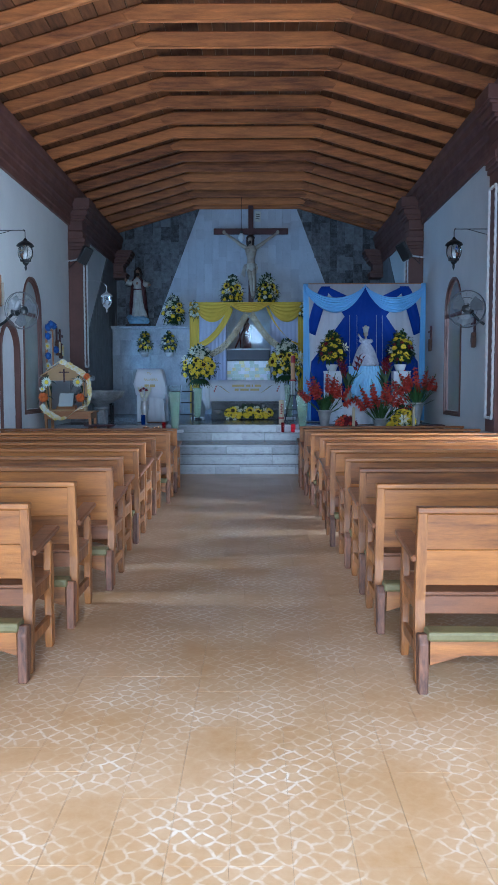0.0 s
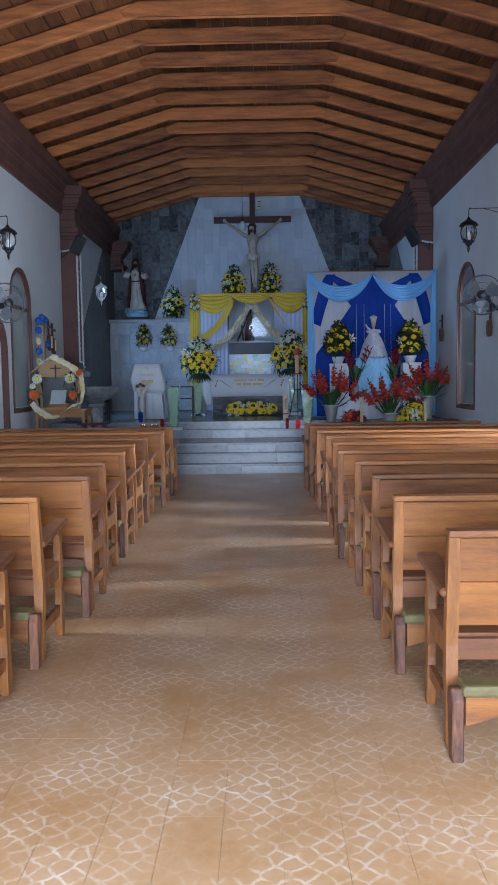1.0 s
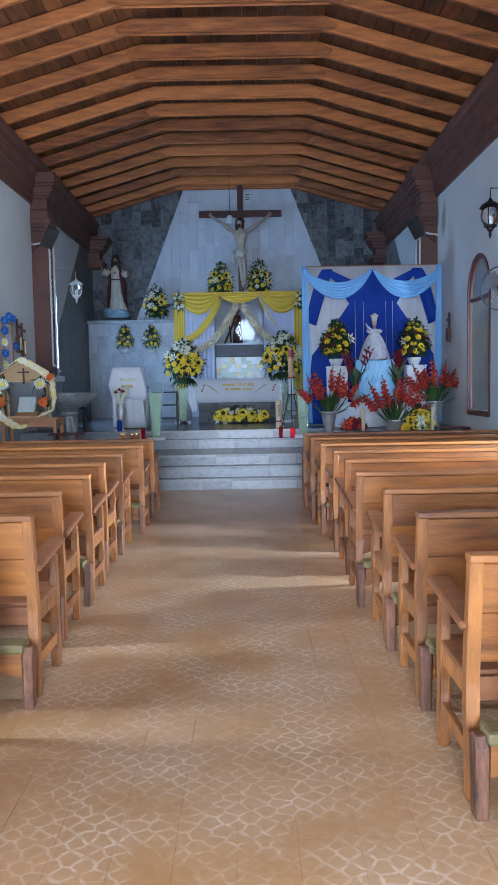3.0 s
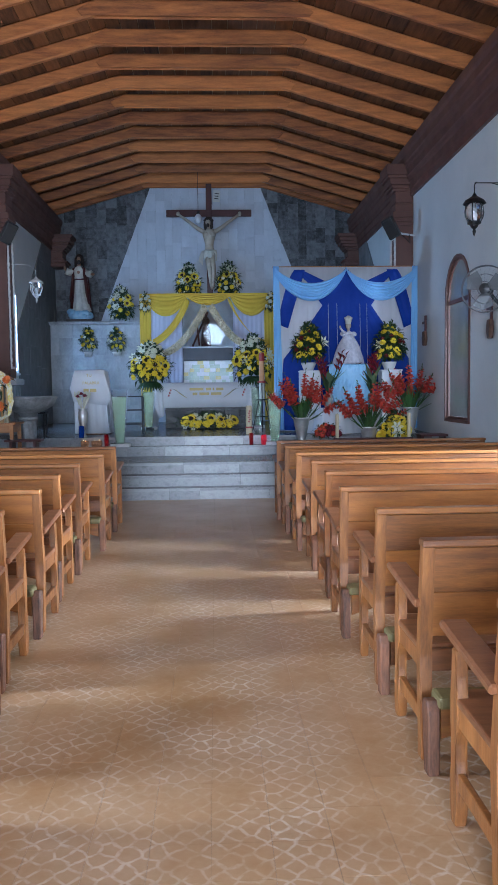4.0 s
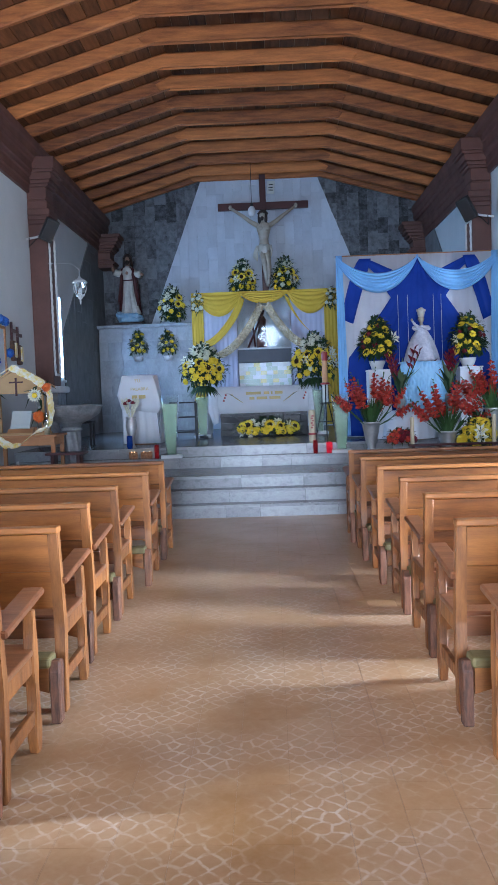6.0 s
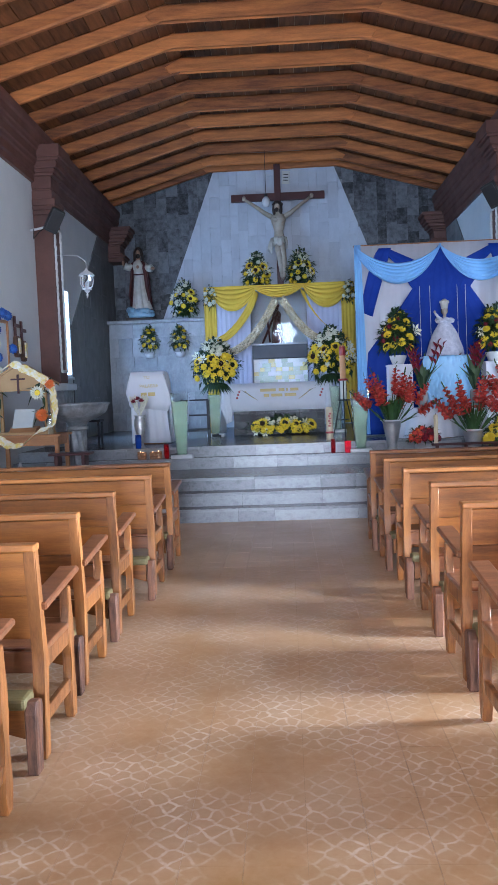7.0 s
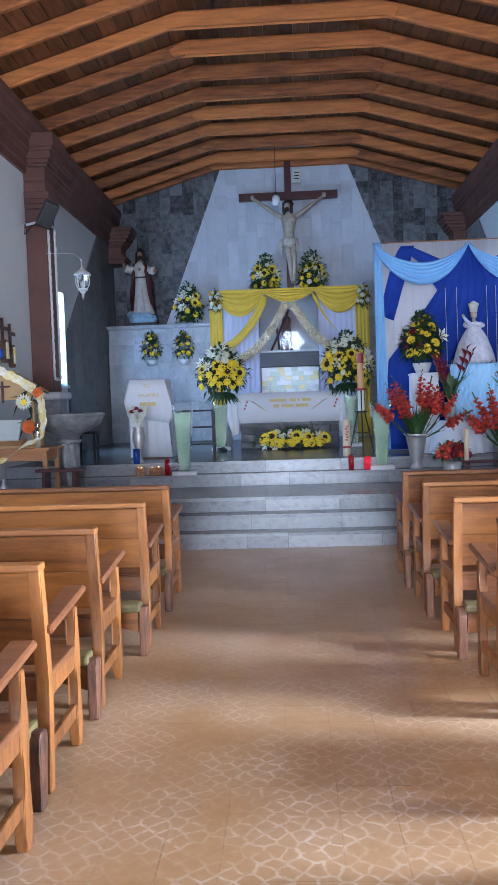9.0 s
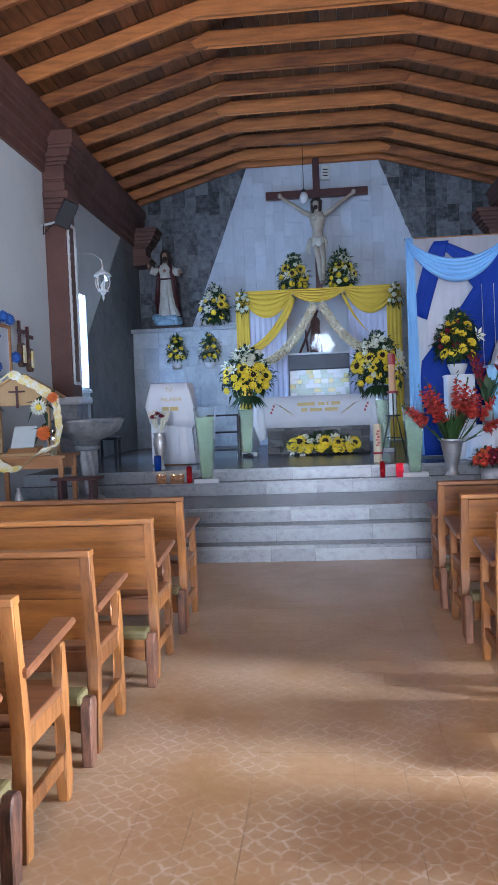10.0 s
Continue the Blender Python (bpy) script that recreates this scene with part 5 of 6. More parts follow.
part("cloth_cover", box(-0.255, 0.255, -0.235, 0.24, 1.102, 1.112, bevel=0.004), M_WHITECLOTH, ambo)
flap = cloth("top_cloth", [[(-0.25, -0.25, 1.112), (0.24, -0.25, 1.112)], [(-0.295, -0.268, 0.96), (0.285, -0.268, 0.96)], [(-0.335, -0.272, 0.80), (0.33, -0.272, 0.80)], [(-0.30, -0.272, 0.68), (0.37, -0.272, 0.62)], [(-0.28, -0.272, 0.58), (0.30, -0.272, 0.50)]], 3, 0.008, M_WHITECLOTH, ambo, 72)
cloth("side_fold", [[(0.25, -0.22, 1.11), (0.25, 0.22, 1.11)], [(0.30, -0.24, 0.85), (0.29, 0.22, 0.85)], [(0.33, -0.24, 0.5), (0.31, 0.22, 0.5)], [(0.34, -0.23, 0.02), (0.33, 0.22, 0.02)]], 4, 0.02, M_WHITECLOTH, ambo, 73, normal=(1, 0, 0))


def lettering(text, x, y, z, size, mat, parent):
    cu = bpy.data.curves.new("lettering", "FONT")
    cu.body, cu.size, cu.extrude, cu.align_x = text, size, 0.001, "CENTER"
    ob = new("lettering", cu)
    ob.parent = parent
    ob.matrix_basis = pose(x, y, z, 90, 0, 0)
    cu.materials.append(mat)
    return ob


lettering("TU", 0.0, -0.286, 1.00, 0.07, M_GOLDTHREAD, flap)
lettering("PALABRA", 0.03, -0.286, 0.87, 0.07, M_GOLDTHREAD, flap)
for a, b in ((-0.10, -0.01), (0.01, 0.12)):
    part("stitched_bar", box(a, b, -0.287, -0.283, 0.74, 0.795), M_GOLDTHREAD, flap, "gold stitched bar")
vase = thing("silver_vase", -2.19, 15.75, STAGE, "silver vase of pale dried flowers and dark roses", "vase")
part("vase_body", lathe([(0, 0), (0.07, 0), (0.05, 0.03), (0.03, 0.10), (0.06, 0.2), (0.085, 0.32), (0.075, 0.42), (0.06, 0.44), (0.085, 0.47), (0.07, 0.47), (0.0, 0.4)], 20), M_SILVER, vase, smooth=True)
r = random.Random(14)
for k in range(16):
    a, l = r.uniform(0, 6.28), r.uniform(0.2, 0.32)
    bm = bmesh.new()
    tip = Vector((0.13 * math.cos(a), 0.09 * math.sin(a), 0.45 + l))
    add_tube(bm, [(0, 0, 0.42), tip], 0.004, 5)
    for j in range(10):
        f = 0.4 + 0.6 * j / 10
        q = Vector((0, 0, 0.42)).lerp(tip, f)
        add_blob(bm, q + Vector((r.uniform(-0.012, 0.012), r.uniform(-0.012, 0.012), 0)), (0.012, 0.012, 0.016), 1)
    part("dried_stalk", bm, M_PETALW, vase)
for x, zz in ((-0.06, 0.66), (0.05, 0.67), (-0.01, 0.70)):
    bloom("maroon_rose", vase, (x, -0.06, zz), (0, -0.6, 1), 0.045)

# candles on the steps and altar floor
def votive(x, y, z, rad, tall, mat, label, lit=False):
    ob = thing("votive_candle", x, y, z, label, "candle", "votive candles")
    part("glass_cup", lathe([(0, 0), (rad * 0.82, 0), (rad * 0.95, tall * 0.2), (rad, tall * 0.6), (rad * 0.94, tall), (rad * 0.86, tall), (rad * 0.88, tall * 0.5), (0, tall * 0.46)], 18), mat, ob, smooth=True)
    if lit:
        part("wax", lathe([(0, 0), (rad * 0.75, 0.002), (rad * 0.78, tall * 0.1), (0, tall * 0.1)], 12, z=tall * 0.48), M_WAX, ob, "melted wax")
        part("flame", lathe([(0, 0), (0.013, 0.016), (0.009, 0.03), (0.0, 0.052)], 8, z=tall * 0.6), M_FLAME, ob, "small lit flame")
    return ob


votive(-2.09, 15.34, 0.602, 0.05, 0.10, M_TEALIGHT, "lit glass tea light on the step", True)
votive(-1.95, 15.34, 0.602, 0.05, 0.10, M_TEALIGHT, "lit glass tea light on the step", True)
votive(-2.14, 15.42, 0.602, 0.045, 0.10, M_TEALIGHT, "lit glass tea light on the step", True)
votive(-1.88, 15.41, 0.602, 0.045, 0.10, M_TEALIGHT, "lit glass tea light on the step", True)
votive(-2.20, 15.62, STAGE, 0.045, 0.19, M_BLUEGLASS, "tall dark blue votive candle")
votive(-1.76, 15.34, 0.602, 0.035, 0.20, M_REDGLASS, "tall dark red votive candle")
votive(0.55, 15.34, 0.602, 0.033, 0.19, M_REDGLASS, "tall red votive candle, lit", True)
votive(0.75, 15.34, 0.602, 0.045, 0.16, M_PINKGLASS, "wide glowing pink votive candle", True)
votive(XL + 0.0, 17.74, 1.872, 0.032, 0.13, M_REDGLASS, "small red votive candle on the window sill")
ob = thing("paschal_candle", 0.80, 16.6, STAGE, "tall tan candle with red relief on iron stand", "candle")
part("candle", lathe([(0, 0.58), (0.045, 0.58), (0.045, 1.38), (0.03, 1.40), (0, 1.39)], 18), M_ORANGEWAX, ob, smooth=False)
part("lower_band", lathe([(0.0465, 0.58), (0.0475, 0.6), (0.0475, 0.84), (0.0465, 0.86)], 18), M_PAPER, ob, "pale printed band")
part("red_relief", lathe([(0.0465, 1.24), (0.05, 1.26), (0.05, 1.36), (0.0465, 1.38)], 9), M_REDFOIL, ob, "red wax relief")
part("ring", lathe([(0.05, 0.86), (0.075, 0.865), (0.075, 0.89), (0.05, 0.895)], 18), M_REDFOIL, ob, "dark copper ring")
part("plate", lathe([(0, 0.55), (0.10, 0.56), (0.10, 0.575), (0, 0.575)], 18), M_BLACK, ob)
for k in range(3):
    a = 2.1 * k + 0.5
    part("stand_leg", tube([(0.05 * math.cos(a), 0.05 * math.sin(a), 0.88), (0.06 * math.cos(a), 0.06 * math.sin(a), 0.55), (0.19 * math.cos(a), 0.19 * math.sin(a), 0.008)], 0.009, 6), M_BLACK, ob)
part("brace", tube([(0.12 * math.cos(2.1 * k + 0.5), 0.12 * math.sin(2.1 * k + 0.5), 0.27) for k in (0, 1, 2, 3)], 0.006, 6), M_BLACK, ob)
ob = thing("altar_candle", 0.54, 15.95, STAGE, "thick white candle with red relief", "candle")
part("candle", lathe([(0, 0), (0.052, 0), (0.052, 0.46), (0.04, 0.48), (0, 0.47)], 18), M_WAX, ob)
part("band", lathe([(0.053, 0.10), (0.062, 0.105), (0.062, 0.125), (0.053, 0.13)], 18), M_REDFOIL, ob, "dark red band")
for k in range(6):
    part("red_relief", box(-0.02 + 0.012 * (k % 2), 0.012 + 0.012 * (k % 2), -0.058, -0.05, 0.2 + 0.035 * k, 0.225 + 0.035 * k, bevel=0.003), M_REDFOIL, ob, "red relief ornament")
rack = thing("metal_rack", -1.60, 17.6, STAGE, "low black metal rack behind the lectern", "rack")
for x in (-0.22, 0.22):
    for y in (-0.12, 0.12):
        part("rack_post", box(x - 0.014, x + 0.014, y - 0.014, y + 0.014, 0, 0.66), M_BLACK, rack)
for z in (0.12, 0.38, 0.63):
    part("rack_shelf", box(-0.235, 0.235, -0.135, 0.135, z, z + 0.025), M_BLACK, rack)

for x, y, z, n in ((-1.66, 15.37, 0.604, 1), (-1.28, 17.72, STAGE + 0.002, 2)):
    ob = thing("cable_coil", x, y, z, "small heap of black cable lying on the marble", "cable")
    pts = [(0.055 * math.cos(k * 0.7) * (1 + 0.25 * math.sin(k * n)), 0.045 * math.sin(k * 0.7), 0.008 + 0.0017 * k) for k in range(30)]
    part("cable", tube(pts, 0.008, 6), M_BLACKPLASTIC, ob)
    part("plug", box(0.05, 0.11, -0.02, 0.02, 0.0, 0.035, bevel=0.006), M_BLACKPLASTIC, ob, m=pose(0, 0, 0, 0, 0, 25 * n))

# ---- baptismal font ----
font = thing("baptismal_font", -2.90, 15.0, 0.452, "grey carved stone font with twisted column", "font")
part("bowl", lathe([(0, 0.66), (0.12, 0.66), (0.15, 0.715), (0.25, 0.755), (0.385, 0.835), (0.42, 0.90), (0.425, 0.93), (0.445, 0.94), (0.445, 0.965), (0.40, 0.975), (0.36, 0.93), (0.2, 0.84), (0, 0.82)], 32), M_CARVED, font, smooth=True)
bm = bmesh.new()
rings = []
for k in range(25):
    z = 0.10 + 0.5 * k / 24
    rings.append([bm.verts.new(((0.105 + 0.018 * math.cos(5 * a + 9 * z)) * math.cos(a), (0.105 + 0.018 * math.cos(5 * a + 9 * z)) * math.sin(a), z)) for a in [2 * math.pi * j / 40 for j in range(40)]])
for a, b in zip(rings, rings[1:]):
    for j in range(40):
        bm.faces.new((a[j], a[(j + 1) % 40], b[(j + 1) % 40], b[j]))
part("twisted_column", bm, M_CARVED, font, smooth=True)
part("column_cap", lathe([(0, 0.6), (0.11, 0.6), (0.145, 0.62), (0.145, 0.65), (0.12, 0.662), (0, 0.662)], 24), M_CARVED, font)
part("column_foot", lathe([(0, 0), (0.19, 0), (0.19, 0.04), (0.14, 0.07), (0.12, 0.10), (0, 0.10)], 24), M_CARVED, font)
stool = thing("low_stool", -2.78, 14.2, 0.452, "low dark wooden stool before the font", "stool")
part("stool_top", box(-0.26, 0.26, -0.12, 0.12, 0.33, 0.36, bevel=0.006), M_CROSS, stool)
for x in (-0.17, 0.17):
    part("stool_leg", box(x - 0.022, x + 0.022, -0.1, 0.1, 0, 0.33, bevel=0.005), M_CROSS, stool)
stool2 = thing("black_stool", -3.2, 17.0, STAGE, "small black stool behind the font", "stool")
part("stool_top", box(-0.16, 0.16, -0.14, 0.14, 0.36, 0.40, bevel=0.006), M_BLACK, stool2)
for x in (-0.13, 0.13):
    for y in (-0.11, 0.11):
        part("stool_leg", box(x - 0.016, x + 0.016, y - 0.016, y + 0.016, 0, 0.36), M_BLACK, stool2)

# ---- table with a small house shrine ----
TZ = 0.452
table = thing("side_table", -3.36, 14.42, TZ, "honey coloured wooden side table below the wall", "table")
part("table_top", box(-0.47, 0.47, -0.27, 0.27, 0.57, 0.60, bevel=0.006), M_TABLE, table)
part("apron", box(-0.42, 0.42, -0.235, -0.21, 0.46, 0.57), M_TABLE, table)
part("apron", box(0.40, 0.42, -0.20, 0.20, 0.46, 0.57), M_TABLE, table)
for x in (-0.41, 0.38):
    for y in (-0.24, 0.2):
        part("table_leg", box(x, x + 0.05, y, y + 0.05, 0, 0.57, bevel=0.005), M_TABLE, table)
SX, SY, SZ = -3.42, 14.40, TZ + 0.60
shrine = thing("house_shrine", SX, SY, SZ, "little open wooden house shrine with ribbon and flowers", "shrine")
for x in (-0.33, 0.33):
    for y in (-0.13, 0.13):
        part("shrine_post", box(x - 0.02, x + 0.02, y - 0.02, y + 0.02, 0, 0.56, bevel=0.004), M_TANBOARD, shrine)
part("shrine_floor", box(-0.36, 0.36, -0.16, 0.16, 0.0, 0.03, bevel=0.004), M_TANBOARD, shrine)
part("gable_board", prism([(-0.34, 0.55), (0.34, 0.55), (0.28, 0.72), (0.0, 0.86), (-0.28, 0.72)], "y", -0.15, -0.13), M_TANBOARD, shrine, "tan gable board")
for s in (-1, 1):
    part("roof_panel", prism([(0.0, 0.87), (s * 0.42, 0.62), (s * 0.43, 0.64), (0.0, 0.90)], "y", -0.18, 0.18), M_TANBOARD, shrine)
cr = part("small_cross", box(-0.012, 0.012, -0.168, -0.152, 0.52, 0.76), M_CROSS, shrine, "small dark cross")
part("cross_arm", box(-0.09, 0.09, -0.170, -0.153, 0.69, 0.71), M_CROSS, cr)
part("book_stand", prism([(-0.12, 0.03), (0.10, 0.03), (0.10, 0.10), (-0.05, 0.08)], "x", -0.17, 0.17), M_TABLE, shrine, "small wooden book stand")
bk = part("open_book", prism([(-0.06, 0.09), (0.08, 0.32), (0.09, 0.315), (-0.04, 0.08)], "x", -0.14, 0.12), M_PAPER, shrine, "pale open page")


def ribbon(pts, wide, mat, parent, name="ribbon", label=""):
    """A puffed paper ribbon along a closed or open line."""
    bm = bmesh.new()
    r = random.Random(len(pts))
    dense = []
    for p, q in zip(pts, pts[1:]):
        n = max(2, int((Vector(q) - Vector(p)).length / 0.035))
        dense += [Vector(p).lerp(Vector(q), k / n) for k in range(n)]
    rings = []
    for i, p in enumerate(dense):
        puff = wide * (0.75 + 0.35 * abs(math.sin(i * 1.1))) * r.uniform(0.85, 1.15)
        rings.append([bm.verts.new(p + Vector((puff * math.cos(a) * 0.8, puff * 0.4 * math.sin(a) - 0.01, puff * math.cos(a) * 0.8))) for a in [k * 1.2566 for k in range(5)]])
    for a, b in zip(rings, rings[1:]):
        for k in range(5):
            bm.faces.new((a[k], a[(k + 1) % 5], b[(k + 1) % 5], b[k]))
    return part(name, bm, mat, parent, label)


ribbon([(-0.05, -0.2, 0.90), (0.25, -0.2, 0.74), (0.44, -0.2, 0.60), (0.47, -0.2, 0.30), (0.44, -0.22, 0.10), (0.25, -0.26, 0.04), (0.05, -0.29, -0.13), (-0.10, -0.29, -0.13), (-0.30, -0.29, 0.0), (-0.42, -0.24, 0.14)], 0.05, M_GARLAND, shrine, label="yellow and white paper ribbon garland")
ribbon([(-0.05, -0.2, 0.90), (-0.28, -0.2, 0.75), (-0.44, -0.2, 0.58)], 0.04, M_GARLAND, shrine)
for kind, x, z, s in (("white_daisy", -0.30, 0.52, 0.10), ("white_daisy", 0.26, 0.52, 0.10), ("orange_daisy", -0.36, 0.25, 0.10), ("orange_daisy", 0.30, 0.24, 0.09), ("orange_daisy", 0.42, 0.62, 0.07), ("white_daisy", -0.38, 0.40, 0.06)):
    bloom(kind, shrine, (x, -0.22, z), (0.1, -1, 0.1), s)
    for a in range(5):
        bm = bmesh.new()
        add_leaf(bm, (0, 0, 0), (math.cos(a * 1.3), -0.1, math.sin(a * 1.3)), s * 1.9, s * 0.9)
        part("paper_leaf", bm, M_LEAF, shrine, m=Matrix.Translation((x, -0.20, z)))
for x, tall in ((0.40, 0.28),):
    ob = thing("glass_candle", SX + x, SY - 0.22, SZ, "white candle in a slim clear glass", "candle")
    part("wax", lathe([(0, 0), (0.03, 0), (0.03, tall * 0.6), (0, tall * 0.6)], 12), M_WAX, ob)
    part("glass", lathe([(0.036, 0), (0.036, tall * 0.7), (0.018, tall * 0.85), (0.018, tall)], 12), M_CLEAR, ob)
flask = thing("water_bottle", -3.42, 14.15, TZ, "small clear bottle standing on the landing", "bottle")
part("bottle_body", lathe([(0, 0), (0.04, 0), (0.045, 0.05), (0.045, 0.17), (0.018, 0.23), (0.018, 0.26), (0, 0.26)], 14), M_SILVER, flask, smooth=True)

# ---- left wall fittings ----
pic = thing("framed_picture", XL + 0.02, 14.98, 1.80, "gold framed dim picture with blue paper flowers", "picture")
part("picture_frame", frame_ring(rect(-0.24, 0.24, 0, 0.78), rect(-0.20, 0.20, 0.04, 0.74), "x", 0.0, 0.035), M_TABLE, pic, "thin gold frame")
part("picture_sheet", box(0.004, 0.014, -0.20, 0.20, 0.04, 0.74), M_NICHE, pic, "dim bluish print")
for k, (y, z, kind) in enumerate(((-0.28, 0.78, "blue_rosette"), (-0.30, 0.62, "blue_rosette"), (-0.30, 0.44, "white_daisy"), (-0.30, 0.26, "blue_rosette"), (-0.28, 0.08, "white_daisy"), (-0.05, 0.86, "blue_rosette"), (0.14, 0.84, "blue_rosette"), (0.28, 0.40, "blue_rosette"))):
    bloom(kind, pic, (0.05, y, z), (1, -0.7, 0.1), 0.078)
for y, z in ((15.55, 2.10), (15.82, 2.05)):
    mk = thing("carved_crosses", XL + 0.015, y, z, "dark carved wooden cross with painted figure", "carving")
    part("carving", prism([(-0.05, 0.0), (0.05, 0.0), (0.10, 0.12), (0.06, 0.3), (-0.06, 0.3), (-0.10, 0.12)], "x", 0.0, 0.06, bevel=0.012), M_DARKCARVED, mk)
    part("upright", box(0.0, 0.03, -0.025, 0.025, 0.28, 0.58, bevel=0.004), M_CROSS, mk)
    part("crossbar", box(0.032, 0.05, -0.12, 0.12, 0.42, 0.47, bevel=0.004), M_CROSS, mk)
    part("painted_body", box(0.061, 0.085, -0.04, 0.04, 0.05, 0.27, bevel=0.012), M_GARLAND, mk)
for x, s, y, z, nm in ((XR, -1, 15.8, 2.18, "carved_cross"), (XR, -1, 12.66, 2.1, "carved_cross")):
    mk = thing(nm, x - 0.015, y, z, "small dark carved wooden cross on the wall", "carving")
    part("carving", prism([(-0.04, 0.0), (0.04, 0.0), (0.08, 0.12), (0.05, 0.24), (-0.05, 0.24), (-0.08, 0.12)], "x", 0.0, -0.06, bevel=0.012), M_DARKCARVED, mk)
    part("upright", box(-0.03, 0.0, -0.022, 0.022, 0.23, 0.50, bevel=0.004), M_CROSS, mk)
    part("crossbar", box(-0.05, -0.032, -0.09, 0.09, 0.36, 0.40, bevel=0.004), M_CROSS, mk)
mk = thing("wall_crucifix", XL + 0.01, 12.2, 2.72, "small brown crucifix with pale figure on the wall", "crucifix")
part("upright", box(0, 0.03, -0.03, 0.03, 0, 0.48, bevel=0.004), M_TABLE, mk)
part("crossbar", box(0.002, 0.028, -0.15, 0.15, 0.28, 0.34, bevel=0.004), M_TABLE, mk)
part("figure", tube([(0.05, 0, 0.02), (0.055, 0.01, 0.2), (0.05, 0, 0.36)], 0.022, 8), M_SKIN, mk)


def lantern(x, y, z, wall, s, label, mat, bracket=True):
    """A carriage lantern; z is the middle of its glass."""
    ob = thing("wall_lantern" if bracket else "hanging_lantern", x, y, z - 0.24, label, "lantern", "lanterns")
    part("finial", lathe([(0, 0), (0.012, 0.03), (0.02, 0.06), (0.012, 0.08), (0.04, 0.11), (0.045, 0.13), (0, 0.13)], 12), mat, ob)
    part("gallery", lathe([(0.05, 0.13), (0.075, 0.14), (0.075, 0.16), (0.05, 0.165)], 12), mat, ob)
    g = part("glass", lathe([(0.05, 0.165), (0.085, 0.21), (0.095, 0.26), (0.085, 0.32), (0.06, 0.35)], 16), M_LAMPGLASS, ob, smooth=True)
    g.visible_shadow = False
    for k in range(6):
        a = k * math.pi / 3
        part("rib", tube([(rr * math.cos(a), rr * math.sin(a), zz) for rr, zz in ((0.06, 0.15), (0.094, 0.21), (0.103, 0.26), (0.093, 0.32), (0.07, 0.36))], 0.007, 6), mat, ob)
    part("bulb", lathe([(0, 0.17), (0.022, 0.18), (0.024, 0.24), (0, 0.27)], 10), M_WHITEMETAL, ob)
    part("hood", lathe([(0.115, 0.345), (0.125, 0.35), (0.10, 0.385), (0.06, 0.41), (0.03, 0.43), (0.012, 0.46), (0, 0.46)], 16), mat, ob)
    part("hook", tube([(0, 0, 0.45), (0, 0, 0.55), (s * -0.02, 0, 0.58)], 0.006, 6), mat, ob)
    if bracket:
        part("bracket_arm", tube([(0, 0, 0.57), (wall - x, 0, 0.57)], 0.005, 6), mat, ob)
        part("bracket_brace", tube([(s * -0.18, 0, 0.57), (wall - x, 0, 0.42)], 0.004, 6), mat, ob)
        part("wall_plate", box(wall - x - s * 0.0, wall - x + s * 0.015, -0.03, 0.03, 0.36, 0.62), mat, ob)
    else:
        part("chain", tube([(0, 0, 0.57), (s * -0.12, 0.0, 0.66), (wall - x, 0.0, 0.68)], 0.002, 5), M_WHITEMETAL, ob)
    return ob


lantern(-3.185, 11.2, 3.34, XL, 1, "black carriage lantern on a thin wall bracket", M_BLACK)
lantern(2.79, 11.23, 3.34, XR, -1, "black carriage lantern on a thin wall bracket", M_BLACK)
lantern(-3.10, 16.73, 3.27, XL + 0.3, 1, "small white lantern hanging by the pilaster", M_WHITEMETAL, False)


def wall_fan(x, y, z, wall, s, turn, label):
    """A wall fan with a wire cage, at rest."""
    ob = thing("wall_fan", x, y, z, label, "fan", "wall fans", rz=turn)
    r = 0.275
    for rr, d in ((r, 0.0), (r, -0.05), (r * 0.62, -0.075), (r * 0.3, -0.085)):
        part("cage_ring", tube([(rr * math.cos(a), d, rr * math.sin(a)) for a in [k * math.pi / 18 for k in range(37)]], 0.007 if rr == r else 0.004, 5), M_STEEL, ob)
    for k in range(28):
        a = k * math.pi / 14
        part("cage_wire", tube([(0.06 * math.cos(a), -0.09, 0.06 * math.sin(a)), (0.18 * math.cos(a), -0.075, 0.18 * math.sin(a)), (r * math.cos(a), -0.03, r * math.sin(a))], 0.0009, 4), M_STEEL, ob)
    for k in range(3):
        bm = bmesh.new()
        a0 = k * 2.094 + 0.5
        pts = [(0.04, -0.4), (0.13, -0.72), (0.24, -0.62), (0.255, -0.1), (0.22, 0.5), (0.10, 0.6), (0.04, 0.4)]
        v = [bm.verts.new((q * math.cos(a0 + t), -0.03 + 0.03 * t, q * math.sin(a0 + t))) for q, t in pts]
        bm.faces.new(v)
        blade = part("blade", bm, M_BLADE, ob)
        blade.modifiers.new("thickness", "SOLIDIFY").thickness = 0.004
    part("hub", lathe([(0, 0), (0.055, 0.005), (0.06, 0.03), (0.0, 0.045)], 18), M_BLACKPLASTIC, ob, m=pose(0, -0.07, 0, 90, 0, 0))
    part("motor", lathe([(0, 0), (0.07, 0.0), (0.08, 0.10), (0.05, 0.16), (0, 0.16)], 18), M_BLACKPLASTIC, ob, m=pose(0, 0.17, 0, 90, 0, 0), label="black motor housing")
    back = Matrix.Rotation(radians(-turn), 3, "Z") @ Vector((wall - x, 0.12, -0.22))
    part("wall_arm", tube([(0, 0.15, 0), (back.x * 0.6, back.y * 0.6 + 0.08, -0.16), tuple(back)], 0.022, 8), M_BLACKPLASTIC, ob)
    return ob


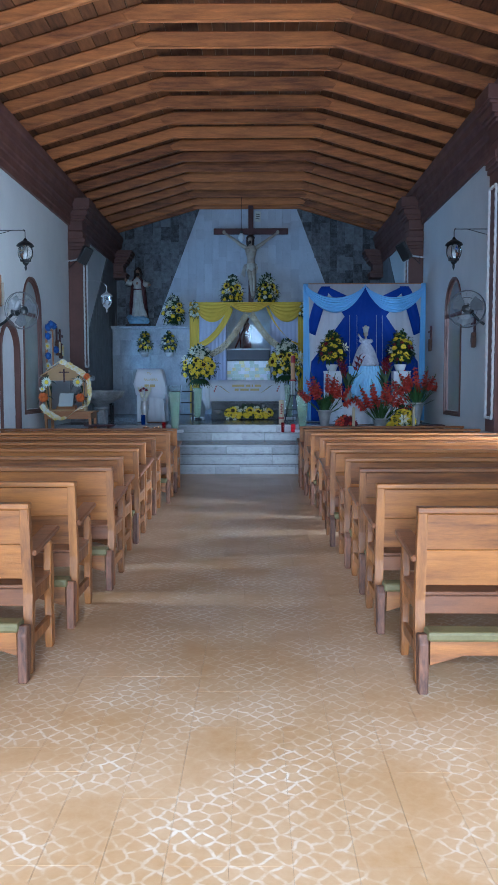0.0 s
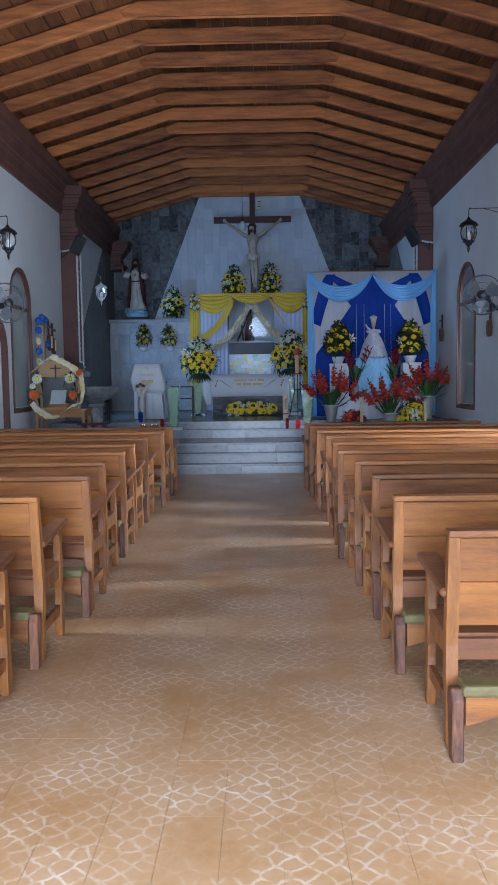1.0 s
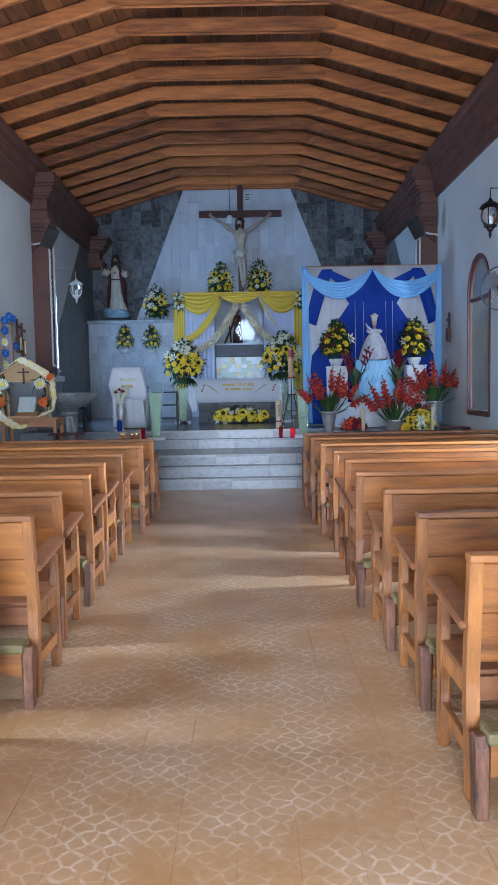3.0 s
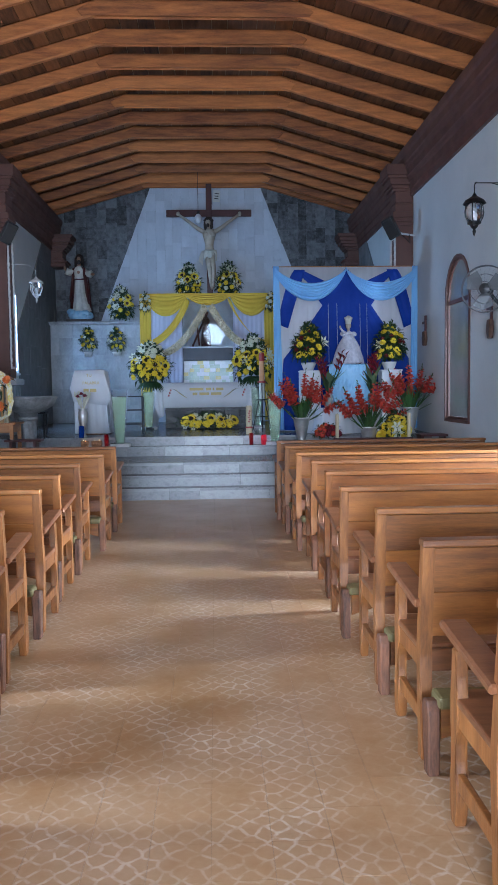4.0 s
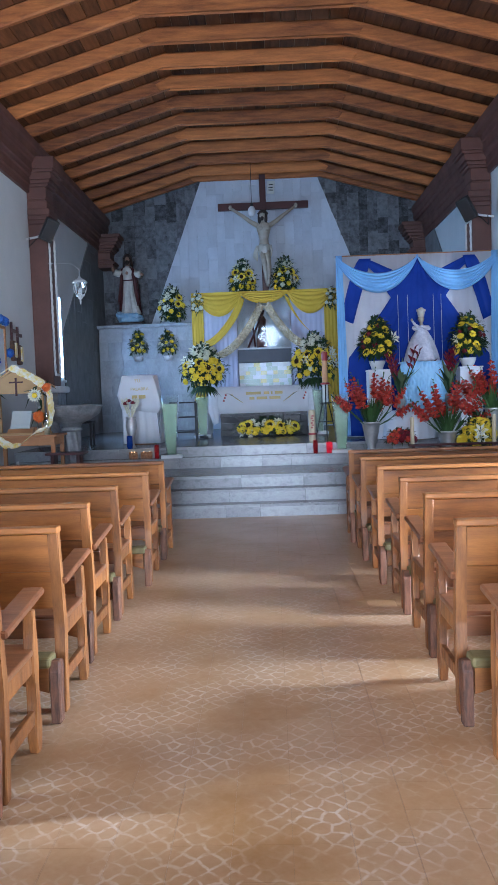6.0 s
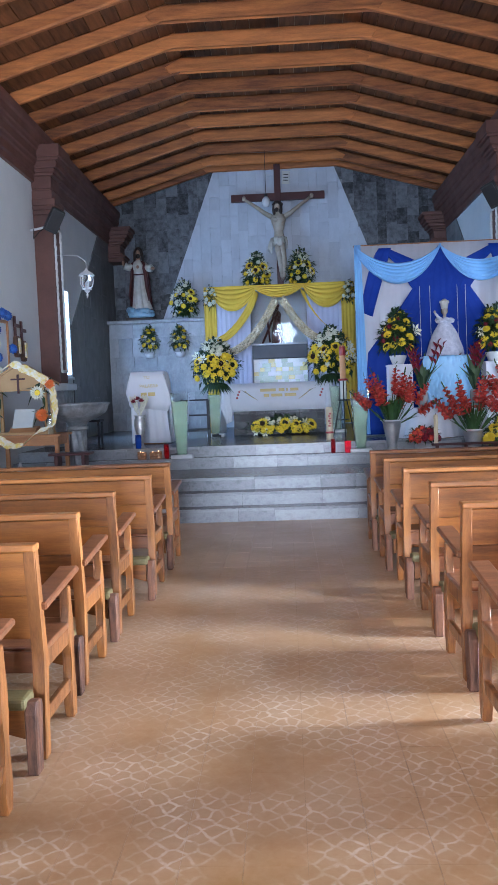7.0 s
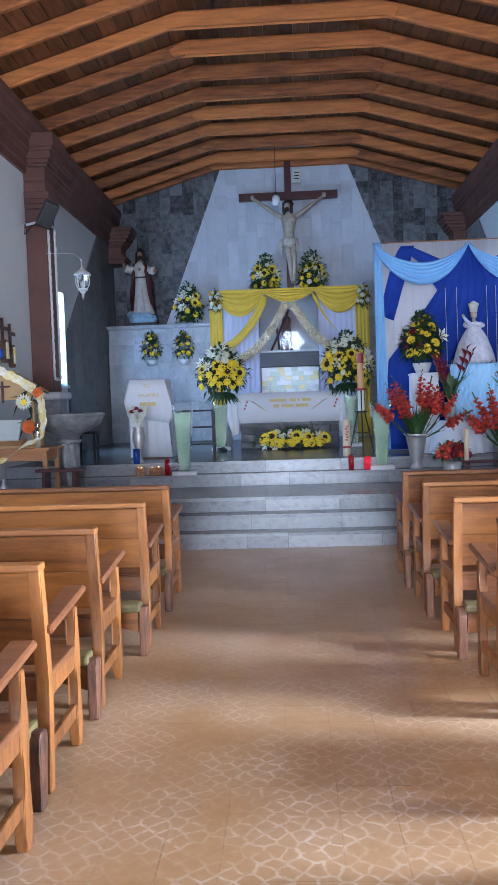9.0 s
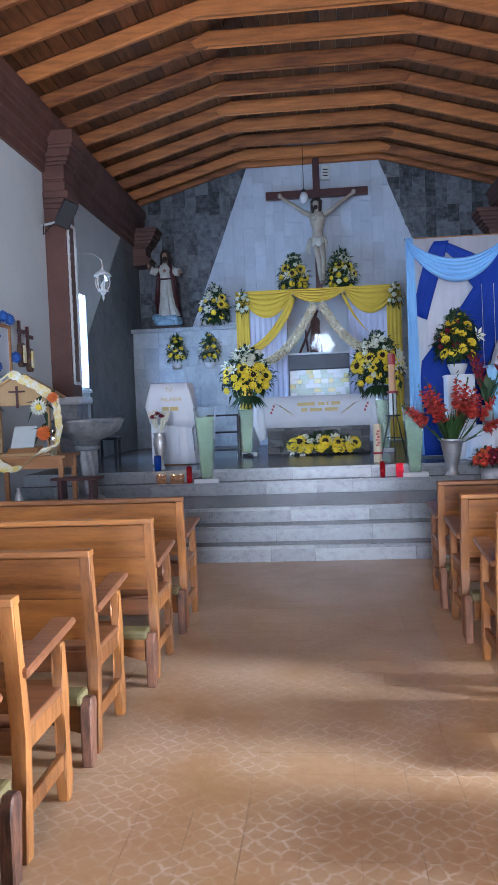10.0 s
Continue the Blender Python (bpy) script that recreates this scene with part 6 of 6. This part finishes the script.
wall_fan(-3.52, 12.05, 2.64, XL, 1, 50, "grey wall fan with wire cage, standing still")
wall_fan(3.22, 12.1, 2.65, XR, -1, -28, "grey wall fan with wire cage, standing still")


def speaker(x, y, z, s, label):
    ob = thing("loudspeaker", x, y, z, label, "loudspeaker", "loudspeakers", rz=s * 32)
    tilt = pose(0, 0, 0, 22, s * 22, 0)
    part("cabinet", box(-0.10, 0.10, -0.08, 0.09, 0, 0.36, bevel=0.02), M_BLACKPLASTIC, ob, m=tilt)
    part("grille", box(-0.085, 0.085, -0.088, -0.081, 0.03, 0.33, bevel=0.002), M_BLACK, ob, m=tilt)
    part("mount", tube([(0, 0.06, 0.12), (s * -0.06, 0.14, 0.08), (s * -0.24, 0.36, 0.06)], 0.018, 8), M_WHITEMETAL, ob, "white mounting arm")
    part("cable", tube([(0, 0.1, 0.1), (s * -0.14, 0.04, 0.0), (s * -0.22, 0.1, -0.10), (s * -0.2, 0.14, 0.05)], 0.008, 6), M_BLACK, ob)
    return ob


speaker(-3.56, 16.44, 4.02, 1, "black box loudspeaker tilted on the pilaster")
speaker(3.14, 16.44, 4.08, -1, "black box loudspeaker tilted on the pilaster")

# ---- blue side shrine ----
DX, DY = 2.26, 16.44
back = thing("draped_backdrop", DX, DY, STAGE, "tall backdrop draped in light blue, royal blue and pearl cloth", "backdrop screen")


def dp(x, z, y=0.0):
    return (x - DX, y, z - STAGE)


for x in (1.03, 3.47):
    part("frame_post", tube([dp(x, 0.75, 0.02), dp(x, 3.60, 0.02)], 0.018, 8), M_TABLE, back)
part("frame_bar", tube([dp(1.0, 3.585, 0.02), dp(3.5, 3.585, 0.02)], 0.015, 8), M_TABLE, back)
cloth("pearl_curtain", [[dp(1.02, 3.58), dp(3.48, 3.58)], [dp(1.02, 2.5), dp(3.48, 2.5)], [dp(1.02, 1.5), dp(3.48, 1.5)], [dp(1.02, 0.76), dp(3.48, 0.76)]], 22, 0.014, M_GREYCLOTH, back, 81, "pearl grey pleated curtain")
NAVY = [(3.53, 2.24, 2.30), (3.05, 1.76, 2.79), (2.92, 1.85, 2.70), (2.45, 1.52, 3.02), (2.0, 1.17, 3.36), (1.4, 1.12, 3.40), (0.77, 1.10, 3.42)]
rows = []
for (za, a0, b0), (zb, a1, b1) in zip(NAVY, NAVY[1:]):
    n = 6
    rows += [[dp(a0 + (a1 - a0) * k / n, za + (zb - za) * k / n, -0.035), dp(b0 + (b1 - b0) * k / n, za + (zb - za) * k / n, -0.035)] for k in range(n)]
rows.append([dp(1.10, 0.77, -0.035), dp(3.42, 0.77, -0.035)])
cloth("royal_blue_panel", rows, 9, 0.012, M_NAVY, back, 82, "royal blue centre cloth")
for sgn, x0 in ((-1, 1.47), (1, 3.05)):
    rows = []
    for k in range(11):
        u = k / 10
        rows.append([dp(x0 + sgn * (0.10 + 0.30 * u ** 0.8), 3.53 - 0.62 * u - 0.30 * u * u, -0.05), dp(x0 + sgn * (-0.08 + 0.30 * u ** 1.2), 3.53 - 0.72 * u - 0.28 * u * u, -0.05)])
    cloth("royal_blue_sash", rows, 2, 0.014, M_NAVY, back, 83, nu=12)
    rows = [[dp(x0 - sgn * (0.02 + 0.42 * k / 6), 3.53 - 0.20 * k / 6, -0.05), dp(x0 - sgn * (-0.06 + 0.44 * k / 6), 3.53 - 0.42 * k / 6 - 0.04, -0.05)] for k in range(7)]
    cloth("royal_blue_sash", rows, 2, 0.012, M_NAVY, back, 84, nu=12)
swag("light_blue_swag", (1.02 - DX, 3.585 - STAGE), (2.27 - DX, 3.56 - STAGE), 0.27, 0.58, -0.08, M_LIGHTBLUE, back, 6, lines=6, spread=(0.10, 0.02))
swag("light_blue_swag", (2.25 - DX, 3.56 - STAGE), (3.49 - DX, 3.585 - STAGE), 0.27, 0.58, -0.08, M_LIGHTBLUE, back, 7, lines=6, spread=(0.02, 0.10))
for a, b, f in ((1.0, 1.10, 0.07), (3.40, 3.50, 0.04)):
    cloth("light_blue_tail", [[dp(a - (0.0 if a < 2 else f * k / 8), 3.585 - 2.8 * k / 8, -0.075), dp(b + (f * k / 8 if a < 2 else 0), 3.585 - 2.8 * k / 8, -0.075)] for k in range(9)], 3, 0.024, M_LIGHTBLUE, back, 85)
for x in (1.95, 2.1, 2.62, 2.5):
    part("bead_string", tube([dp(x, 2.95, -0.06), dp(x + 0.01, 1.9, -0.06)], 0.0035, 5), M_PAPER, back)

ped = thing("draped_pedestal", 2.24, 15.98, STAGE, "pedestal wrapped in ruched light blue satin", "pedestal")
part("core", box(-0.30, 0.30, -0.12, 0.2, 0, 1.13), M_WHITECLOTH, ped)
crease = random.Random(21)
waves = [(crease.uniform(8, 34), crease.uniform(-26, 26), crease.uniform(0, 6.28), crease.uniform(0.006, 0.018)) for _ in range(9)]
rows = []
for k in range(29):
    u = k / 28
    row = []
    for j in range(33):
        v = j / 16 - 1
        w = 0.36 - 0.05 * u + 0.02 * math.sin(u * 14)
        y = -0.14 - 0.09 * (1 - v * v) - sum(h * abs(math.sin(p * v + q * u + f)) for p, q, f, h in waves)
        row.append((v * w, y, 1.145 - 0.74 * u - 0.05 * (1 - v * v) * u))
    rows.append(row)
cloth("blue_satin", rows, 1, 0.0, M_SATIN, ped, 91, "ruched light blue satin", nu=64)
part("satin_top", box(-0.34, 0.34, -0.16, 0.22, 1.132, 1.155, bevel=0.01), M_SATIN, ped)


def gowned(bm, slots):
    prof = [(0.0, 0.0), (0.33, 0.0), (0.325, 0.05), (0.305, 0.12), (0.275, 0.20), (0.235, 0.29), (0.185, 0.37), (0.13, 0.44), (0.085, 0.485), (0.075, 0.52), (0.0, 0.53)]
    add_lathe(bm, prof, 90)
    for v in bm.verts:
        a = math.atan2(v.co.y, v.co.x)
        low = max(0, 1 - v.co.z / 0.48)
        k = 1 + (0.05 * math.sin(11 * a + 5 * v.co.z) + 0.03 * math.sin(23 * a - 8 * v.co.z)) * low
        v.co.x *= 0.78 * k
        v.co.y *= 0.66 * k
    for k in range(16):
        a = k * 0.3927
        add_blob(bm, (0.10 * math.cos(a), 0.075 * math.sin(a), 0.50 + 0.018 * math.sin(3 * a)), (0.042, 0.036, 0.026))
    add_tube(bm, [(-0.06, -0.06, 0.51), (-0.11, -0.09, 0.545), (-0.15, -0.10, 0.60)], 0.03, 8, 0.016)
    slots.use(0)
    add_tube(bm, [(0, 0, 0.52), (0, 0, 0.60)], 0.024, 10)
    add_blob(bm, (0, -0.01, 0.635), (0.044, 0.046, 0.058))
    add_blob(bm, (-0.155, -0.10, 0.615), (0.018, 0.018, 0.024))
    slots.use(1)
    add_lathe(bm, [(0.046, 0.665), (0.05, 0.69), (0.056, 0.73), (0.06, 0.76), (0.046, 0.785), (0.02, 0.805), (0, 0.81)], 18)
    for k in range(8):
        a = k * 0.785
        add_blob(bm, (0.058 * math.cos(a), 0.058 * math.sin(a), 0.763), (0.014, 0.014, 0.022), 1)
    slots.use(2)
    add_blob(bm, (0, 0.012, 0.64), (0.052, 0.045, 0.062))
    slots.use(3)


statue("gowned_statue", 2.23, 15.98, STAGE + 1.157, "small crowned statue in a wide white lace gown", gowned, [M_LACE, M_SKIN, M_STATUE, M_HAIR])
for x, seed in ((1.58, 101), (2.95, 102)):
    pd = thing("white_pedestal", x, 16.05, STAGE, "white cloth covered pedestal beside the statue", "pedestal", "pedestals by the statue")
    part("column", box(-0.17, 0.17, -0.15, 0.15, 0, 1.03, bevel=0.008), M_WHITECLOTH, pd)
    part("cap", box(-0.18, 0.18, -0.16, 0.16, 1.03, 1.055, bevel=0.006), M_WHITECLOTH, pd)
    arrangement("flower_arrangement", "tall bouquet of yellow chrysanthemums in a white bowl", x - 0.02, 16.02, STAGE + 1.056, (0.26, 0.21, 0.33), [("chrysanthemum", 14, 0.062), ("lily", 1, 0.09), ("maroon_rose", 5, 0.035)], seed, lift=0.42, leaves=600, size=0.10, pot=("bowl", [(0, 0), (0.08, 0), (0.12, 0.10), (0.125, 0.13), (0.0, 0.12)], M_WHITEMETAL, "white bowl"), low=-0.75, group="bouquets by the statue")

skirt = thing("skirted_table", 1.97, 15.80, STAGE, "small round table under a white cloth to the step", "table")
part("table_core", lathe([(0, 0), (0.28, 0), (0.28, 0.41), (0, 0.41)], 18), M_TABLE, skirt)
bm = lathe([(0, 0.425), (0.30, 0.425), (0.315, 0.40), (0.34, 0.25), (0.37, 0.012)], 72)
for v in bm.verts:
    a = math.atan2(v.co.y, v.co.x)
    k = 1 + 0.045 * math.sin(13 * a) * max(0, 1 - v.co.z / 0.42)
    v.co.x *= k
    v.co.y *= k
part("table_cloth", bm, M_WHITECLOTH, skirt, smooth=True)


def glad_mesh(seed, tall):
    """One stem with sword leaf and a spike of ruffled florets."""
    r = random.Random(seed)
    bm = bmesh.new()
    add_tube(bm, [(0, 0, 0), (0.01, 0, tall * 0.5), (0.03, 0, tall)], 0.006, 5, 0.003)
    add_leaf(bm, (0, 0, 0.02), (0.12, 0.05, 1), tall * 0.62, 0.028, 0.0)
    add_leaf(bm, (0, 0, 0.02), (-0.14, -0.05, 1), tall * 0.5, 0.026, 0.0)
    n = len(bm.faces)
    for k in range(8):
        u = k / 7
        z = tall * (0.54 + 0.38 * u)
        s = 0.085 * (1 - 0.5 * u)
        for j in range(12):
            a = (0.4 if j < 6 else 2.8) + (0.9 if k % 2 else -0.5) + r.uniform(-0.2, 0.2)
            c = Vector((0.02 * u + 0.02 * math.cos(a), 0.02 * math.sin(a), z + (0.02 if j < 6 else 0)))
            b = j * 1.047 + r.uniform(-0.2, 0.2)
            d = Vector((math.cos(a), math.sin(a), 0.75)) + Vector((math.cos(b) * 0.6, math.sin(b) * 0.6, math.sin(b * 1.7) * 0.5))
            add_leaf(bm, c, d, s * r.uniform(0.85, 1.15), s * 1.0, 0.05)
    bm.faces.ensure_lookup_table()
    for f in bm.faces[n:]:
        f.material_index = 1
    for k in range(5):
        z = tall * (0.93 + 0.03 * k)
        n = len(bm.faces)
        add_leaf(bm, (0.025, 0, z), (0.5 if k % 2 else -0.5, 0.2, 1), 0.05, 0.022, 0.0)
    me = mesh_of("gladiolus", bm)
    me.materials.append(M_STEM)
    me.materials.append(M_PETALR)
    return me


GLADS = [glad_mesh(s, t) for s, t in ((1, 0.74), (2, 0.66), (3, 0.82), (4, 0.62))]


def glad_vase(x, y, z, seed, label):
    r = random.Random(seed)
    ob = thing("gladiolus_vase", x, y, z, label, "vase", "vases of red gladioli")
    part("vase_body", lathe([(0, 0), (0.09, 0), (0.075, 0.02), (0.055, 0.06), (0.08, 0.14), (0.12, 0.34), (0.13, 0.40), (0.165, 0.43), (0.15, 0.43), (0.12, 0.38), (0, 0.32)], 24), M_SILVER, ob, "polished silver metal vase", smooth=True)
    for k in range(14):
        a = 2.4 * k + r.uniform(-0.3, 0.3)
        lean = 4 + 56 * ((k + 0.5) / 14) ** 0.75 + r.uniform(-4, 4)
        q = Vector((math.cos(a) * math.sin(radians(lean)), 0.6 * math.sin(a) * math.sin(radians(lean)), math.cos(radians(lean))))
        m = Matrix.LocRotScale((0.05 * math.cos(a), 0.05 * math.sin(a), 0.34), q.to_track_quat("Z", "X"), None) @ Matrix.Rotation(r.uniform(0, 6.28), 4, "Z")
        piece("gladiolus", GLADS[k % 4], M_STEM, ob, m=m)
    bm = bmesh.new()
    for _ in range(90):
        a = r.uniform(0, 6.28)
        add_leaf(bm, (0.05 * math.cos(a), 0.05 * math.sin(a), 0.36), (0.5 * math.cos(a), 0.4 * math.sin(a), 1), r.uniform(0.25, 0.50), 0.026, 0.0)
    part("sword_leaves", bm, M_STEM, ob)
    return ob


glad_vase(1.36, 15.36, 0.602, 1, "silver vase full of red gladioli on the step")
glad_vase(2.40, 15.12, 0.452, 2, "silver vase full of red gladioli on the step")
glad_vase(3.20, 15.62, STAGE, 3, "silver vase full of red gladioli by the wall")


def heliconia(x, y, z, seed, label):
    r = random.Random(seed)
    ob = thing("heliconia_vase", x, y, z, label, "vase", "heliconia vases")
    part("glass_vase", lathe([(0, 0), (0.06, 0), (0.075, 0.2), (0.06, 0.24), (0.0, 0.235)], 16), M_PANE, ob, smooth=True)
    for k in range(7):
        a, lean = r.uniform(0, 6.28), r.uniform(8, 32)
        d = Vector((math.cos(a) * math.sin(radians(lean)), 0.5 * math.sin(a) * math.sin(radians(lean)), math.cos(radians(lean))))
        tip = Vector((0, 0, 0.2)) + d * r.uniform(0.4, 0.75)
        bm = tube([(0, 0, 0.2), tip], 0.007, 5)
        n = len(bm.faces)
        for j in range(6):
            p = Vector((0, 0, 0.2)).lerp(tip, 0.62 + 0.07 * j)
            sgn = 1 if j % 2 else -1
            add_leaf(bm, p, (sgn * 0.5, -0.3, 0.9), 0.125, 0.07, 0.0)
        bm.faces.ensure_lookup_table()
        for f in bm.faces[n:]:
            f.material_index = 1
        part("heliconia", bm, [M_STEM, M_PETALM], ob)
    for k in range(8):
        bm = bmesh.new()
        a = r.uniform(0, 6.28)
        add_leaf(bm, (0, 0, 0.2), (0.7 * math.cos(a), 0.4 * math.sin(a), 1), r.uniform(0.4, 0.7), 0.09, 0.05)
        part("blade_leaf", bm, M_LEAF if k % 2 else M_LEAFPALE, ob)
    return ob


heliconia(1.84, 15.68, STAGE + 0.427, 5, "glass vase with maroon heliconia and long leaves")
heliconia(2.58, 15.72, STAGE + 0.422, 6, "tall glass vase with maroon heliconia and long leaves")
ob = thing("plant_stand", 2.58, 15.72, STAGE, "slim white plant stand beside the pedestal", "stand")
part("stand_column", box(-0.10, 0.10, -0.10, 0.10, 0, 0.42, bevel=0.006), M_WHITECLOTH, ob)

arrangement("flower_pot", "small pot of red and yellow flowers on the step", 1.74, 15.10, 0.452, (0.20, 0.16, 0.12), [("red_rose", 8, 0.045), ("maroon_rose", 9, 0.045), ("orange_daisy", 3, 0.035)], 111, lift=0.34, leaves=200, size=0.07, pot=("pot", [(0, 0), (0.08, 0), (0.10, 0.12), (0.115, 0.25), (0.0, 0.25)], M_SILVER, "silver pot"), low=-0.4)
arrangement("flower_arrangement", "mound of large yellow chrysanthemums on the step", 2.82, 15.10, 0.452, (0.27, 0.20, 0.30), [("chrysanthemum", 15, 0.085), ("lily", 2, 0.09)], 112, lift=0.33, leaves=360, size=0.10, low=-0.9)
rail = thing("candle_rail", 2.42, 14.85, 0.452, "low dark wooden rail carrying two tall candles", "candle stand")
part("rail_bar", box(-0.62, 0.62, -0.04, 0.04, 0.24, 0.27, bevel=0.006), M_CROSS, rail)
for x in (-0.55, -0.18, 0.2, 0.56):
    part("rail_leg", box(x - 0.02, x + 0.02, -0.03, 0.03, 0, 0.24, bevel=0.004), M_CROSS, rail)
for x in (1.86, 2.98):
    ob = thing("tall_candle", x, 14.85, 0.452 + 0.271, "plain tall cream wax candle on the rail", "candle", "tall cream candles")
    part("wax", lathe([(0, 0), (0.028, 0), (0.028, 0.36), (0.02, 0.375), (0, 0.37)], 14), M_WAX, ob)
    part("wick", tube([(0, 0, 0.37), (0, 0, 0.39)], 0.003, 5), M_BLACK, ob)
bench = thing("dark_bench", 3.28, 14.6, 0.452, "low dark wooden bench by the wall", "bench")
part("bench_top", box(-0.22, 0.2, -0.15, 0.15, 0.30, 0.33, bevel=0.005), M_CROSS, bench)
for x in (-0.18, 0.16):
    part("bench_leg", box(x - 0.02, x + 0.02, -0.13, 0.13, 0, 0.30, bevel=0.004), M_CROSS, bench)


# ---- floor tiles, last ----
TW = 0.2015
X0 = -0.05 - 20 * TW
tile_bm = bmesh.new()
add_prism(tile_bm, [(0.0006, 0.0003), (TW - 0.0006, 0.0003), (TW - 0.0006, TW - 0.0003), (0.0006, TW - 0.0003)], "z", -0.008, 0.0)
tile_mesh = mesh_of("floor_tile", tile_bm)
bm = bmesh.new()
rest = []
nx = int((XR - XL) / TW) + 2
for i in range(nx):
    for j in range(int((STEPS[0][0] - YF) / TW) + 1):
        x, y = X0 + i * TW, YF + j * TW
        if x < XL - TW or x > XR or y > STEPS[0][0]:
            continue
        lift = rng.uniform(-0.0003, 0.0003)
        if -0.96 < x < 0.75 and 2.15 < y < 8.9:
            piece("floor_tile", tile_mesh, M_TILE, floor, m=pose(x, y, lift))
        else:
            rest.append((max(x, XL), y, min(x + TW, XR), min(y + TW, STEPS[0][0]), lift))
verts, faces = [], []
for a, b, c, d, h in rest:
    n = len(verts)
    g = 0.0006
    verts += [(a + g, b + g, h), (c - g, b + g, h), (c - g, d - g, h), (a + g, d - g, h), (a + g, b + g, -0.008), (c - g, b + g, -0.008), (c - g, d - g, -0.008), (a + g, d - g, -0.008)]
    faces += [(n, n + 1, n + 2, n + 3), (n, n + 4, n + 5, n + 1), (n + 1, n + 5, n + 6, n + 2), (n + 2, n + 6, n + 7, n + 3), (n + 3, n + 7, n + 4, n)]
me = bpy.data.meshes.new("floor_tiles")
me.from_pydata(verts, [], faces)
tagged(piece("floor_tiles", me, M_TILE, floor), kind="stuff")
